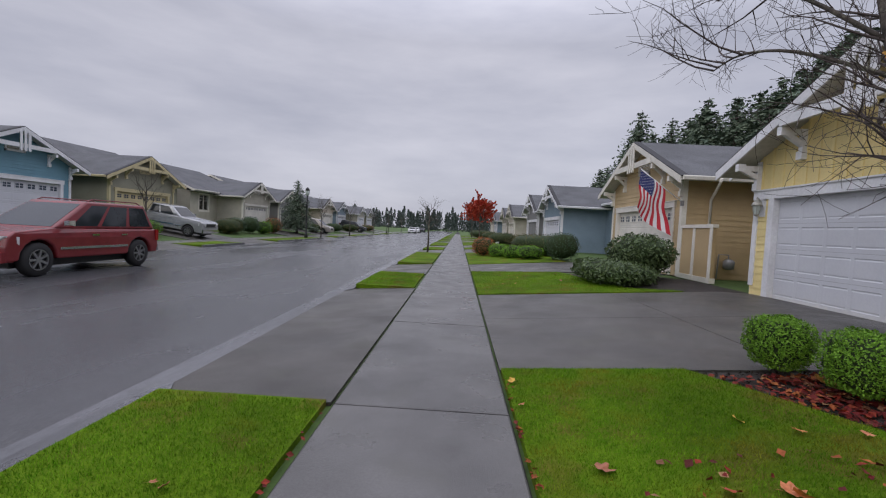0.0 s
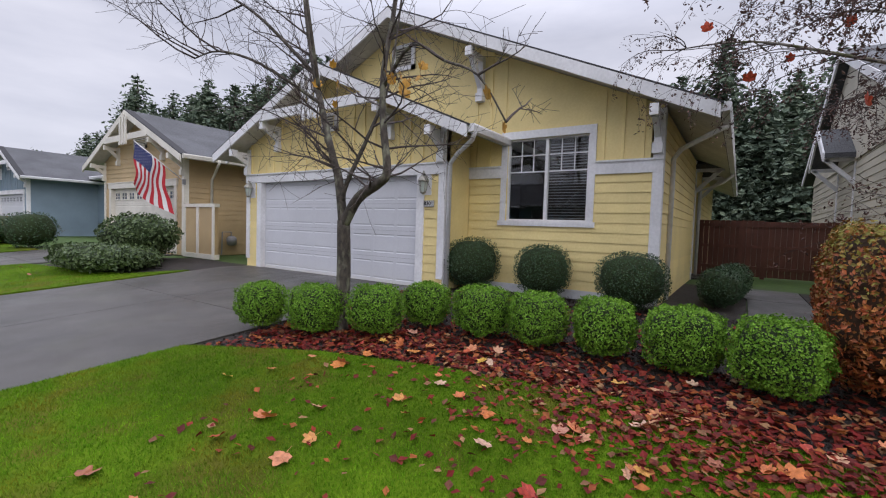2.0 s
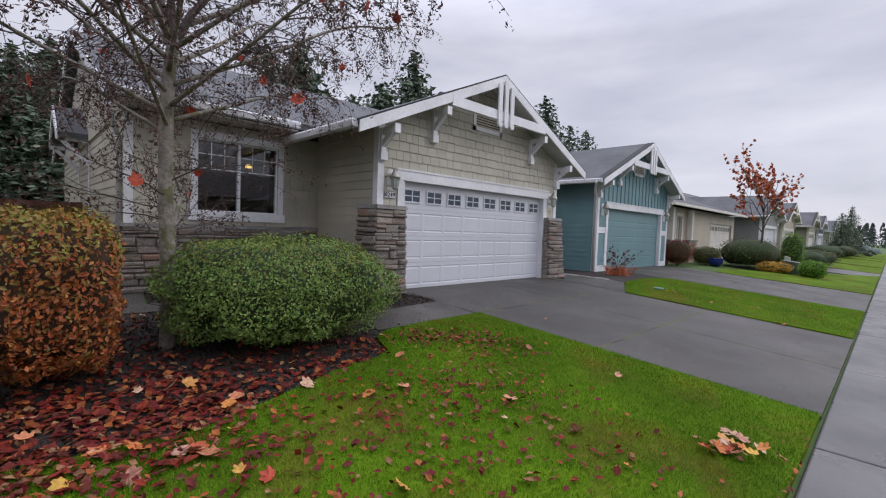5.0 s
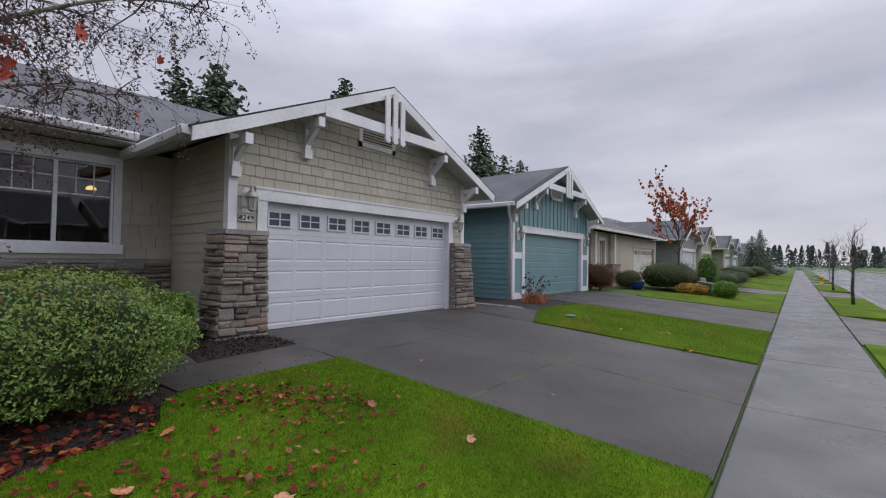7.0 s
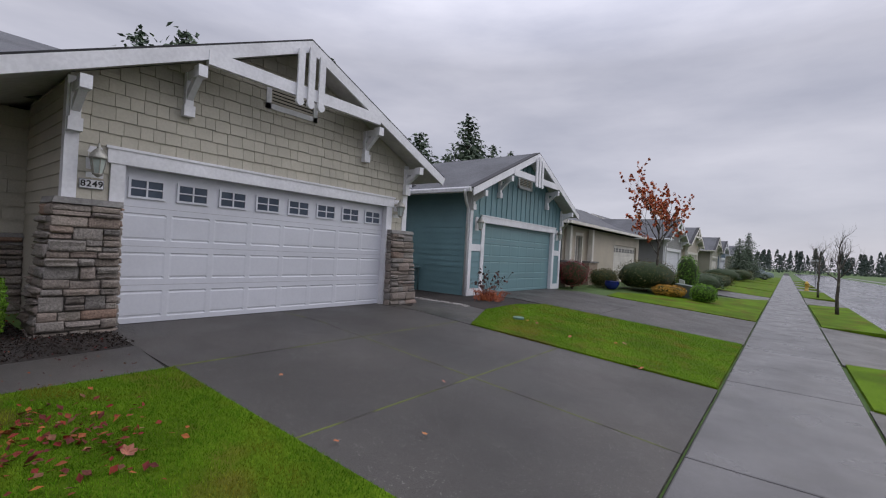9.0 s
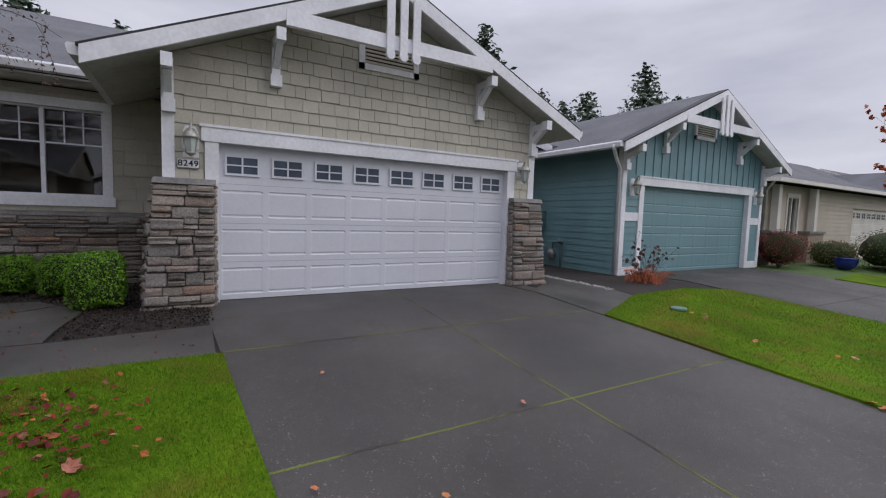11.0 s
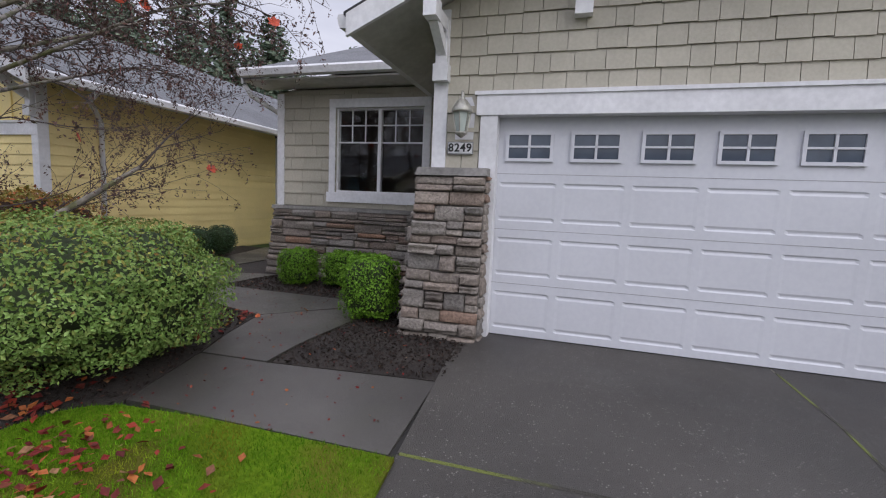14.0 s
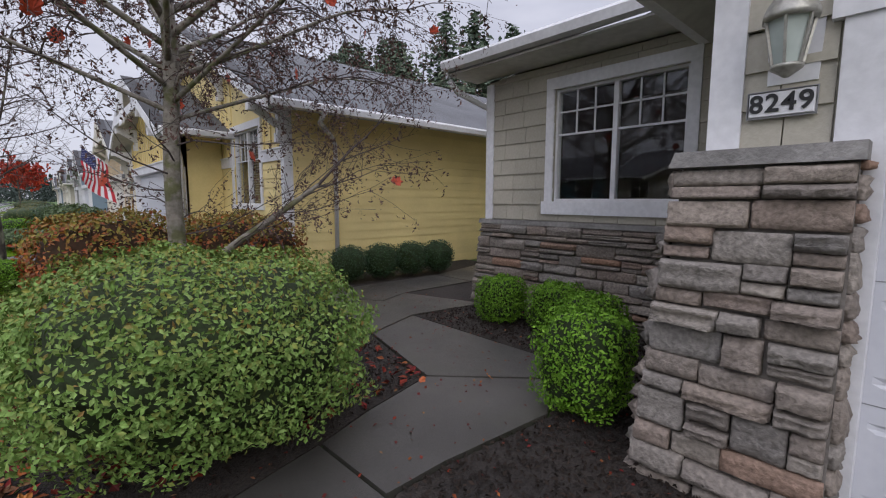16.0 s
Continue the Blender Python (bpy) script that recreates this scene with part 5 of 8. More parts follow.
def side_gable(parent, xc, yw, s, zr, half, trim, wall_m):
    """A small side-entry gable standing out from a side wall towards s, with braces; local house coordinates."""
    ye, sl = yw + s * 0.6, 0.62
    for d in (-1, 1):
        e = (xc + d * half, zr - sl * half)
        loop = [(xc, zr), e, (e[0], e[1] - 0.12), (xc, zr - 0.12)]
        part("porch_roof", Shape().prism([(a, yw, b) for a, b in loop], [(a, ye, b) for a, b in loop]), M["roof"], parent)
        loop = [(xc, zr + 0.01), (e[0], e[1] + 0.01), (e[0], e[1] - 0.19), (xc, zr - 0.19)]
        part("rake_board", Shape().prism([(a, ye, b) for a, b in loop], [(a, ye + s * 0.04, b) for a, b in loop]), trim, parent)
        b = Shape()
        x = xc + d * (half - 0.18)
        zt = zr - sl * (half - 0.18) - 0.2
        b.beam((x, yw, zt - 0.62), (x, ye - s * 0.05, zt - 0.06), 0.08, 0.09)
        b.beam((x, yw, zt - 0.05), (x, ye, zt - 0.05), 0.08, 0.09)
        part("brace", b, trim, parent)
        part("corner_board", Shape().box(x - 0.06, x + 0.06, yw + s * 0.0, yw + s * 0.035, 0.0, zt), trim, parent)
    loop = [(xc - half + 0.2, zr - sl * (half - 0.2) - 0.15), (xc + half - 0.2, zr - sl * (half - 0.2) - 0.15), (xc, zr - 0.15)]
    part("gable_wall", Shape().prism([(a, yw, b) for a, b in loop], [(a, yw + s * 0.03, b) for a, b in loop]), wall_m, parent)


side_gable(taupe, 8.0, 6.55, 1, 3.95, 1.25, M["white"], M["taupe"])
side_gable(yellow, 7.73, -6.43, -1, 3.75, 1.2, M["white"], M["yellow"])
back_fence = thing("back_fence", pose(24, 0, 0.42), "weathered brown board fence at the back of the lots", "fence")
tagged(part("boards", Shape().box(-0.015, 0.015, -4.0, 3.5, 0, 1.75), M["fence_grey"], back_fence), kind="stuff")

# moss in the joints of the aggregate driveway
for q in JOINTS:
    setting("moss_joint", slab(q, 0.006, 0.03), M["moss"], "thin mossy joint between the driveway slabs", "joint")

# taupe front walk and planting beds
def paved(name, polys, material, label, off=0.006):
    bed = tagged(new(name, Shape().mesh(name, M["joint"])), label, "path", kind="structure")
    for q in polys:
        part("slab", slab(q, off, 0.07), material, bed)


setting("walk_joint", slab([(5.4, -5.91), (6.42, -5.91), (6.42, -5.8), (5.4, -5.8)], -0.012, 0.03), M["joint"], "dark open joint between the walk and the driveway", "joint")
paved("front_walk", [[(5.47, -5.835), (6.36, -5.835), (6.23, -4.42), (6.21, -3.79), (5.46, -3.92)],
                     [(6.255, -4.42), (7.5, -4.51), (8.0, -4.21), (7.3, -3.5), (6.235, -3.79)],
                     [(8.02, -4.18), (8.38, -3.92), (8.38, -3.3), (8.4, -1.94), (7.62, -2.24), (7.32, -3.48)],
                     [(7.62, -2.21), (8.42, -1.9), (9.53, -2.07), (9.13, -0.83), (8.56, -1.06), (8.0, -0.2)],
                     [(8.02, 0.1), (8.02, -0.17), (8.57, -1.03), (9.15, -0.8), (10.6, -0.8), (10.6, 0.1)],
                     [(10.62, 0.1), (10.62, -0.8), (12.6, -0.8), (12.6, 0.6)]], M["drive"], "damp concrete slab walk leading to the side of the house")
BEDS = {
    "bed_stone_wall": [(6.4, -5.86), (7.56, -5.86), (7.56, -5.1), (10.2, -5.05), (10.2, -1.9), (9.55, -2.1), (8.44, -1.95), (8.41, -3.94), (8.02, -4.24), (7.5, -4.54), (6.27, -4.45)],
    "bed_walk_end": [(9.15, -0.83), (9.55, -2.08), (10.2, -1.88), (12.6, -1.88), (12.6, -0.83)],
    "bed_trees": [(3.2, 5.3), (4.5, 5.22), (7.3, 5.05), (7.3, 4.75), (8.22, 4.75), (8.22, 1.3), (8.0, 1.25), (8.0, -0.2), (7.6, -2.22), (7.29, -3.48), (6.22, -3.76), (5.46, -3.9), (5.39, -3.98), (5.32, -3.8), (5.19, -3.65), (4.95, -3.57), (4.77, -3.51), (4.64, -3.28), (4.57, -2.78), (4.32, -2.08), (4.12, -1.44), (4.22, -0.4), (4.44, 0.76), (4.32, 1.62), (4.17, 2.65), (3.87, 3.88)],
    "bed_side": [(8.02, 1.3), (8.02, 0.12), (12.6, 0.12), (12.6, 1.3)],
    "bed_beige": [(6.0, 10.8), (7.4, 10.7), (7.4, 13.4), (5.2, 15.5), (4.3, 15.3), (4.9, 11.6)],
    "bed_teal_gap": [(6.0, -12.64), (14, -12.48), (14, -14.42), (7.7, -14.42), (7.7, -15.1), (5.75, -15.25), (6.08, -14.2)],
}
setting("side_path", slab([(5.25, -10.95), (7.6, -10.85), (7.6, -11.5), (14, -11.5), (14, -12.45), (5.98, -12.6)], 0.003, 0.06), M["drive"], "damp concrete path between the taupe and teal houses", "path")
setting("mulch_corner", slab([(7.0, -11.2), (7.64, -11.25), (7.64, -11.75), (7.35, -11.7)], 0.012, 0.04), M["soil"], "small dark mulch corner beside the stone pier", "flower bed")
for nm, q in BEDS.items():
    setting(nm, slab(q, -0.004, 0.05), M["soil"], "dark damp bark mulch bed", "flower bed")

# lawns
LAWNS = {
    "lawn_front": [(1.25, 5.45), (3.18, 5.33), (3.85, 3.88), (4.15, 2.65), (4.3, 1.62), (4.42, 0.76), (4.2, -0.4), (4.1, -1.44), (4.3, -2.1), (4.55, -2.8), (4.62, -3.3), (4.75, -3.54), (4.95, -3.6), (5.17, -3.68), (5.3, -3.82), (5.37, -4.0), (5.42, -4.6), (5.43, -5.89), (1.25, -6.14)],
    "lawn_taupe_teal": [(1.25, -11.15), (5.22, -10.93), (5.95, -12.6), (6.05, -14.2), (5.7, -15.27), (1.25, -15.6)],
    "lawn_teal_far": [(1.25, -20.97), (5.7, -20.45), (5.9, -22.4), (4.6, -24.6), (3.4, -28), (1.25, -33.0)],
    "lawn_yellow_beige": [(1.25, 11.13), (5.9, 10.8), (4.85, 11.6), (4.2, 15.8), (1.25, 16.85)],
    "lawn_beige_far": [(1.25, 20.25), (5.5, 20.25), (5.5, 29.8), (1.25, 29.8)],
}
for nm, q in LAWNS.items():
    setting(nm, slab(q, 0.028, 0.07), M["turf"], "thick damp bright green mown lawn", "lawn")
for q, zf in turf_patches:
    stp = Shape().prism([(x, y, -0.16) for x, y in q], [(x, y, 0.022) for x, y in q])
    setting("turf_strip", stp, M["turf"], "mown grass parking strip between kerb and sidewalk", "lawn")
for y0, y1 in [(35.2, 38.4), (43.5, 53.9), (59, 62.9), (68, 78.9), (84, 87.9), (93, 110), (-44, -36), (-60, -45), (-69, -61), (-85, -70), (-110, -86)]:
    setting("lawn_row", slab([(1.24, y0), (6.5, y0), (6.5, y1), (1.24, y1)], 0.02, 0.07), M["turf"], "mown front lawn further along the street", "lawn")


def inside(q, x, y):
    c = False
    for (x0, y0), (x1, y1) in zip(q, q[1:] + q[:1]):
        if (y0 > y) != (y1 > y) and x < (x1 - x0) * (y - y0) / (y1 - y0) + x0:
            c = not c
    return c


def blades(name, q, density, hmin, hmax, seed, base=0.02, zf=gz):
    """Grass blades over a lawn, one mesh."""
    r = np.random.default_rng(seed)
    xs, ys = [p[0] for p in q], [p[1] for p in q]
    n = int(density * (max(xs) - min(xs)) * (max(ys) - min(ys)))
    px, py = r.uniform(min(xs), max(xs), n), r.uniform(min(ys), max(ys), n)
    keep = np.array([inside(q, a, b) for a, b in zip(px, py)])
    px, py = px[keep], py[keep]
    n = len(px)
    pz = np.array([zf(a) for a in px]) + base
    ang, h, w = r.uniform(0, 6.283, n), r.uniform(hmin, hmax, n), r.uniform(0.0014, 0.0034, n)
    lx, ly = r.normal(0, 0.42, n) * h, r.normal(0, 0.42, n) * h
    v = np.empty((n, 3, 3))
    v[:, 0] = np.stack([px - np.cos(ang) * w, py - np.sin(ang) * w, pz], 1)
    v[:, 1] = np.stack([px + np.cos(ang) * w, py + np.sin(ang) * w, pz], 1)
    v[:, 2] = np.stack([px + lx, py + ly, pz + h], 1)
    me = bpy.data.meshes.new(name)
    me.from_pydata(v.reshape(-1, 3).tolist(), [], np.arange(3 * n).reshape(-1, 3).tolist())
    me.materials.append(M["blade"])
    return tagged(new(name, me), "short damp green grass blades", "grass", kind="stuff")


blades("grass_front", LAWNS["lawn_front"], 9500, 0.014, 0.034, 1, 0.024)
blades("grass_strip", [(-0.37, -3.0), (-0.37, 4.26), (-1.83, 4.26), (-1.83, -3.0)], 7000, 0.014, 0.034, 2, 0.02, lambda x: 0.0)
blades("grass_middle", LAWNS["lawn_taupe_teal"], 4000, 0.014, 0.036, 3, 0.024)
blades("grass_beyond", LAWNS["lawn_yellow_beige"], 1800, 0.02, 0.05, 4, 0.02)
blades("grass_verge", [(-0.37, 11.75), (-0.37, 15.1), (-1.83, 15.1), (-1.83, 11.75)], 1800, 0.02, 0.05, 6, 0.02, lambda x: 0.0)


# ---- plants ----
def leaf_cloud(points, normals, size, r, aspect=0.55, tilt=0.6):
    """Arrays of rhombic leaves at points, facing roughly along normals."""
    n = len(points)
    nn = normals + r.normal(0, tilt, (n, 3))
    nn /= np.linalg.norm(nn, axis=1)[:, None]
    a = np.cross(nn, r.normal(0, 1, (n, 3)))
    a /= np.linalg.norm(a, axis=1)[:, None] + 1e-9
    b = np.cross(nn, a)
    s = size * r.uniform(0.65, 1.3, n)[:, None]
    v = np.empty((n, 4, 3))
    v[:, 0], v[:, 2] = points - a * s * 0.5, points + a * s * 0.5
    bend = nn * s * 0.08
    v[:, 1], v[:, 3] = points + b * s * 0.5 * aspect + bend, points - b * s * 0.5 * aspect + bend
    return v.reshape(-1, 3)


def leaf_mesh(name, verts, material):
    me = bpy.data.meshes.new(name)
    n = len(verts) // 4
    me.from_pydata(verts.tolist(), [], np.arange(4 * n).reshape(-1, 4).tolist())
    me.materials.append(material)
    return me


def super_dir(r, n):
    d = r.normal(0, 1, (n, 3))
    return d / np.linalg.norm(d, axis=1)[:, None]


def blob_surface(d, power, dims, lump, seed, flat=0.0):
    """Radius of a rounded box along directions d, with lumps."""
    k = (np.abs(d) ** power).sum(1) ** (-1.0 / power)
    p = d * k[:, None] * np.array(dims) / 2
    f = np.array([noise.noise(Vector((a * 3.1 + seed, b * 3.1, c * 3.1))) for a, b, c in d])
    f2 = np.array([noise.noise(Vector((a * 8.3, b * 8.3 + seed, c * 8.3))) for a, b, c in d])
    return p * (1 + lump * f + 0.075 * f2)[:, None]


def bush(name, m, dims, label, material, power=3.0, leaf=0.028, count=2600, lump=0.1, seed=0, core_m=None, category="bush", group="", under=0.12, top=None, stems=True):
    """A clipped shrub: a solid core painted dark as inner shade, stems and a skin of single leaves."""
    r = np.random.default_rng(seed + 11)
    t = thing(name, m, label, category, group)
    up = np.array([0, 0, dims[2] / 2 + under])
    # closed blob whose dark colour stands in for the bush's shaded depth
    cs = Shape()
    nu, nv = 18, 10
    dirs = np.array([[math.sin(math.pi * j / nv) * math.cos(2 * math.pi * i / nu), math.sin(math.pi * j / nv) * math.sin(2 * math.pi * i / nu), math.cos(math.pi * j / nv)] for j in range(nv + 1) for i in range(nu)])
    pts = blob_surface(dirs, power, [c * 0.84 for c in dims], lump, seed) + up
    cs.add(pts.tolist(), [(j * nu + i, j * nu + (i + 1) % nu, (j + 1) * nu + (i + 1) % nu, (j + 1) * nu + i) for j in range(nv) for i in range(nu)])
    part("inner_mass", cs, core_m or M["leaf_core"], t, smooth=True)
    if stems:
        st = Shape()
        for k in range(5):
            a = k * 1.256 + seed
            st.tube([(0.02 * math.cos(a), 0.02 * math.sin(a), -0.04), (dims[0] * 0.14 * math.cos(a), dims[1] * 0.14 * math.sin(a), under + dims[2] * 0.25)], [0.014, 0.008], 5)
        part("stem", st, M["twig"], t)
    d = super_dir(r, count)
    p = blob_surface(d, power, dims, lump, seed)
    p *= (1 - np.abs(r.normal(0, 0.085, count)))[:, None]
    nrm = d.copy()
    p = p + up
    if top is not None:
        hi = p[:, 2] > under + dims[2] * (0.78 + 0.12 * r.normal(0, 1, count))
        part("foliage", leaf_mesh("foliage", leaf_cloud(p[~hi], nrm[~hi], leaf, r), material), material, t)
        part("crown_leaves", leaf_mesh("crown_leaves", leaf_cloud(p[hi], nrm[hi], leaf, r), top), top, t)
    else:
        part("foliage", leaf_mesh("foliage", leaf_cloud(p, nrm, leaf, r), material), material, t)
    return t


def on(x, y):
    return pose(x, y, gz(x))


# clipped boxwood row in front of the yellow house
BL = "clipped round bright green boxwood on dark mulch"
box_proto = [bush("boxwood_bush", on(4.06, 5.22), (0.57, 0.57, 0.52), BL, M["boxwood"], 3.0, 0.026, 8000, 0.16, 1, group="boxwood row", under=0.07),
             bush("boxwood_bush", on(4.28, 4.46), (0.62, 0.6, 0.53), BL, M["boxwood"], 3.6, 0.026, 8600, 0.16, 2, group="boxwood row", under=0.07),
             bush("boxwood_bush", on(4.6, 3.78), (0.6, 0.6, 0.54), BL, M["boxwood"], 3.3, 0.026, 8200, 0.18, 3, group="boxwood row", under=0.07)]
for k, (x, y, s) in enumerate([(5.2, 3.47, 0.96), (5.22, 2.7, 1.0), (5.22, 2.02, 0.98), (5.27, 1.34, 1.03), (5.24, 0.64, 1.02), (5.08, -0.04, 1.06)]):
    b = copy_thing(box_proto[k % 3], on(x, y) @ pose(0, 0, 0, 0, 0, 67 * k))
    b.scale = (s, s, s)
# dark rounded shrubs at the yellow wall
for k, (x, y, w, h) in enumerate([(7.8, 4.35, 1.0, 0.92), (7.8, 2.98, 0.92, 0.86), (7.65, 1.55, 1.02, 0.82)]):
    bush("yew_bush", on(x, y), (w, w, h), "clipped dark green yew globe against the yellow wall", M["boxwood_dark"], 2.6, 0.028, 6000, 0.08, 20 + k, group="yew globes", under=0.06)
# hedge along the yellow side wall
for k in range(4):
    bush("side_hedge_bush", on(8.95 + 0.62 * k, 0.5 - 0.06 * k), (0.66, 0.6, 0.62), "round dark green shrub along the yellow side wall", M["boxwood_dark"], 2.5, 0.03, 3000, 0.1, 30 + k, group="side hedge", under=0.03)
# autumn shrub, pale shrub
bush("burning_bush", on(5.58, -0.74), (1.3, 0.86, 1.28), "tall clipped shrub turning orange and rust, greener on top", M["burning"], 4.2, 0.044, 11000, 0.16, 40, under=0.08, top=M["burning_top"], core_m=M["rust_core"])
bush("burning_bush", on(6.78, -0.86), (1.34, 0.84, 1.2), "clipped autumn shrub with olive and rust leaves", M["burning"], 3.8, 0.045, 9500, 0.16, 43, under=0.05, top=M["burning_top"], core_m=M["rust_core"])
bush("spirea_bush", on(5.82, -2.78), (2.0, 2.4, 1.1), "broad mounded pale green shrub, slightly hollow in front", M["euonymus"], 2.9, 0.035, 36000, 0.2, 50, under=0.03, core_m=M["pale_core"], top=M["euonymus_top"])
# small shrubs at the stone wall
for k, (x, y, w, h) in enumerate([(9.05, -2.8, 0.5, 0.5), (9.15, -3.48, 0.48, 0.5), (8.75, -4.12, 0.52, 0.54), (7.72, -4.64, 0.56, 0.66)]):
    bush("boxwood_bush", on(x, y), (w, w, h), "small square-clipped bright green boxwood by the stone wall", M["boxwood"], 5.0, 0.028, 6500, 0.2, 60 + k, group="stone wall boxwoods", under=0.03)
# beige house shrubs
bush("laurel_hedge", on(5.0, 13.0), (1.9, 3.0, 0.62), "low spreading glossy green laurel mass", M["rhodo"], 3.0, 0.09, 3800, 0.12, 70, under=0.0)
bush("rhododendron_bush", on(6.0, 13.6), (1.8, 2.2, 1.15), "loose olive-green rhododendron before the beige house", M["rhodo"], 2.2, 0.1, 2600, 0.2, 71, under=0.15)
for k, (x, y, w, h, m) in enumerate([(5.6, 21.5, 1.6, 1.3, "boxwood_dark"), (4.3, 22.5, 1.3, 0.7, "boxwood"), (3.6, 23.6, 1.2, 0.7, "boxwood"), (3.0, 25.0, 1.2, 0.75, "boxwood"), (5.4, 25.5, 4.0, 1.2, "olive_leaf"), (2.2, 26.5, 1.3, 1.1, "burning"),
                                       (5.0, 28, 2.0, 1.2, "olive_leaf"), (5, 43, 3, 1.2, "olive_leaf"), (5, 46, 2.5, 1.0, "boxwood_dark"), (5, 57, 3, 1.2, "olive_leaf"), (4.5, 70, 4, 1.4, "olive_leaf"), (4.5, 82, 4, 1.4, "boxwood_dark")]):
    bush("garden_shrub", on(x, y), (w, w, h), "rounded garden shrub in a front bed up the street", M[m], 2.5, 0.07, 1500, 0.16, 80 + k, group="street shrubs", under=0.0)
# teal and pale house shrubs
bush("crimson_maple_bush", on(7.6, -21.9), (1.3, 1.5, 1.1), "low crimson laceleaf maple mound beside the driveway", M["red_leaf"], 2.2, 0.05, 2400, 0.2, 95, under=0.05)
for k, (x, y, w, d, h, m) in enumerate([(5.7, -26.1, 2.6, 3.9, 1.45, "olive_leaf"), (7.1, -24.4, 1.3, 1.3, 0.85, "olive_leaf"), (4.5, -24.9, 1.3, 1.0, 0.5, "hang_yellow"), (3.2, -24.9, 1.0, 1.0, 0.75, "boxwood"), (4.3, -27.9, 1.0, 1.0, 1.85, "boxwood"),
                                         (4.5, -31, 3, 3.5, 1.0, "boxwood_dark"), (4.5, -36, 3, 2.5, 1.0, "olive_leaf"), (5, -50, 3, 5, 1.2, "boxwood_dark"), (4.5, -58, 3, 3, 1.2, "olive_leaf"), (5, -72, 3, 4, 1.2, "olive_leaf")]):
    bush("garden_shrub", on(x, y), (w, d, h), "rounded garden shrub in a front bed down the street", M[m], 2.5, 0.06, 2200, 0.16, 100 + k, group="street shrubs", under=0.0)
for k, (x, y, w, h, m) in enumerate([(-18.3, 37.5, 1.8, 1.3, "boxwood_dark"), (-18.0, 39.5, 1.7, 1.5, "boxwood_dark"), (-17.5, 41.2, 1.5, 1.2, "boxwood"), (-18.2, 36, 2.2, 1.2, "olive_leaf"), (-17.6, 43.5, 1.6, 1.6, "burning"), (-18, 26.4, 1.6, 0.9, "boxwood"), (-18, 57, 3, 1.2, "olive_leaf"), (-18, 66, 3, 1.3, "boxwood_dark"), (-18, 76, 3, 1.3, "olive_leaf"), (-18, 90, 3, 1.3, "burning"), (-18, -38, 3, 1.2, "olive_leaf"), (-18, -55, 3, 1.2, "boxwood_dark"), (-18, -68, 3, 1.2, "olive_leaf")]):
    bush("garden_shrub", pose(x, y, gz(x)), (w, w, h), "rounded garden shrub before a house across the street", M[m], 2.5, 0.08, 1200, 0.16, 120 + k, group="far street shrubs", under=0.0)


# trees
def smooth_path(pts, sub=4):
    """A rounded path through a few points."""
    p = [Vector(q) for q in pts]
    out = []
    for k in range(len(p) - 1):
        a, b, c, d = p[max(k - 1, 0)], p[k], p[k + 1], p[min(k + 2, len(p) - 1)]
        for j in range(sub):
            t = j / sub
            out.append(0.5 * ((2 * b) + (c - a) * t + (2 * a - 5 * b + 4 * c - d) * t * t + (3 * b - a - 3 * c + d) * t ** 3))
    out.append(p[-1])
    return out


def sprout(r, shape, tips, start, way, length, radius, depth, droop=0.0, kids=4, spread=0.7, up=0.12, seg=5):
    """Recursive twigs; collects the points along the finest ones in tips."""
    p, d = Vector(start), Vector(way).normalized()
    path, rad = [p.copy()], [radius]
    for k in range(seg):
        d = (d + Vector((r.gauss(0, 0.16), r.gauss(0, 0.16), r.gauss(0, 0.12) + up - droop * k / seg))).normalized()
        p = p + d * (length / seg)
        path.append(p.copy())
        rad.append(max(radius * (1 - 0.8 * (k + 1) / seg), 0.0022))
    shape.tube(path, rad, 5 if radius > 0.012 else 4 if radius > 0.006 else 3, cap=False)
    if depth == 0:
        tips += path[1:]
        return
    for k in range(kids):
        f = 0.25 + 0.75 * (k + r.random() * 0.8) / kids
        i = min(int(f * seg), seg - 1)
        base = path[i].lerp(path[i + 1], f * seg - i) if i < seg else path[-1]
        dd = (path[i + 1] - path[i]).normalized()
        side = dd.cross(Vector((r.gauss(0, 1), r.gauss(0, 1), r.gauss(0, 1)))).normalized()
        sprout(r, shape, tips, base, dd * (1 - spread * 0.5) + side * spread, length * r.uniform(0.42, 0.66), max(rad[i] * 0.62, 0.003), depth - 1, droop, kids, spread, up, max(3, seg - 1))


def at_tips(tips, r, n, size, material, parent, name, label="", hang=0.06, aspect=0.6):
    nr = np.random.default_rng(r.randrange(10 ** 6))
    idx = nr.integers(0, len(tips), n)
    p = np.array([tuple(tips[i]) for i in idx]) + nr.normal(0, 0.02, (n, 3)) - np.array([0, 0, 1]) * nr.uniform(0.2, 1.0, n)[:, None] * hang
    nrm = nr.normal(0, 1, (n, 3))
    return part(name, leaf_mesh(name, leaf_cloud(p, nrm, size, nr, aspect, 0.3), material), material, parent, label)


def maple_outline(s=1.0):
    """Five-lobed leaf outline, in its own plane."""
    pts = []
    for a, l in ((90, 0.92), (72, 0.72), (60, 0.6), (44, 0.84), (28, 0.78), (14, 0.58), (-8, 0.66), (-32, 0.5), (-70, 0.4), (-92, 0.3), (-118, 0.42), (-150, 0.52), (190, 0.68), (166, 0.56), (150, 0.8), (136, 0.82), (120, 0.58), (106, 0.74)):
        pts.append((s * l * math.cos(radians(a)), s * l * math.sin(radians(a))))
    return pts


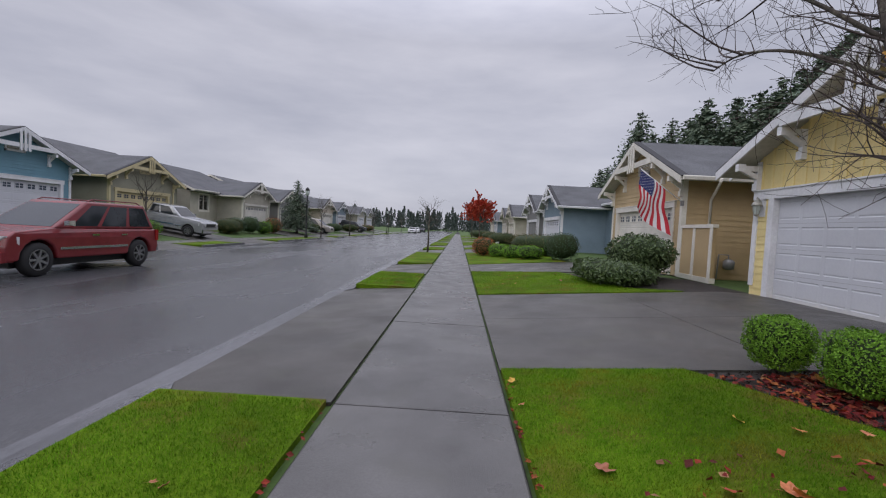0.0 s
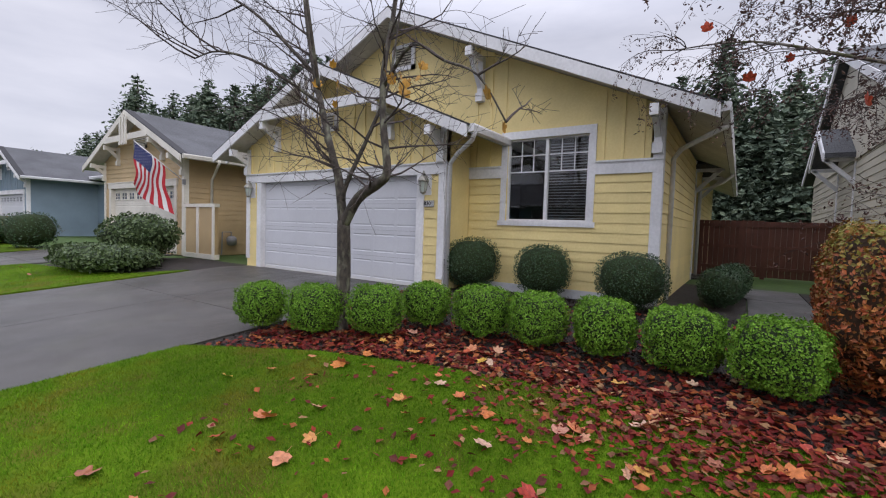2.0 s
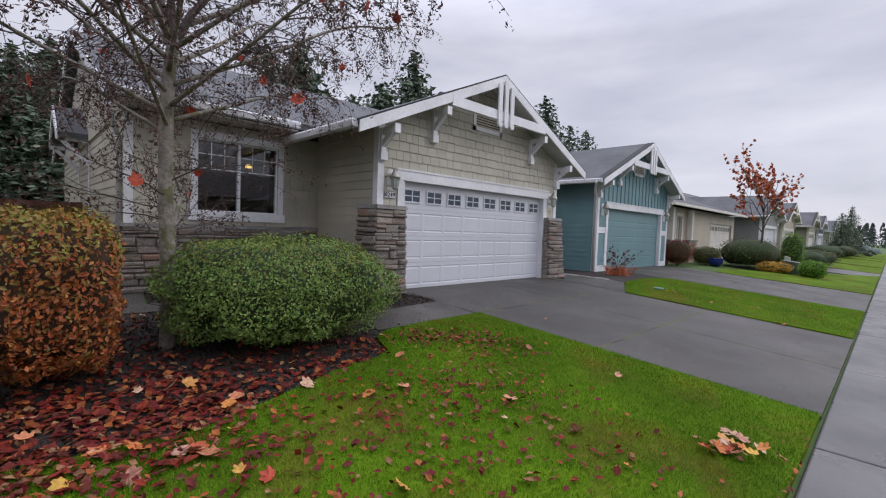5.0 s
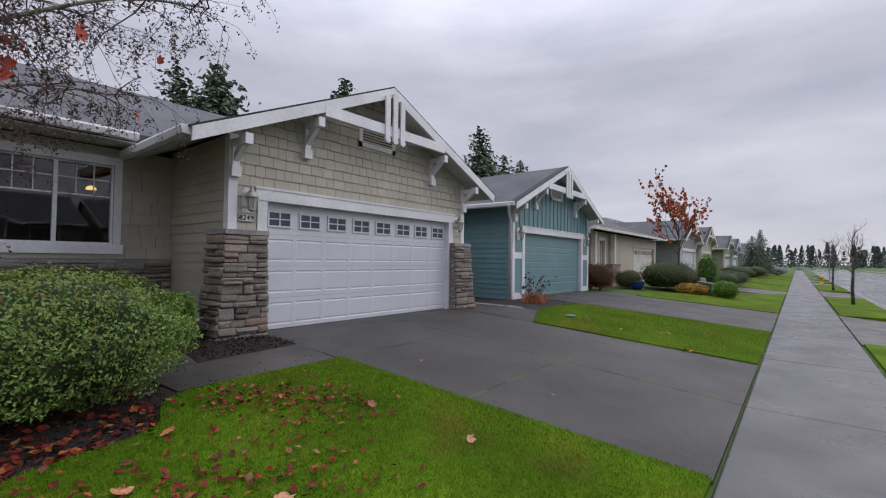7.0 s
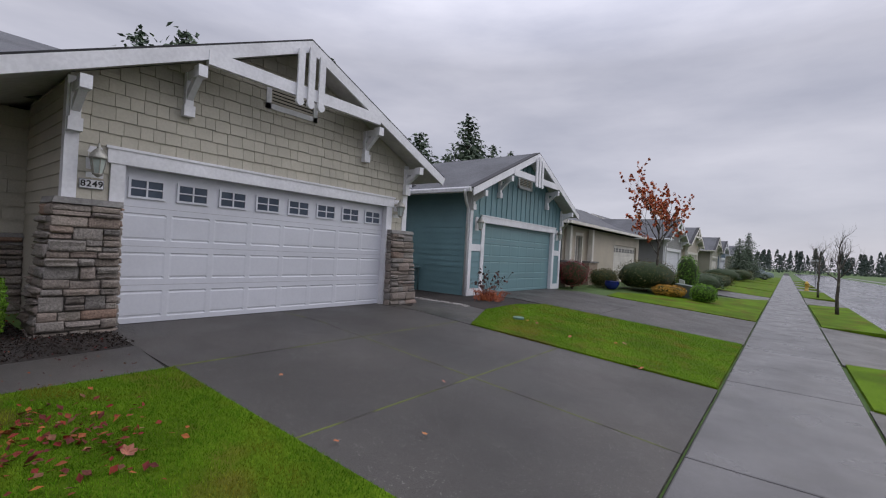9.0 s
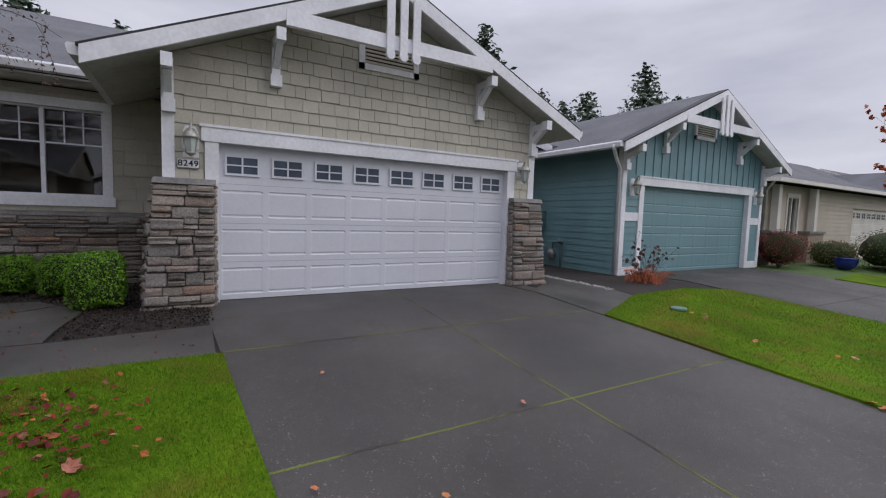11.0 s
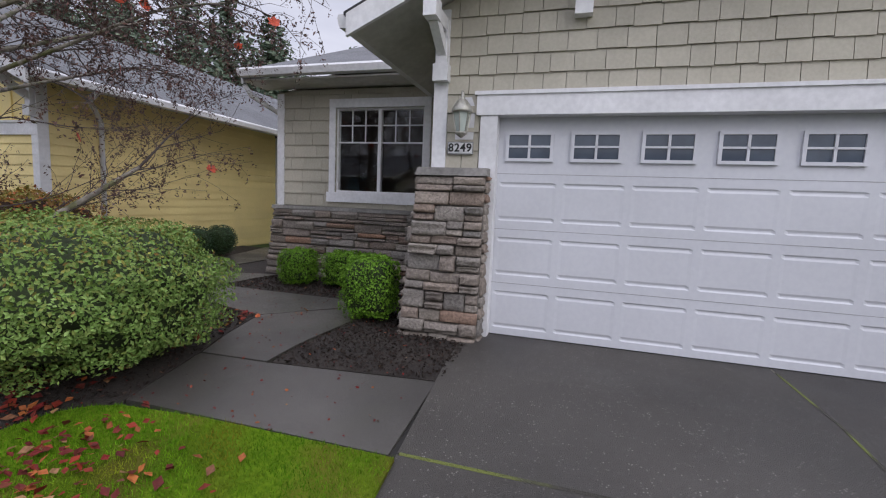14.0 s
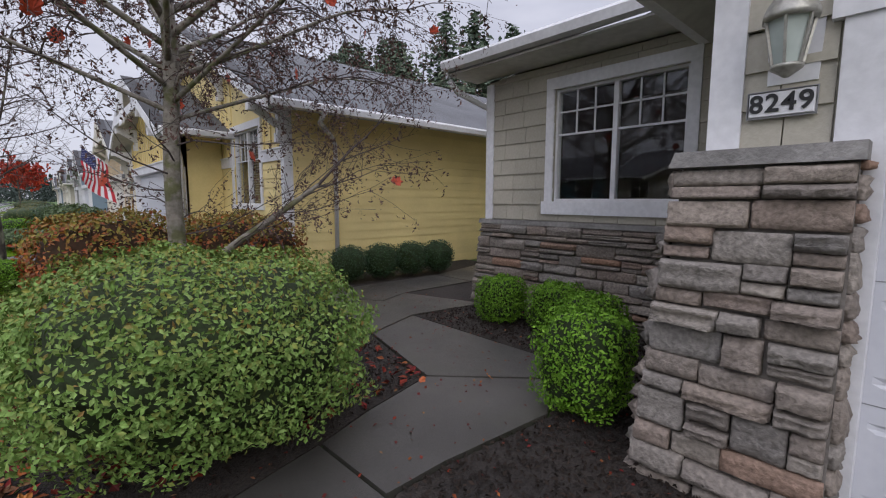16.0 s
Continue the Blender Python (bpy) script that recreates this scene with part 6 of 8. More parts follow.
def maple_mesh(name, material, seed, curl=0.25):
    r = random.Random(seed)
    o = maple_outline(0.5)
    v = [(0, 0, 0.0)] + [(x, y, curl * (x * x + y * y) * r.uniform(0.4, 1.9) + 0.01) for x, y in o]
    f = [(0, k + 1, (k + 1) % len(o) + 1) for k in range(len(o))]
    s = Shape().add(v, f)
    s.add([(-0.012, -0.2, 0.01), (0.012, -0.2, 0.01), (0.006, -0.62, 0.03)], [(0, 1, 2)])
    return s.mesh(name, material)


# tree before the yellow house: forked trunk, mostly bare, few yellow leaves
tr = random.Random(3)
T1 = Vector((4.53, 4.28, gz(4.53)))
tree1 = thing("maple_tree", Matrix.Translation(T1), "nearly bare forked maple with a few yellow leaves", "tree")
loc = lambda y, z, dx=0.0: (dx, y - 4.36, z - 0.0925)
trunk = Shape()
twigs1 = Shape()
tips = []
trunk.tube(smooth_path([(0, 0, -0.1), (0.0, 0.02, 0.15), (0.02, 0.0, 0.7), (0, 0.0, 1.36)]), [0.1 - 0.022 * k / 12 for k in range(13)], 12)
L = {"a": smooth_path([(0, 0, 1.3), loc(4.46, 1.95), loc(4.55, 2.26, -0.03), loc(4.99, 3.31, 0.05), loc(5.29, 4.39, 0.1), loc(5.5, 5.6, 0.15)]),
     "b": smooth_path([(0, 0, 1.3), loc(4.12, 1.72), loc(3.78, 1.9), loc(3.68, 2.04), loc(3.8, 2.57, 0.05), loc(3.86, 3.19, 0.1), loc(3.8, 4.0, 0.2), loc(3.75, 5.4, 0.3)]),
     "c": smooth_path([loc(4.38, 1.7), loc(4.32, 1.9), loc(4.02, 2.56, 0.1), loc(3.9, 3.13, 0.25), loc(3.9, 4.3, 0.45)]),
     "d": smooth_path([loc(4.9, 3.1, 0.04), loc(4.75, 3.6, -0.2), loc(4.8, 4.6, -0.35)]),
     "f": smooth_path([loc(4.99, 3.31, 0.05), loc(5.6, 4.0, -0.3), loc(6.2, 4.4, -0.45), loc(6.8, 4.6, -0.5)]),
     "h": smooth_path([loc(4.8, 2.9, 0.02), loc(5.5, 3.4, -0.4), loc(6.1, 3.6, -0.6), loc(6.5, 3.55, -0.7)]),
     "g": smooth_path([loc(5.29, 4.39, 0.1), loc(6.0, 5.0, 0.0), loc(6.9, 5.6, -0.1)]),
     "e": smooth_path([loc(3.86, 3.0, 0.1), loc(3.3, 3.3, -0.1), loc(2.81, 3.02, -0.2), loc(2.4, 2.8, -0.25), loc(2.1, 2.35, -0.25)])}
for k, (key, r0) in enumerate((("a", 0.062), ("b", 0.07), ("c", 0.035), ("d", 0.03), ("f", 0.026), ("g", 0.026), ("h", 0.024), ("e", 0.022))):
    p = L[key]
    trunk.tube(p, [max(r0 * (1 - 0.75 * j / len(p)), 0.008) for j in range(len(p))], 9)
    for j in range(6, len(p)):
        if key == "e" and j % 4 or key in "bc" and j % 2:
            continue
        n = 2 if key in "ab" else 1
        for q in range(n):
            ang = tr.uniform(0, 6.28)
            out = Vector((math.cos(ang), math.sin(ang), tr.uniform(0.05, 0.5)))
            if key in "adfgh":
                out += Vector((-0.6, 1.4, 0.35))
            sprout(tr, twigs1, tips, p[j], out, tr.uniform(0.7, 1.5) * (0.6 if key == "e" else 1), 0.014, 2, 0.16, 4, 0.75, 0.1, 5)
part("trunk", trunk, M["bark"], tree1, smooth=True)
tagged(part("twig_tangle", twigs1, M["twig"], tree1), kind="stuff")
yl = [maple_mesh("hanging_leaf", M["hang_yellow"], k) for k in range(4)]
for y, z, dx in ((4.9, 3.15, 0.0), (4.85, 2.75, 0.0), (4.45, 3.3, -0.1), (4.3, 3.0, -0.2), (3.55, 3.05, -0.1), (3.45, 2.85, 0.0), (3.35, 2.95, -0.2), (3.2, 3.0, -0.2), (3.15, 2.9, -0.2), (3.05, 3.0, -0.2), (2.3, 2.6, -0.25), (2.15, 2.5, -0.3), (2.1, 2.3, -0.2), (3.65, 2.95, 0.1), (3.5, 2.95, -0.15), (3.28, 2.88, -0.15), (4.6, 2.9, 0.1)):
    o = new("hanging_leaf", tr.choice(yl))
    o.parent = tree1
    s = tr.uniform(0.15, 0.24)
    o.location, o.scale, o.rotation_euler = loc(y + tr.gauss(0, 0.04), z, dx), (s, s, s), (tr.uniform(1.1, 2.1), tr.uniform(-0.4, 0.4), tr.uniform(0, 6.28))

# tree between the houses: pale trunk, spreading crown full of dried keys, some red leaves
tr = random.Random(8)
T2 = Vector((5.99, -1.64, gz(5.99)))
tree2 = thing("ash_tree", Matrix.Translation(T2), "spreading pale-trunked tree with dried brown keys and red leaves", "tree")
trunk = Shape()
tips = []
p = smooth_path([(0, 0, -0.1), (0.0, -0.02, 0.5), (-0.02, 0.02, 1.6), (0.02, 0.0, 2.6), (0.0, -0.05, 3.1)])
trunk.tube(p, [0.078 - 0.024 * k / len(p) for k in range(len(p))], 12)
twigs = Shape()
trunk.tube(smooth_path([(0, 0, 0.62), (0.3, -0.08, 0.95), (0.75, -0.25, 1.3), (1.15, -0.4, 1.62)]), [0.05, 0.047, 0.044, 0.041, 0.038, 0.036, 0.034, 0.032, 0.03, 0.028, 0.026, 0.023, 0.02], 7)
sprout(tr, twigs, tips, (1.15, -0.4, 1.62), (0.7, -0.3, 0.5), 1.4, 0.016, 2, 0.1, 5, 0.7, 0.1, 5)
for k, (bx, by, bz) in enumerate([(0.4, -0.12, 1.03), (0.6, -0.19, 1.18), (0.8, -0.27, 1.34), (0.97, -0.33, 1.48), (1.1, -0.38, 1.58)]):
    for side in (-1, 1):
        sprout(tr, twigs, tips, (bx, by, bz), (0.35 + 0.1 * k, side * 0.6 - 0.2, 0.25 + 0.15 * (k % 2)), 0.8 + 0.1 * k, 0.008, 1, 0.12, 5, 0.65, 0.05, 5)
for k in range(7):
    a = k * 0.9
    sprout(tr, twigs, tips, (0, 0, 1.15 + 0.13 * k), (math.cos(a), math.sin(a), 0.12), 1.25, 0.009, 1, 0.05, 5, 0.6, 0.03, 6)
for k in range(17):
    a = k * 2.4 + 0.3
    z = 2.15 + 0.95 * (k / 14)
    reach = 2.9 - 0.35 * (k % 3)
    tilt = 0.16 + 0.5 * (k / 14)
    e = Vector((math.cos(a), math.sin(a), 0))
    q = smooth_path([(0, 0, z), e * (reach * 0.35) + Vector((0, 0, z + reach * 0.22 * (0.5 + tilt))), e * (reach * 0.7) + Vector((0, 0, z + reach * 0.55 * (0.35 + tilt))), e * reach + Vector((0, 0, z + reach * 0.7 * (0.3 + tilt)))], 4)
    trunk.tube(q, [max((0.022 + 0.01 * k / 14) * (1 - 0.8 * j / len(q)), 0.006) for j in range(len(q))], 6)
    for j in range(3, len(q)):
        for _ in range(2):
            ang = tr.uniform(0, 6.28)
            sprout(tr, twigs, tips, q[j], Vector((math.cos(ang), math.sin(ang), tr.uniform(-0.35, 0.5))) + e * 0.5, tr.uniform(0.5, 1.05), 0.008, 1, 0.45, 4, 0.75, 0.0, 5)
for a0, l0 in ((0.4, 2.2), (2.5, 2.0), (4.4, 2.1)):
    sprout(tr, twigs, tips, (0, -0.05, 3.05), (0.35 * math.cos(a0), 0.35 * math.sin(a0), 1), l0, 0.045, 3, 0.0, 5, 0.6, 0.1, 6)
part("trunk", trunk, M["bark_pale"], tree2, smooth=True)
tagged(part("twig_tangle", twigs, M["twig"], tree2), kind="stuff")
at_tips(tips, tr, 46000, 0.04, M["brown_leaf"], tree2, "dried_keys", "small dried brown hanging keys", 0.1, 0.4)
rl = [maple_mesh("hanging_leaf", M["hang_red"], 10 + k) for k in range(4)]
for k in range(46):
    q = tr.choice(tips)
    o = new("hanging_leaf", tr.choice(rl))
    o.parent = tree2
    s = tr.uniform(0.16, 0.24)
    o.location, o.scale, o.rotation_euler = q - Vector((0, 0, 0.1)), (s, s, s), (tr.uniform(1.1, 2.1), tr.uniform(-0.5, 0.5), tr.uniform(0, 6.28))


def small_tree(name, x, y, z0, height, crown, material, label, seed, leaves=1500, leaf=0.12, bare=False):
    r = random.Random(seed)
    t = thing(name, pose(x, y, z0), label, "tree", "street trees")
    s = Shape()
    tp = []
    h0 = height * 0.34
    s.tube([(0, 0, -0.05), (0.03, 0, h0 * 0.5), (0, 0.02, h0), (0.02, 0, height * 0.6)], [0.07, 0.06, 0.05, 0.03], 7)
    for k in range(9):
        a = k * 2.4
        z = h0 + (height * 0.6 - h0) * k / 8
        sprout(r, s, tp, (0, 0, z), (math.cos(a) * 0.8, math.sin(a) * 0.8, 0.9), crown * r.uniform(0.7, 1.0), 0.028, 2, 0.05, 4, 0.65, 0.14, 5)
    part("trunk", s, M["bark"], t, smooth=True)
    if not bare:
        at_tips(tp, r, leaves, leaf, material, t, "crown", hang=0.1, aspect=0.75)
    return t


small_tree("autumn_maple_tree", 5.1, -25.4, gz(5.1), 5.0, 2.1, M["orange_leaf"], "young maple with thinning orange-red leaves", 41, 1500, 0.15)
small_tree("bare_street_tree", -1.1, -27.6, 0.0, 3.9, 1.05, None, "slender bare young tree in the turf strip", 42, bare=True)
small_tree("bare_street_tree", -1.2, 28.4, 0.0, 4.2, 1.1, None, "slender bare young tree in the turf strip", 43, bare=True)
small_tree("bare_street_tree", -1.1, -41, 0.0, 4.2, 1.2, None, "slender bare young tree in the turf strip", 44, bare=True)
small_tree("bare_yard_tree", -17.5, 25.6, 0.17, 4.4, 1.4, None, "bare reddish young tree across the street", 45, bare=True)
for k, (x, y, h) in enumerate([(3.6, 62, 6), (4.6, 72, 6.5), (3.2, 84, 7), (-4.0 + 7.5, 96, 7)]):
    small_tree("scarlet_maple_tree", x, y, 0.15, h, 2.6, M["scarlet_leaf"], "full scarlet maple along the street", 50 + k, 2600, 0.28)
small_tree("scarlet_maple_tree", -15.5, -70, 0.1, 5, 2.0, M["scarlet_leaf"], "full scarlet maple down the street", 57, 2000, 0.28)
for k, y in enumerate((46, 58, 74, 90, 110)):
    small_tree("bare_street_tree", -13.6, y, 0.0, 5, 1.5, None, "bare young tree across the street", 60 + k, bare=True)


# conifers
def fir(seed, height, spread, material=None, rows=34, fine=1.0):
    """A fir: trunk and drooping boughs set with sprays of needles."""
    r = np.random.default_rng(seed)
    pts, nrm = [], []
    tk = Shape().tube([(0, 0, -0.5), (0, 0, height * 0.5), (0, 0, height)], [0.022 * height, 0.012 * height, 0.01], 7)
    for k in range(rows):
        f = k / rows
        z = height * (0.1 + 0.9 * f)
        R = spread * (1 - f) ** 0.85 * r.uniform(0.75, 1.12) + 0.15
        nb = max(4, int(9 * (1 - f) + 4))
        a0 = r.uniform(0, 6.28)
        for b in range(nb):
            a = a0 + 6.283 * b / nb + r.normal(0, 0.2)
            l = R * r.uniform(0.65, 1.15)
            m = max(6, int(l * 16 * fine))
            s = np.linspace(0.12, 1, m)
            x, y = s * l * math.cos(a), s * l * math.sin(a)
            zz = z - s * s * l * 0.28 + s * l * 0.1
            jit = r.normal(0, 0.15 * spread / 3, (m, 3)) * s[:, None]
            pts.append(np.stack([x, y, zz], 1) + jit)
            nrm.append(np.tile([0.8 * math.cos(a), 0.8 * math.sin(a), 0.7], (m, 1)))
            tk.tube([(0, 0, z), (l * 0.6 * math.cos(a), l * 0.6 * math.sin(a), z - 0.36 * l * 0.28 + 0.06 * l)], [0.02, 0.008], 3, cap=False)
    p, q = np.concatenate(pts), np.concatenate(nrm)
    me = leaf_mesh("foliage", leaf_cloud(p, q, 0.06 * spread + 0.12, r, 0.55, 0.9), material or M["fir"])
    return tk.mesh("trunk", M["fir_bark"], smooth=True), me


FIRS = [fir(k, h, s) for k, (h, s) in enumerate([(15, 3.9), (13, 3.7), (16, 3.6), (12, 4.0), (14, 3.2)])]
fr = random.Random(77)


def plant_fir(x, y, scale, z0=0.2, label="tall dark green fir behind the houses"):
    k = fr.randrange(len(FIRS))
    t = thing("fir_tree", pose(x, y, z0, 0, 0, fr.uniform(0, 360)), label, "tree", "fir belt")
    part("trunk", FIRS[k][0], None, t)
    part("foliage", FIRS[k][1], None, t)
    t.scale = (scale * 1.55, scale * 1.55, scale)


for k in range(84):
    y = -62 + k * 2.1 + fr.uniform(-1, 1)
    if y > 13:
        for _ in range(2 if y < 75 else 1):
            plant_fir(26 + fr.uniform(0, 9), y + fr.uniform(-1, 1), fr.uniform(0.72, 0.95) if y < 25 else fr.uniform(1.05, 1.3) if y < 75 else fr.uniform(0.85, 1.1))
    elif y < -14:
        plant_fir(30 + fr.uniform(0, 11), y, fr.uniform(1.05, 1.35))
    else:
        plant_fir(33 + fr.uniform(0, 10), y, fr.uniform(0.75, 1.05) if y < 0 else fr.uniform(0.6, 0.8))
for x, y, s in ((26.5, -3.0, 0.66), (27, 3.2, 0.7), (29, -0.5, 0.74), (28, 6.5, 0.7), (31, 1.5, 0.85), (27.5, -6.5, 0.68), (33, -2, 0.85)):
    plant_fir(x, y, s)
plant_fir(-17.5, 49.5, 0.4, 0.15, "dense dark conifer in a front yard across the street")
plant_fir(4.7, -62, 0.34, 0.1, "dense dark conifer in a front yard")
plant_fir(4.5, -72, 0.38, 0.1, "dense dark conifer in a front yard")
# far woods at both ends of the street
nr = np.random.default_rng(5)


def far_wood(name, y0, y1, x0, x1, n, hmin, hmax, label):
    vs = []
    for _ in range(n):
        x, y, h = nr.uniform(x0, x1), nr.uniform(y0, y1), nr.uniform(hmin, hmax)
        k = 130
        f = nr.uniform(0, 1, k) ** 0.8
        a = nr.uniform(0, 6.28, k)
        R = (1 - f) * h * 0.3 * nr.uniform(0.3, 1, k) + 0.1
        p = np.stack([x + R * np.cos(a), y + R * np.sin(a), f * h + 0.3], 1)
        vs.append(leaf_cloud(p, np.stack([np.cos(a), np.sin(a), np.full(k, 0.6)], 1), 0.1 * h, nr, 0.6, 0.4))
    me = leaf_mesh(name, np.concatenate(vs), M["fir_far"])
    tagged(new(name, me), label, "forest", kind="stuff")


far_wood("far_woods_ahead", 235, 300, -150, 120, 520, 7, 13, "dark distant fir woods closing the street")
far_wood("far_woods_behind", -330, -240, -170, 140, 520, 6, 11, "dark distant fir woods down the street")
far_wood("far_woods_across", -200, 240, -95, -60, 520, 5, 8.5, "distant woods behind the houses across the street")
far_wood("far_woods_side", -90, 70, 42, 62, 420, 9, 13, "dark woods behind the fir belt")

# ---- fallen leaves ----
lr = random.Random(12)
LM = [maple_mesh("fallen_leaf", M["litter_big"], 30 + k, 0.5) for k in range(6)]


def drop_leaf(x, y, s, z=None):
    o = new("fallen_leaf", lr.choice(LM))
    o.location = (x, y, (gz(x) + 0.055 if z is None else z))
    o.scale, o.rotation_euler = (s, s, s), (lr.gauss(0, 0.3), lr.gauss(0, 0.3), lr.uniform(0, 6.28))
    tagged(o, "damp fallen maple leaf in tan, orange or red", "leaf", "fallen leaves")


n = 0
while n < 150:
    x, y = lr.uniform(1.5, 5.0), lr.uniform(-3.8, 5.0)
    dist = abs(x - 4.1)
    if lr.random() < math.exp(-dist * 0.85) * (1.0 if -1.8 < y < 3.5 else 0.3) and (inside(LAWNS["lawn_front"], x, y) or inside(BEDS["bed_trees"], x, y)):
        drop_leaf(x, y, lr.uniform(0.09, 0.21))
        n += 1
for k in range(40):
    x, y = lr.choice([(lr.uniform(1.25, 1.34), lr.uniform(-5, 5.2)), (lr.uniform(-1.6, -0.4), lr.uniform(-1, 4)), (lr.uniform(1.4, 5), lr.uniform(10.7, 15)), (lr.uniform(6.5, 9), lr.uniform(-4.3, -1)), (lr.uniform(1.6, 6), lr.uniform(-8, -6)), (lr.uniform(2, 5), lr.uniform(-13, -11)), (lr.uniform(1.3, 4), lr.uniform(-5.5, -3.5))])
    drop_leaf(x, y, lr.uniform(0.06, 0.14), gz(x) + 0.03 if y < -5.6 or x > 6 else (0.05 if x < 0 else None))
for k in range(26):
    drop_leaf(1.63 + lr.gauss(0, 0.1), -4.5 + lr.gauss(0, 0.13), lr.uniform(0.1, 0.17), gz(1.63) + 0.05 + 0.002 * k)


def litter(name, count, place, seed, size=0.07):
    r = np.random.default_rng(seed)
    pts = []
    while len(pts) < count:
        q = place(r)
        if q is not None:
            pts.append(q)
    p = np.array(pts)
    nrm = np.tile([0.0, 0.0, 1.0], (count, 1))
    tagged(new(name, leaf_mesh(name, leaf_cloud(p, nrm, size, r, 0.7, 0.35), M["litter"])), "matted dark red and brown fallen leaves", "leaf litter", kind="stuff")


def in_bed(r):
    x, y = r.uniform(3.0, 7.4), r.uniform(-3.6, 5.1)
    w = math.exp(-((x - 4.4) / 0.75) ** 2) * (1.0 if y > -1.9 else 0.35) + 0.12
    if inside(BEDS["bed_trees"], x, y) and r.random() < w:
        return (x, y, gz(x) + 0.012 + r.uniform(0, 0.02))


def on_lawn(r):
    x, y = r.uniform(1.8, 4.6), r.uniform(-3.8, 3.6)
    w = math.exp(-(((x - 4.25) / 0.85) ** 2)) * math.exp(-((y - 0.1) / 1.35) ** 2) + 0.03
    if inside(LAWNS["lawn_front"], x, y) and r.random() < w:
        return (x, y, gz(x) + 0.045 + r.uniform(0, 0.02))


def along_walk(r):
    return (1.235 + abs(r.normal(0, 0.02)), r.uniform(-5.4, 5.3), 0.02 + r.uniform(0, 0.02)) if r.random() < 0.6 else (-0.33 + r.normal(0, 0.015), r.uniform(-5, 4.2), 0.02)


litter("bed_litter", 7000, in_bed, 1, 0.075)
litter("lawn_litter", 2600, on_lawn, 2, 0.065)
litter("edge_litter", 260, along_walk, 3, 0.05)
# scattered bark chips and pale debris on the mulch and paths
def chips(r):
    x, y = r.uniform(5.0, 9.5), r.uniform(-5.7, -0.5)
    return (x, y, gz(x) + 0.014) if not inside(LAWNS["lawn_front"], x, y) else None


litter("mulch_chips", 900, chips, 4, 0.028)


def clumps(r):
    cx, cy, s = CLUMPS[r.integers(0, len(CLUMPS))]
    x, y = cx + r.normal(0, s), cy + r.normal(0, s)
    return (x, y, gz(x) + 0.05 + r.uniform(0, 0.02)) if inside(LAWNS["lawn_front"], x, y) else None


CLUMPS = [(3.2, -3.9, 0.35), (2.6, -2.6, 0.5), (3.7, -3.6, 0.3), (2.9, -1.6, 0.5), (2.3, -3.6, 0.5), (4.7, -4.5, 0.25), (4.35, -5.0, 0.25), (4.5, -4.45, 0.3), (3.9, -4.7, 0.3), (3.5, -1.8, 0.4), (3.9, -2.5, 0.35), (4.9, -4.15, 0.2), (3.3, -3.2, 0.4)]
litter("lawn_clumps", 900, clumps, 6, 0.06)


def bark_bits(name, q, count, seed):
    """Loose bark bits lying over a mulch bed."""
    r = np.random.default_rng(seed)
    xs, ys = [p[0] for p in q], [p[1] for p in q]
    pts = []
    while len(pts) < count:
        x, y = r.uniform(min(xs), max(xs)), r.uniform(min(ys), max(ys))
        if inside(q, x, y):
            pts.append((x, y, gz(x) + 0.004 + abs(r.normal(0, 0.009))))
    me = leaf_mesh(name, leaf_cloud(np.array(pts), np.tile([0.0, 0.0, 1.0], (count, 1)), 0.034, r, 0.5, 0.6), M["bark_bit"])
    tagged(new(name, me), "loose dark brown bark bits", "mulch", kind="stuff")


M["bark_bit"] = palette("bark_bits", [(0.015, 0.011, 0.009), (0.026, 0.018, 0.014), (0.019, 0.014, 0.011), (0.042, 0.028, 0.021), (0.012, 0.01, 0.008)], 0.85, spec=0.2)
bark_bits("bark_by_stone", BEDS["bed_stone_wall"], 9000, 31)
bark_bits("bark_by_trees", BEDS["bed_trees"], 16000, 32)
pebble_r = np.random.default_rng(9)
gv = Shape()
for k in range(700):
    x, y = pebble_r.uniform(6.35, 12.5), -12.5 + pebble_r.normal(0, 0.05)
    a, z = pebble_r.uniform(0.012, 0.03), gz(x) + 0.01
    gv.add([(x - a, y, z), (x, y - a * 0.8, z), (x + a, y, z), (x, y + a * 0.8, z), (x, y, z + a)], [(0, 1, 4), (1, 2, 4), (2, 3, 4), (3, 0, 4)])
tagged(new("gravel_strip", gv.mesh("gravel_strip", mat("pale_gravel", (0.42, 0.4, 0.37), (0.3, 0.28, 0.26), 30, 0.7, island=0.4))), "narrow strip of pale gravel beside the path", "gravel", kind="stuff")


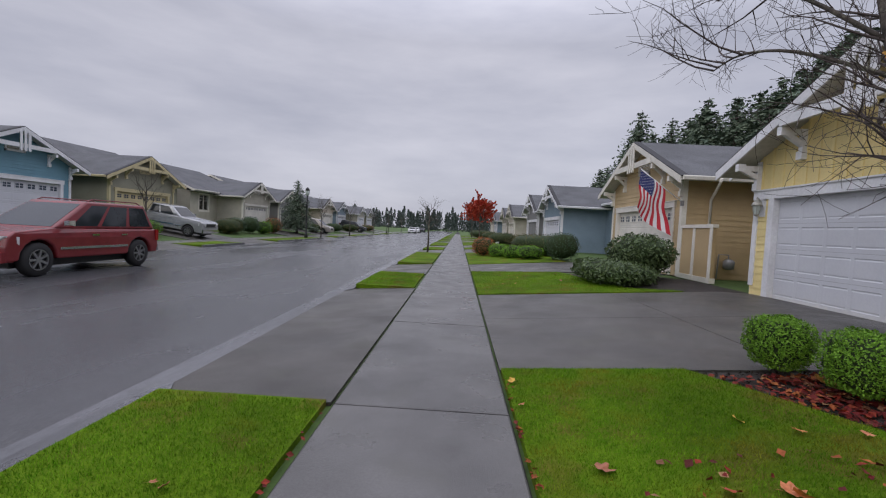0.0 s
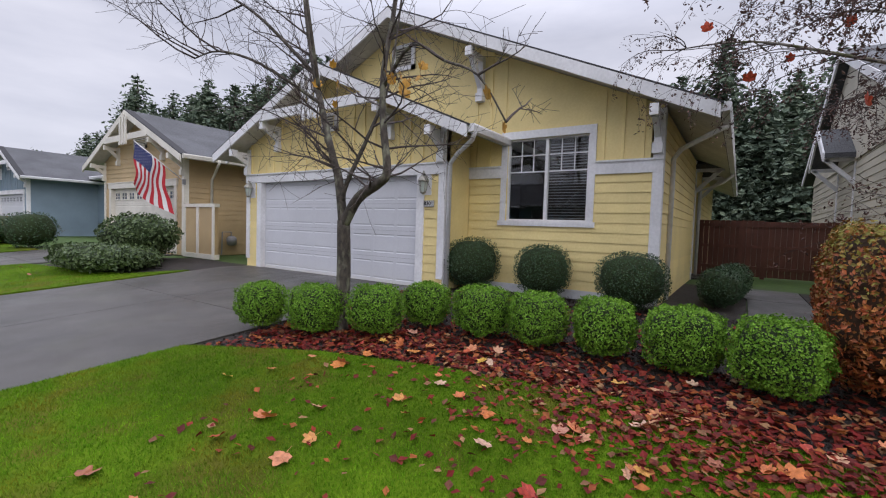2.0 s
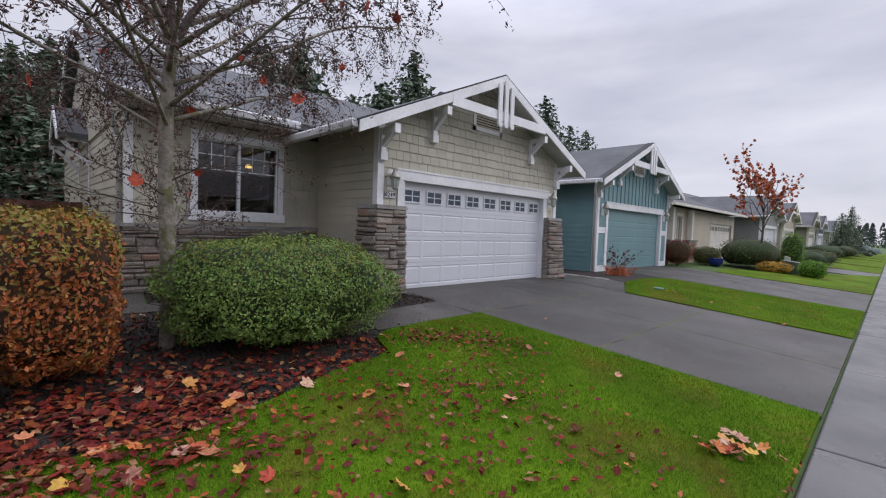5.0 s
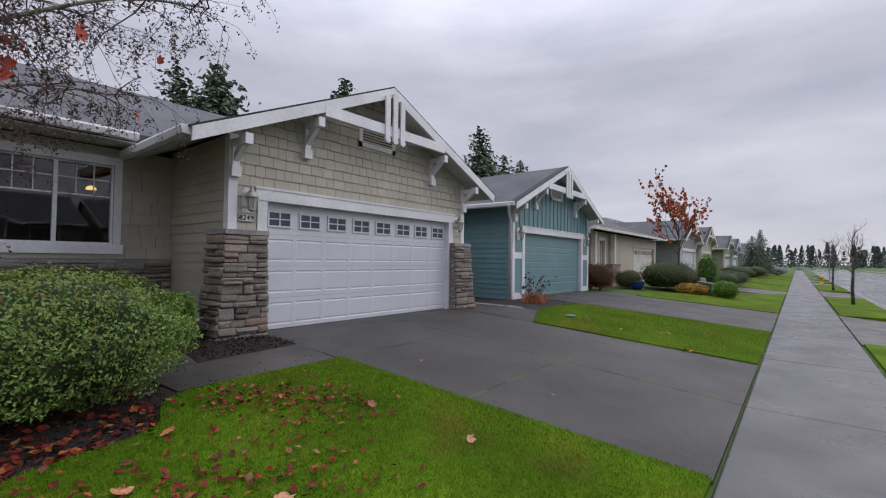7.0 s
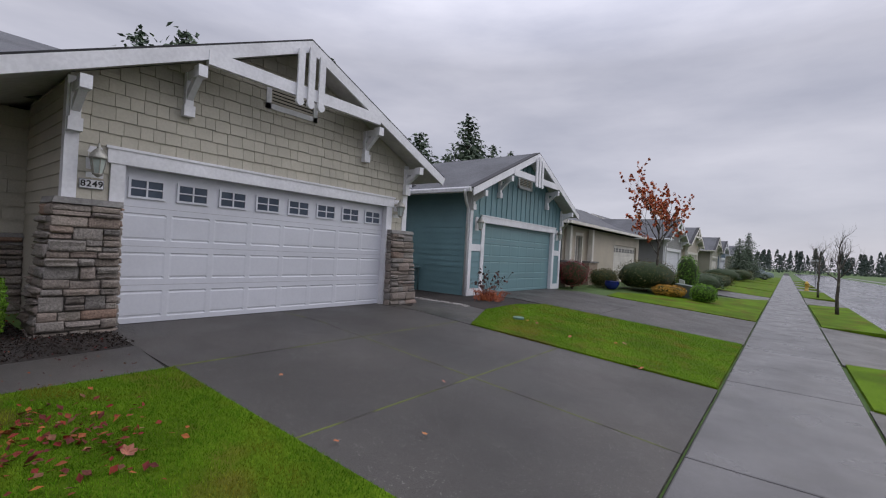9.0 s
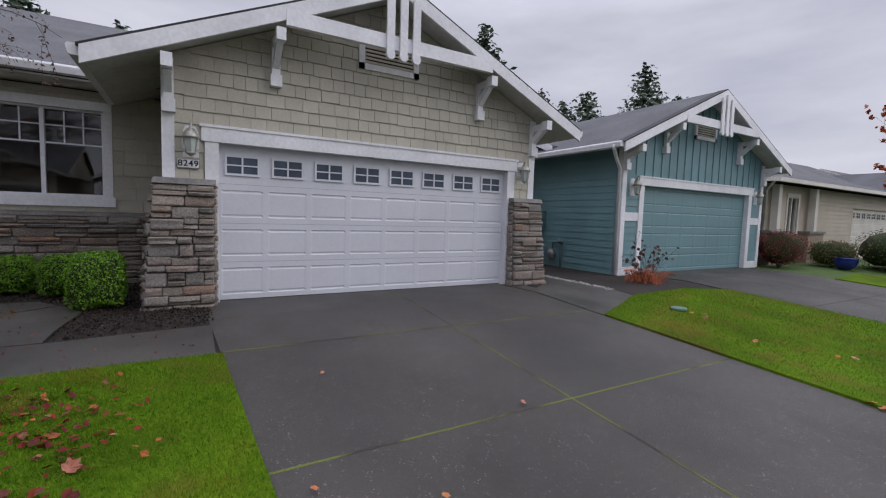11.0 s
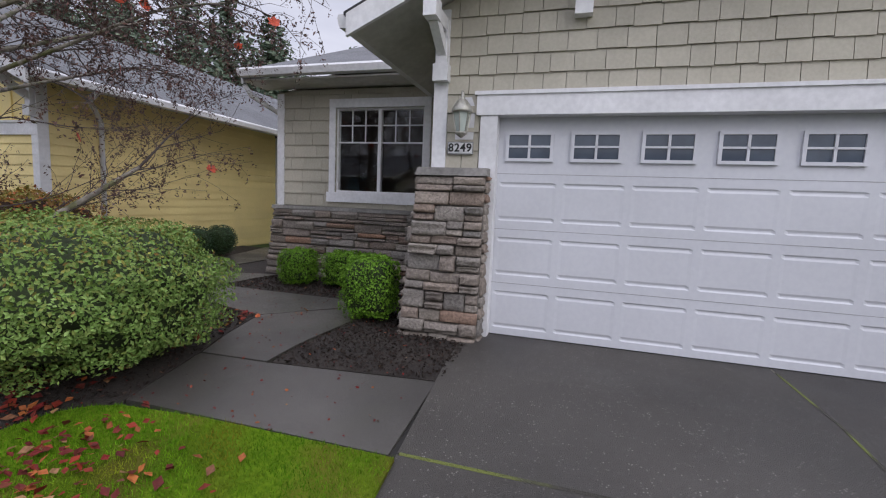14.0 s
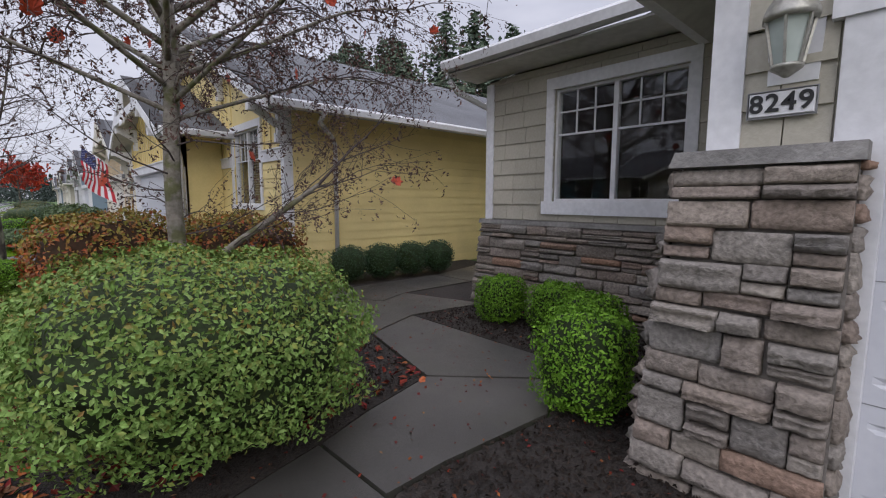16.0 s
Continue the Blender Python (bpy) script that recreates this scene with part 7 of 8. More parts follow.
# ---- the other houses of the street ----
TAN, CREAM = M["beige"], M["cream_trim"]
beige = craftsman("house", 7.6, 17.6, 0.45, "beige craftsman house with cream trim and cream garage door", TAN, CREAM, M["cream_trim"], 1, "lap", mb=3.2, wing_w=5)[0]
downspout(beige, [(0.6, -3.95, 2.95), (0.6, -3.9, 2.85), (0.75, -3.4, 2.6), (0.8, -3.12, 2.4), (0.8, -3.12, 0.02)], CREAM)
NEAR_ROW = [(33.7, "bluegrey", "white", "door_white", -1, "blue-grey"), (42.5, "grey", "white", "grey", 1, "grey"), (58.8, "taupe", "cream_trim", "cream_trim", -1, "taupe"), (67.6, "olive", "cream_trim", "cream_trim", 1, "olive"),
            (84.0, "bluegrey", "white", "door_white", -1, "blue-grey"), (92.8, "ltbeige", "cream_trim", "cream_trim", 1, "pale beige"), (-42.3, "grey", "white", "door_white", 1, "grey"), (-51.1, "ltbeige", "cream_trim", "cream_trim", -1, "pale beige"),
            (-67.4, "olive", "cream_trim", "cream_trim", 1, "olive"), (-76.2, "bluegrey", "white", "door_white", -1, "blue-grey"), (-92.5, "taupe", "white", "door_white", 1, "taupe")]
for y, w, t, d, wing, word in NEAR_ROW:
    craftsman("house", 7.6, y, ZH, word + " craftsman house with gabled garage and pale trim", M[w], M[t], M[d], wing, "batten" if w == "bluegrey" else "lap", mb=3.0, wing_w=4.6, lights=(w != "grey"))
FAR_ROW = [(21.3, "blue2", "white", "door_white", 1, "blue"), (30.1, "olive", "pale_door", "pale_door", -1, "olive"), (46.9, "taupe", "cream_trim", "cream_trim", 1, "taupe"), (55.7, "grey", "cream_trim", "grey", -1, "grey"),
           (72.0, "ltbeige", "cream_trim", "cream_trim", 1, "pale beige"), (80.8, "bluegrey", "white", "door_white", -1, "blue-grey"), (97.1, "taupe", "white", "door_white", 1, "taupe"), (106, "olive", "white", "door_white", -1, "olive"),
           (5.3, "ltbeige", "cream_trim", "cream_trim", -1, "pale beige"), (-3.5, "grey", "white", "door_white", 1, "grey"), (-19.8, "taupe", "white", "door_white", -1, "taupe"), (-28.6, "bluegrey", "white", "door_white", 1, "blue-grey"),
           (-44.9, "ltbeige", "cream_trim", "cream_trim", -1, "pale beige"), (-53.7, "olive", "white", "door_white", 1, "olive"), (-70, "grey", "white", "door_white", -1, "grey"), (-78.8, "taupe", "white", "door_white", 1, "taupe"), (-95, "bluegrey", "white", "door_white", -1, "blue-grey")]
for y, w, t, d, wing, word in FAR_ROW:
    craftsman("house", -20.9, y, 0.68, word + " craftsman house across the street with gabled garage", M[w], M[t], M[d], wing, "lap", flip=True, mb=2.6, wing_w=4.4, lights=True)


def hip_house(X, y0, y1, z, label):
    """Low hip-roofed house with brick piers beside a tall entry window and a garage at the far end."""
    h = thing("house", pose(X, (y0 + y1) / 2, z), label, "house", "craftsman houses")
    w = (y1 - y0) / 2
    f = Face(0, 0, (0, -1), -w, w, -0.3, 2.75, None, [(-w + 1.7, -w + 2.5, 0.35, 2.35), (w - 5.4, w - 0.6, 0.0, 2.13)])
    s = Shape()
    f.wall(s)
    side = Face(0, w, (-1, 0), -12, 0, -0.3, 2.75)
    side.wall(s)
    s.box(0, 12, -w, -w + 0.16, -0.3, 2.75)
    wl = part("wall", s, M["ltbeige"], h)
    f.lap(wl, M["ltbeige"], 0, 2.75, 0.165, False)
    side.lap(wl, M["ltbeige"], 0, 2.75, 0.165, False)
    window(f, h, -w + 1.7, -w + 2.5, 0.35, 2.35, 0.1, grid=False, blinds=False, frame_mat=M["cream_trim"])
    garage_door(h, 0.09, -(w - 0.6), -(w - 5.4), 0.0, 2.13, M["cream_trim"])
    for u in (-w + 0.35, -w + 3.2):
        part("brick_pier", Shape().box(-0.35, 0.0, -u - 0.75, -u + 0.5, -0.2, 1.05), M["brick"], h, "tan brick pier")
        part("pier_cap", Shape().box(-0.4, 0.0, -u - 0.8, -u + 0.55, 1.05, 1.13), M["stone_cap"], h)
        part("post", Shape().box(-0.3, -0.08, -u - 0.22, -u, 1.13, 2.7), M["cream_trim"], h)
    r = Shape()
    o, rz = 0.55, 5.1
    a = [(-o, -w - o, 2.85), (12 + o, -w - o, 2.85), (12 + o, w + o, 2.85), (-o, w + o, 2.85)]
    b = [(6, -w + 5.5, rz), (6, w - 5.5, rz)]
    r.add(a + b, [(0, 1, 4), (1, 2, 5, 4), (2, 3, 5), (3, 0, 4, 5), (3, 2, 1, 0)])
    part("roof", r, M["roof"], h)
    g2 = Shape().box(-o - 0.12, -o, -w - o, w + o, 2.74, 2.87)
    part("gutter", g2, M["cream_trim"], h)
    g3 = Shape().box(-o, 12, w + o, w + o + 0.12, 2.74, 2.87)
    part("gutter", g3, M["cream_trim"], h)
    downspout(h, [(-0.5, w + 0.5, 2.75), (-0.1, w + 0.1, 2.5), (-0.05, w + 0.05, 0)], M["cream_trim"])


hip_house(8.5, -35.6, -22.6, ZH, "pale cream hip-roofed house with tan brick piers")

# low trimmed panel wall beside the beige garage
pw = thing("porch_panel", pose(7.5, 13.4, 0.44), "beige panelled half wall with cream trim", "half wall")
part("panel", Shape().box(0, 0.1, -0.75, 0.95, 0, 1.5), TAN, pw)
for a, b, c, d in ((-0.78, 0.98, 1.5, 1.6), (-0.78, 0.98, 0.0, 0.14)):
    part("rail", Shape().box(-0.03, 0.13, a, b, c, d), CREAM, pw)
for a in (-0.76, 0.1, 0.86):
    part("stile", Shape().box(-0.025, 0.0, a, a + 0.12, 0.14, 1.5), CREAM, pw)
gm2 = thing("gas_meter", pose(8.7, 14.42, 0.44), "grey gas meter with pipes against the beige side wall", "utility meter")
part("pipe", Shape().tube([(0, 0.0, 0.0), (0, -0.05, 0.75), (0.3, -0.05, 0.75), (0.3, -0.05, 0.5)], 0.025, 8), M["metal_grey"], gm2)
part("meter_body", Shape().lathe(0.3, -0.08, [(0.08, 0.3), (0.15, 0.34), (0.16, 0.55), (0.08, 0.62)], 12), M["metal_grey"], gm2, smooth=True)

# ---- flag ----
flag = thing("flag", pose(7.56, 14.5, 2.73), "striped red, white and blue national flag drooping from an angled pole", "flag")
tip = Vector((-1.18, 0.45, 1.05))
FL_R, FL_W, FL_B = mat("flag_red_cloth", (0.5, 0.02, 0.035), None, 60, 0.75, stain=0.1), mat("flag_white_cloth", (0.75, 0.73, 0.74), None, 60, 0.75, stain=0.1), mat("flag_blue_cloth", (0.02, 0.03, 0.13), None, 60, 0.75, stain=0.1)
part("pole", Shape().tube([(0, 0, 0), tip], 0.014, 8), M["white"], flag, smooth=True)
part("bracket", Shape().box(-0.06, 0.03, -0.03, 0.03, -0.1, 0.06), M["metal_grey"], flag)
part("finial", Shape().lathe(tip.x, tip.y, [(0.005, tip.z - 0.02), (0.028, tip.z + 0.01), (0.005, tip.z + 0.04)], 10), M["pewter"], flag, smooth=True)
hoist = 0.92


def cloth(u, v):
    """Point of the cloth: u along the hoist from the tip, v along the fly."""
    p = tip * (0.985 - 0.6 * u)
    fall = 1.32 * v
    gather = 0.35 * v * (u - 0.45)
    return p + Vector((-0.02, 0.0, -fall)) + Vector((0.1, -0.16, 0)) * math.sin(5.0 * u + 2.2 * v) * v - (tip * 0.6) * gather + Vector((0.02 * math.sin(11 * v), 0.03 * math.sin(9 * u), 0))


NU, NV = 39, 30
fs = Shape()
fs.v = [tuple(cloth(i / NU, j / NV)) for j in range(NV + 1) for i in range(NU + 1)]
for j in range(NV):
    for i in range(NU):
        fs.f.append((j * (NU + 1) + i, j * (NU + 1) + i + 1, (j + 1) * (NU + 1) + i + 1, (j + 1) * (NU + 1) + i))
        fs.i.append(2 if (i // 3 < 7 and j < 12) else (0 if (i // 3) % 2 == 0 else 1))
part("cloth", fs, (FL_R, FL_W, FL_B), flag, smooth=True)
st = Shape()
for a in range(9):
    for b in range(11):
        if (a + b) % 2 == 0:
            c0 = cloth((a + 0.9) / 9.6 * 7 / 13, (b + 0.9) / 11.6 * 0.4) + Vector((-0.008, -0.005, 0))
            du, dv = (cloth((a + 1.2) / 9.6 * 7 / 13, (b + 0.9) / 11.6 * 0.4) - c0).normalized() * 0.016, Vector((0, 0, -0.016))
            ring = [c0 + du * (math.cos(k * math.pi / 5) * (1 if k % 2 == 0 else 0.42)) + dv * (math.sin(k * math.pi / 5) * (1 if k % 2 == 0 else 0.42)) for k in range(10)]
            st.add([c0] + ring, [(0, k + 1, (k + 1) % 10 + 1) for k in range(10)])
tagged(part("stars", st, FL_W, flag), kind="stuff")

# ---- vehicles ----
PAINT = {"red": mat("dark_red_car_paint", (0.19, 0.022, 0.026), (0.165, 0.019, 0.023), 4, 0.22, stain=0.1, spec=0.7), "silver": mat("silver_car_paint", (0.42, 0.43, 0.44), None, 4, 0.25, stain=0.08, metal=0.5),
         "gold": mat("champagne_car_paint", (0.36, 0.33, 0.3), None, 4, 0.28, stain=0.08, metal=0.4), "dark": mat("dark_car_paint", (0.03, 0.035, 0.04), None, 4, 0.25, stain=0.08), "white": mat("white_car_paint", (0.75, 0.75, 0.76), None, 4, 0.3, stain=0.05),
         "green": mat("pale_green_car_paint", (0.3, 0.36, 0.37), None, 4, 0.28, stain=0.08, metal=0.4)}
M["tyre"] = mat("tyre_rubber", (0.015, 0.015, 0.016), None, 30, 0.75)
M["rim"] = mat("alloy_rim", (0.4, 0.4, 0.41), None, 20, 0.3, metal=0.8)
M["car_glass"] = mat("tinted_car_glass", (0.02, 0.024, 0.028), None, 5, 0.05, stain=0.0, spec=0.45)
M["chrome"] = mat("chrome", (0.7, 0.7, 0.72), None, 20, 0.12, metal=1.0, stain=0.0)
M["lens"] = mat("headlight_lens", (0.65, 0.66, 0.66), None, 20, 0.1, stain=0.0)
M["tail"] = mat("red_tail_lens", (0.3, 0.01, 0.01), None, 20, 0.15, stain=0.0)


def wheel(parent, x, y, r, w, side):
    t = part("wheel", Shape().mesh("wheel"), M["tyre"], parent)
    ty = Shape()
    prof = [(r * 0.62, -w / 2), (r * 0.9, -w / 2), (r, -w * 0.3), (r, w * 0.3), (r * 0.9, w / 2), (r * 0.62, w / 2)]
    n = 28
    vs = [(x + a * math.cos(2 * math.pi * k / n), y + b, r + a * math.sin(2 * math.pi * k / n)) for a, b in prof for k in range(n)]
    fc = [(i * n + k, i * n + (k + 1) % n, (i + 1) * n + (k + 1) % n, (i + 1) * n + k) for i in range(len(prof) - 1) for k in range(n)]
    part("tyre", ty.add(vs, fc), M["tyre"], t, smooth=True)
    rm = Shape()
    yo = y + side * w * 0.36
    rm.tube([(x, y, r), (x, y + side * w * 0.2, r)], r * 0.63, 24)
    rm.tube([(x, yo - side * 0.04, r), (x, yo + side * 0.02, r)], r * 0.14, 14)
    for k in range(7):
        a = 2 * math.pi * k / 7
        rm.beam((x + 0.08 * r * math.cos(a), yo, r + 0.08 * r * math.sin(a)), (x + 0.6 * r * math.cos(a), yo + side * 0.01, r + 0.6 * r * math.sin(a)), 0.05, 0.05, 0, (0, 1, 0))
    rg = Shape()
    for k in range(24):
        a, b = 2 * math.pi * k / 24, 2 * math.pi * (k + 1) / 24
        rm.beam((x + 0.6 * r * math.cos(a), yo, r + 0.6 * r * math.sin(a)), (x + 0.6 * r * math.cos(b), yo, r + 0.6 * r * math.sin(b)), 0.035, 0.05, 0, (0, 1, 0))
    part("rim", rm, M["rim"], t)
    part("rim_shadow", Shape().tube([(x, y + side * w * 0.2, r), (x, y + side * (w * 0.2 + 0.004), r)], r * 0.6, 24), M["black"], t)


def vehicle(name, m, label, paint, L, W, hood, belt, roof, green, wheels, r, windows, bed=None, rails=False, side_strip=True):
    """Car built from a side outline: lower body with wheel arches, tapered cabin, glass, wheels, lamps."""
    t = thing(name, m, label, "car" if name != "pickup_truck" else "truck", "parked vehicles")
    f, b = L / 2, -L / 2
    low = 0.3
    out = [(f - 0.02, low + 0.08), (f, low + 0.4), (f - 0.06, hood - 0.12), (f - 0.22, hood - 0.02), (green[0] + 0.02, belt + 0.02), (b + 0.06, belt), (b, belt - 0.2), (b - 0.0, low + 0.28), (b + 0.06, low + 0.1)]
    bottom = []
    for wx in sorted(wheels):
        R = r + 0.07
        for k in range(9):
            a = math.pi - math.pi * k / 8
            bottom.append((wx + R * math.cos(a), max(low, r + R * math.sin(a))))
    outline = out + bottom
    hw = W / 2
    lower = Shape()
    inner, edge = [], []
    for s in (-1, 1):
        edge.append([(x, s * (hw - (0.05 if z > belt - 0.05 else 0.0)), z) for x, z in outline])
    lower.prism(edge[0], edge[1])
    body = part("body", lower, PAINT[paint], t)
    bev = body.modifiers.new("bevel", "BEVEL")
    bev.width, bev.segments, bev.limit_method = 0.05, 3, "ANGLE"
    g0, g1, g2, g3 = green  # cabin: windscreen foot, windscreen top, rear top, rear foot
    wt = hw - 0.2
    cab = Shape()
    wb = hw - 0.05
    cab.prism([(g0, -wb, belt), (g0, wb, belt), (g3, wb, belt), (g3, -wb, belt)], [(g1, -wt, roof), (g1, wt, roof), (g2, wt, roof), (g2, -wt, roof)])
    cb = part("cabin", cab, PAINT[paint], t)
    bev = cb.modifiers.new("bevel", "BEVEL")
    bev.width, bev.segments = 0.06, 3

    def on_side(x0f, zf, s):
        """Point of the cabin side: x0f from 0 (front) to 1 (rear), zf from belt to roof."""
        xf = g0 + (g1 - g0) * zf
        xr = g3 + (g2 - g3) * zf
        return (xf + (xr - xf) * x0f, s * (wb + (wt - wb) * zf + 0.006), belt + (roof - belt) * zf)

    for s in (-1, 1):
        for a, c in windows:
            q = [on_side(a, 0.1, s), on_side(c, 0.1, s), on_side(c, 0.86, s), on_side(a, 0.86, s)]
            part("side_window", Shape().prism(q, [(x, y - s * 0.01, z) for x, y, z in q]), M["car_glass"], t)
    q = [(g0 - (g0 - g1) * 0.08 + 0.012, s * (wb - 0.1), belt + (roof - belt) * 0.08) for s in (-1, 1)] + [(g1 + (g0 - g1) * 0.1 + 0.012, s * (wt - 0.06), roof - (roof - belt) * 0.1) for s in (1, -1)]
    part("windscreen", Shape().prism(q, [(x - 0.01, y, z) for x, y, z in q]), M["car_glass"], t)
    q = [(g3 - (g3 - g2) * 0.15 - 0.012, s * (wb - 0.12), belt + (roof - belt) * 0.15) for s in (-1, 1)] + [(g2 - 0.012 + (g3 - g2) * 0.1, s * (wt - 0.06), roof - (roof - belt) * 0.1) for s in (1, -1)]
    part("rear_window", Shape().prism(q, [(x + 0.01, y, z) for x, y, z in q]), M["car_glass"], t)
    for s in (-1, 1):
        part("headlight", Shape().prism([(f - 0.3, s * (hw + 0.004), hood - 0.32), (f + 0.004, s * (hw - 0.06), hood - 0.34), (f + 0.002, s * (hw - 0.38), hood - 0.34), (f + 0.002, s * (hw - 0.38), hood - 0.14), (f - 0.02, s * (hw - 0.04), hood - 0.12), (f - 0.3, s * (hw + 0.004), hood - 0.14)],
                                        [(f - 0.34, s * (hw - 0.1), hood - 0.3), (f - 0.1, s * (hw - 0.1), hood - 0.32), (f - 0.1, s * (hw - 0.38), hood - 0.32), (f - 0.1, s * (hw - 0.38), hood - 0.16), (f - 0.1, s * (hw - 0.1), hood - 0.14), (f - 0.34, s * (hw - 0.1), hood - 0.16)]), M["lens"], t)
        part("tail_light", Shape().box(b - 0.004, b + 0.12, s * (hw + 0.004), s * (hw - 0.16), belt - 0.35, belt - 0.02), M["tail"], t)
        part("mirror", Shape().prism([(g0 - 0.38, s * (hw + 0.02), belt + 0.06), (g0 - 0.38, s * (hw + 0.2), belt + 0.08), (g0 - 0.38, s * (hw + 0.2), belt + 0.22), (g0 - 0.38, s * (hw + 0.02), belt + 0.22)], [(g0 - 0.24, s * (hw + 0.04), belt + 0.09), (g0 - 0.24, s * (hw + 0.16), belt + 0.1), (g0 - 0.24, s * (hw + 0.16), belt + 0.2), (g0 - 0.24, s * (hw + 0.04), belt + 0.2)]), M["chrome"] if paint == "red" else PAINT[paint], t)
        if side_strip:
            part("side_moulding", Shape().box(min(wheels) + r + 0.12, max(wheels) - r - 0.12, s * hw, s * (hw + 0.02), 0.62, 0.68), M["chrome"], t)
        for a in (0.34, 0.62):
            hx = g0 + (g3 - g0) * a
            part("door_handle", Shape().box(hx - 0.11, hx + 0.11, s * hw, s * (hw + 0.03), belt - 0.17, belt - 0.13), M["chrome"] if paint == "red" else PAINT[paint], t)
        if rails:
            part("roof_rail", Shape().tube([(g1 - 0.1, s * (wt - 0.08), roof + 0.0), (g1 - 0.25, s * (wt - 0.08), roof + 0.06), (g2 + 0.25, s * (wt - 0.08), roof + 0.06), (g2 + 0.1, s * (wt - 0.08), roof + 0.0)], 0.018, 6), PAINT[paint], t)
        for wx in wheels:
            wheel(t, wx, s * (hw - 0.13), r, 0.24, s)
    part("grille", Shape().box(f - 0.02, f + 0.012, -hw + 0.42, hw - 0.42, hood - 0.36, hood - 0.14), M["black"], t)
    part("front_bumper", Shape().box(f - 0.2, f + 0.06, -hw + 0.03, hw - 0.03, low + 0.08, low + 0.3), PAINT[paint] if not bed else M["chrome"], t)
    part("rear_bumper", Shape().box(b - 0.07, b + 0.15, -hw + 0.04, hw - 0.04, low + 0.14, low + 0.34), M["chrome"] if paint in ("red", "silver") else PAINT[paint], t)
    part("underbody", Shape().box(b + 0.3, f - 0.3, -hw + 0.25, hw - 0.25, 0.22, 0.45), M["black"], t)
    if bed:
        part("bed_floor", Shape().box(b + 0.08, bed - 0.02, -hw + 0.12, hw - 0.12, belt + 0.002, belt + 0.006), M["black"], t)
    return t


def road_pose(x, y, heading):
    return pose(x, y, gz(x), 0, 0, heading)


vehicle("suv", road_pose(-9.95, 12.1, -90), "dark red metallic sport utility car parked on wet asphalt", "red", 4.8, 1.93, 1.08, 1.12, 1.84, (1.28, 0.12, -2.0, -2.3), (1.62, -1.6), 0.4, [(0.13, 0.36), (0.4, 0.66), (0.7, 0.95)], rails=True)
vehicle("pickup_truck", pose(-18.9, 29.9, 0.37, 0, 7.1, 0), "silver extended-cab pickup truck parked on a driveway", "silver", 5.5, 1.9, 1.14, 1.2, 1.82, (1.2, 0.4, -0.95, -1.1), (1.75, -1.5), 0.37, [(0.2, 0.6), (0.66, 0.94)], bed=-1.1)
vehicle("minivan", pose(-18.2, 57.2, 0.28, 0, 7.1, 0), "champagne minivan parked on a driveway", "gold", 4.9, 1.9, 1.0, 1.05, 1.72, (1.6, 0.6, -2.25, -2.4), (1.5, -1.45), 0.33, [(0.16, 0.4), (0.44, 0.68), (0.72, 0.95)])
vehicle("car", pose(-18.4, 79.5, 0.31, 0, 7.1, 0), "dark sport utility car parked on a driveway", "dark", 4.7, 1.85, 1.05, 1.1, 1.68, (1.2, 0.5, -2.0, -2.2), (1.4, -1.4), 0.36, [(0.15, 0.5), (0.55, 0.92)])
vehicle("minivan", pose(4.4, -78, 0.16, 0, 0, 190), "pale green minivan parked on a driveway", "green", 4.9, 1.9, 1.0, 1.05, 1.72, (1.6, 0.6, -2.25, -2.4), (1.5, -1.45), 0.33, [(0.16, 0.4), (0.44, 0.68), (0.72, 0.95)])
for y, p in ((118, "white"), (128, "white"), (150, "dark")):
    vehicle("car", road_pose(-11.6, y, -90), "parked car far up the street", p, 4.7, 1.85, 1.05, 1.1, 1.6, (1.2, 0.5, -1.6, -2.1), (1.4, -1.4), 0.34, [(0.15, 0.5), (0.55, 0.92)])
for x, y, p in ((-17.5, -66.5, "white"), (-17.8, -75.5, "white"), (-11.7, -86, "white")):
    vehicle("car", pose(x, y, gz(x), 0, 0, 0 if x < -15 else 90), "white car parked far down the street", p, 4.8, 1.9, 1.05, 1.1, 1.7, (1.2, 0.5, -1.9, -2.1), (1.4, -1.4), 0.36, [(0.15, 0.5), (0.55, 0.92)])

# ---- street furniture and small things ----
ub_m = mat("green_grey_cabinet_paint", (0.09, 0.12, 0.1), None, 12, 0.5, stain=0.15)
for x, y in ((4.0, -25.6), (2.9, 27.6)):
    ub = thing("utility_cabinet", pose(x, y, gz(x)), "green-grey metal transformer cabinet on the lawn", "utility box")
    part("cabinet", Shape().prism([(-0.3, -0.4, 0), (0.3, -0.4, 0), (0.3, 0.4, 0), (-0.3, 0.4, 0)], [(-0.29, -0.39, 0.48), (0.29, -0.39, 0.56), (0.29, 0.39, 0.56), (-0.29, 0.39, 0.48)]), ub_m, ub)
    part("lid", Shape().prism([(-0.33, -0.43, 0.48), (0.32, -0.43, 0.56), (0.32, 0.43, 0.56), (-0.33, 0.43, 0.48)], [(-0.33, -0.43, 0.53), (0.32, -0.43, 0.61), (0.32, 0.43, 0.61), (-0.33, 0.43, 0.53)]), ub_m, ub)
    pd = thing("utility_pedestal", pose(x + 0.25, y - 0.75 if y < 0 else y + 0.7, gz(x)), "pale grey-green cable pedestal", "utility box")
    part("post", Shape().prism([(-0.12, -0.1, 0), (0.12, -0.1, 0), (0.12, 0.1, 0), (-0.12, 0.1, 0)], [(-0.1, -0.08, 0.72), (0.1, -0.08, 0.78), (0.1, 0.08, 0.78), (-0.1, 0.08, 0.72)]), mat("pale_pedestal_plastic", (0.4, 0.43, 0.36), None, 12, 0.5), pd)
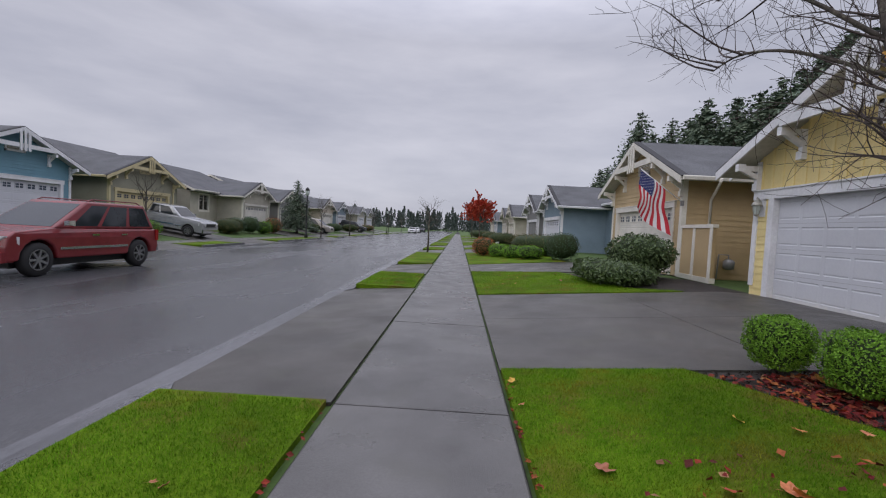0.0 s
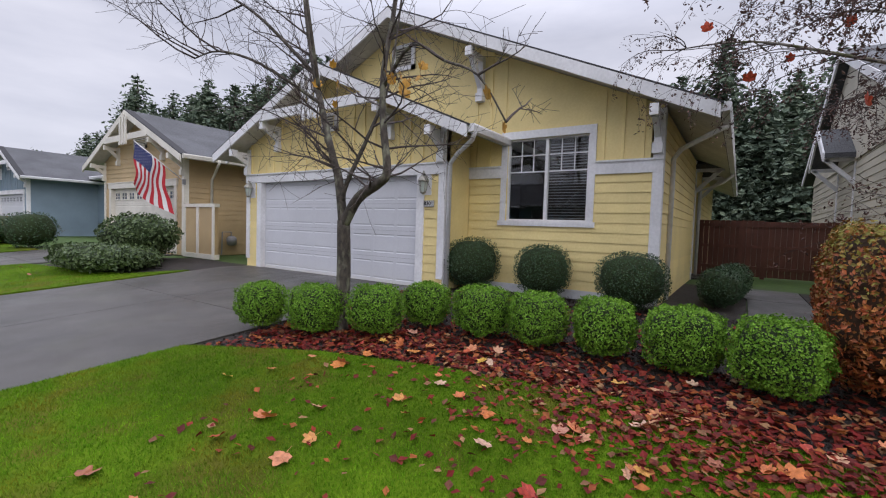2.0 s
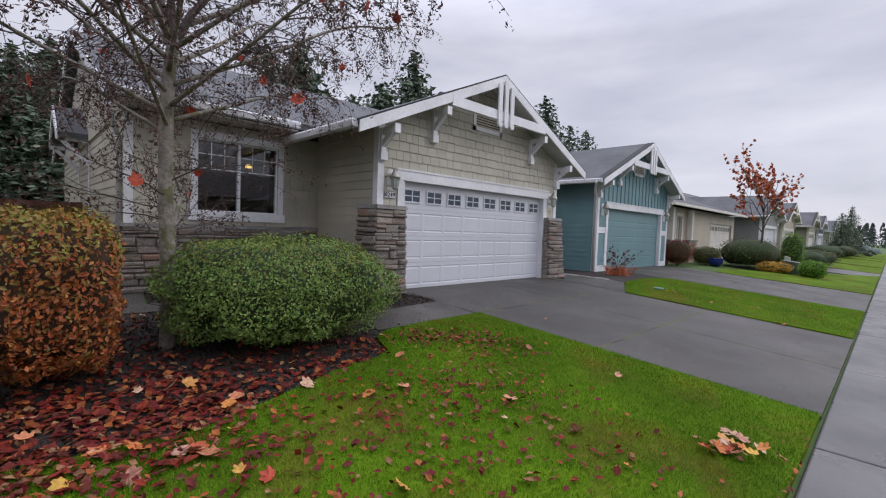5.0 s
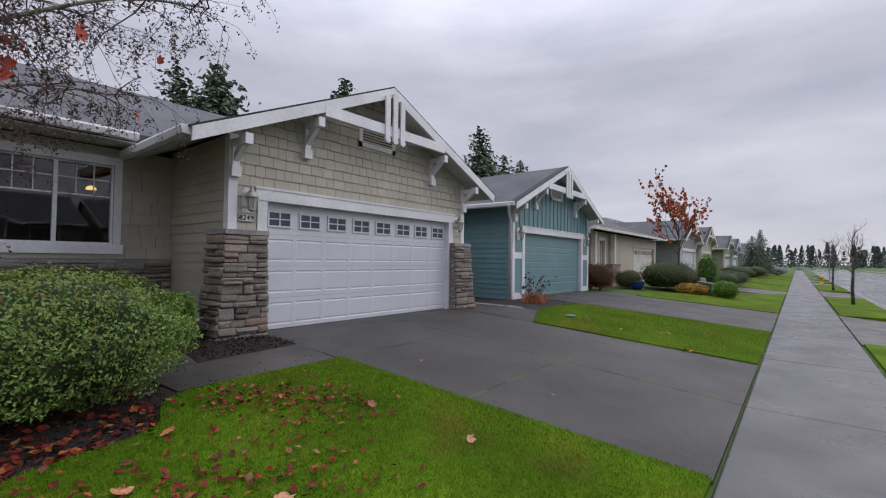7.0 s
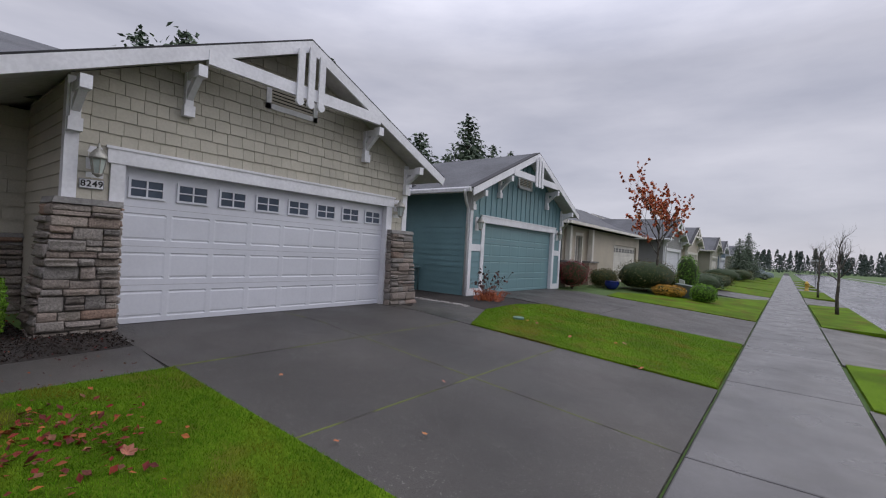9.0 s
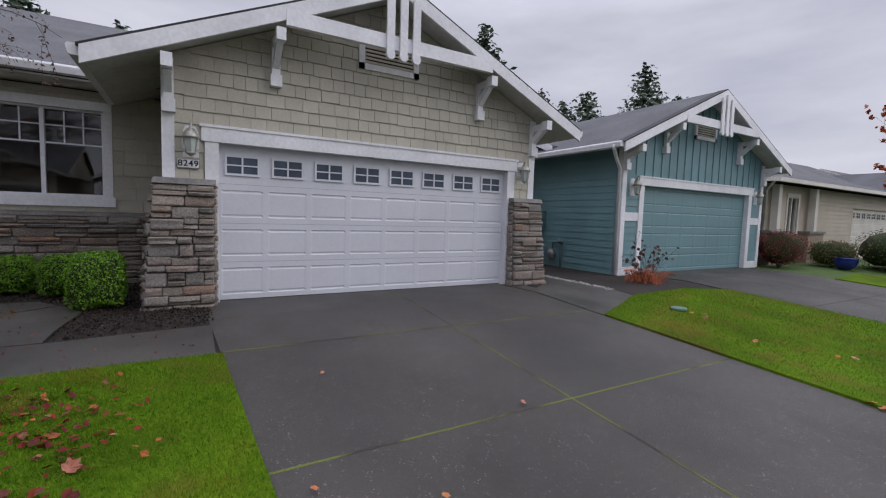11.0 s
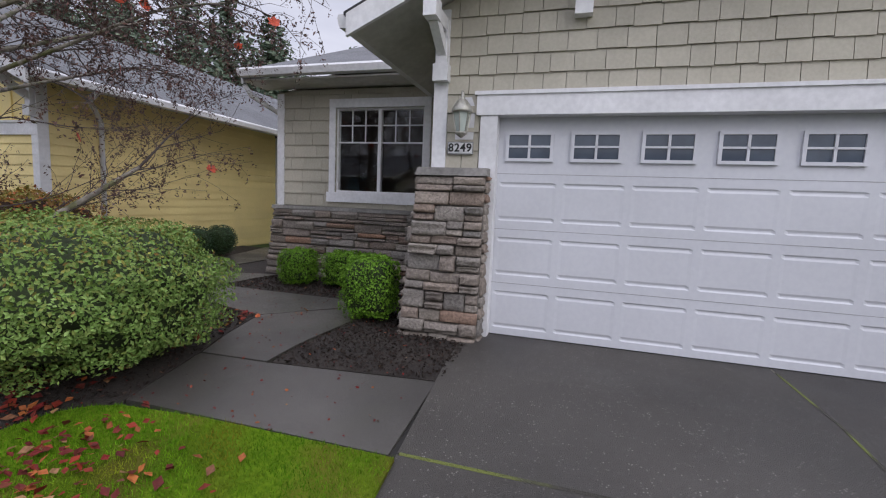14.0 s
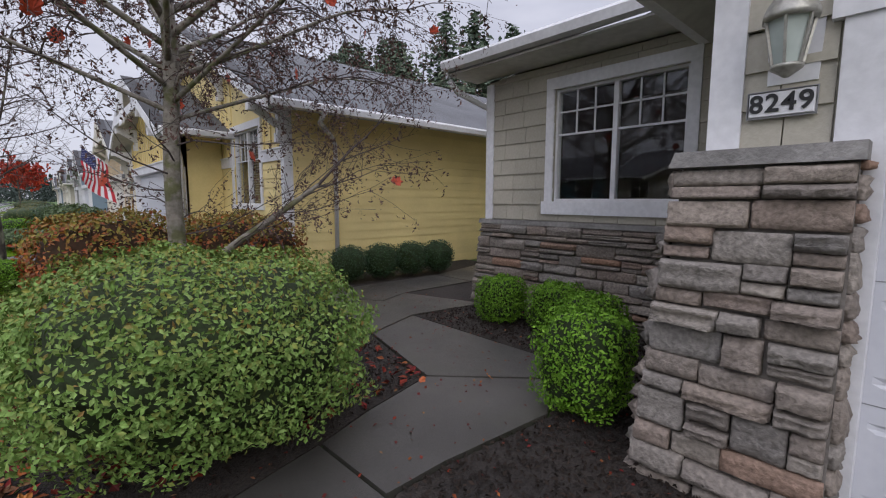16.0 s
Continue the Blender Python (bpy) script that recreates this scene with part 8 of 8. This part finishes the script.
hy_m = mat("yellow_hydrant_paint", (0.55, 0.36, 0.05), None, 20, 0.45)
hy = thing("fire_hydrant", pose(-0.85, -52.0, 0.0), "yellow fire hydrant in the turf strip", "hydrant")
part("barrel", Shape().lathe(0, 0, [(0.17, 0), (0.17, 0.06), (0.12, 0.08), (0.12, 0.52), (0.16, 0.54), (0.16, 0.6), (0.13, 0.68), (0.05, 0.76), (0.03, 0.82)], 16), hy_m, hy, smooth=True)
part("nozzle", Shape().tube([(0, -0.22, 0.42), (0, 0.22, 0.42)], 0.06, 10), hy_m, hy)
part("pumper_nozzle", Shape().tube([(0, 0, 0.4), (-0.22, 0, 0.4)], 0.08, 12), hy_m, hy)
for x, y in ((-13.6, 41.5), (-13.6, 88), (-13.6, -62)):
    lp = thing("street_lamp", pose(x, y, 0.0), "dark street lamp post with acorn lantern", "street lamp")
    part("post", Shape().lathe(0, 0, [(0.16, 0), (0.16, 0.25), (0.1, 0.5), (0.065, 0.7), (0.05, 3.9), (0.08, 3.95)], 12), M["black"], lp, smooth=True)
    part("lantern", Shape().lathe(0, 0, [(0.1, 3.95), (0.19, 4.15), (0.2, 4.4), (0.12, 4.6)], 12), LAMPGLASS, lp, smooth=True)
    part("cap", Shape().lathe(0, 0, [(0.22, 4.42), (0.15, 4.62), (0.03, 4.75)], 12), M["black"], lp, smooth=True)
pot = thing("plant_pot", pose(6.5, -23.6, gz(6.5)), "glazed cobalt blue plant pot beside the driveway", "pot")
part("pot", Shape().lathe(0, 0, [(0.16, 0), (0.26, 0.1), (0.31, 0.25), (0.29, 0.33), (0.31, 0.36)], 20), mat("cobalt_glaze", (0.01, 0.02, 0.16), None, 8, 0.15, stain=0.05), pot, smooth=True)
part("soil", Shape().lathe(0, 0, [(0.28, 0.32), (0.01, 0.335)], 20), M["soil"], pot)
sign = thing("street_sign", pose(0.2 - 2.0, -62, 0.0), "street name sign on a thin post", "sign")
part("post", Shape().tube([(0, 0, 0), (0, 0, 2.9)], 0.03, 8), M["metal_grey"], sign)
part("blade", Shape().box(-0.35, 0.35, -0.01, 0.01, 2.65, 2.85), mat("pale_sign_face", (0.5, 0.55, 0.55), None, 10, 0.4), sign)
# dying perennial and orange grasses by the teal corner
pr = random.Random(4)
per = thing("withered_perennial", pose(6.83, -14.1, gz(6.83)), "withered brown perennial over orange grass", "plant")
s1, tp1 = Shape(), []
for k in range(16):
    a = pr.uniform(0, 6.28)
    sprout(pr, s1, tp1, (0.06 * math.cos(a), 0.06 * math.sin(a), 0), (0.4 * math.cos(a), 0.4 * math.sin(a), 1), pr.uniform(0.5, 0.85), 0.007, 1, 0.1, 2, 0.5, 0.0, 4)
part("stalk", s1, M["twig"], per)
tagged(at_tips(tp1, pr, 90, 0.09, M["brown_leaf"], per, "seed_tuft", hang=0.0, aspect=0.8), kind="stuff")
s2 = Shape()
for k in range(160):
    a, l = pr.uniform(0, 6.28), pr.uniform(0.15, 0.36)
    x, y = pr.gauss(0, 0.16), pr.gauss(0, 0.18)
    s2.tube([(x, y, 0), (x + 0.5 * l * math.cos(a), y + 0.5 * l * math.sin(a), l * 0.8), (x + l * math.cos(a), y + l * math.sin(a), l * 0.75)], [0.006, 0.005, 0.002], 3, cap=False)
tagged(part("grass_tuft", s2, M["orange_leaf"], per), kind="stuff")
wp = thing("paper_scrap", pose(0.42, -5.9, 0.012, 0, 0, 25), "small crumpled white paper scrap on the sidewalk", "litter")
part("sheet", Shape().prism([(-0.06, -0.045, 0), (0.06, -0.04, 0), (0.07, 0.05, 0), (-0.05, 0.045, 0)], [(-0.055, -0.04, 0.012), (0.055, -0.035, 0.004), (0.06, 0.045, 0.015), (-0.045, 0.04, 0.006)]), M["white"], wp)
sp = thing("sprinkler_lid", pose(5.0, -12.4, gz(5.0) + 0.035), "small green plastic irrigation lid in the lawn", "lid")
part("lid", Shape().lathe(0, 0, [(0.12, 0), (0.12, 0.03), (0.1, 0.04)], 16), mat("green_plastic", (0.12, 0.22, 0.16), None, 10, 0.5), sp)
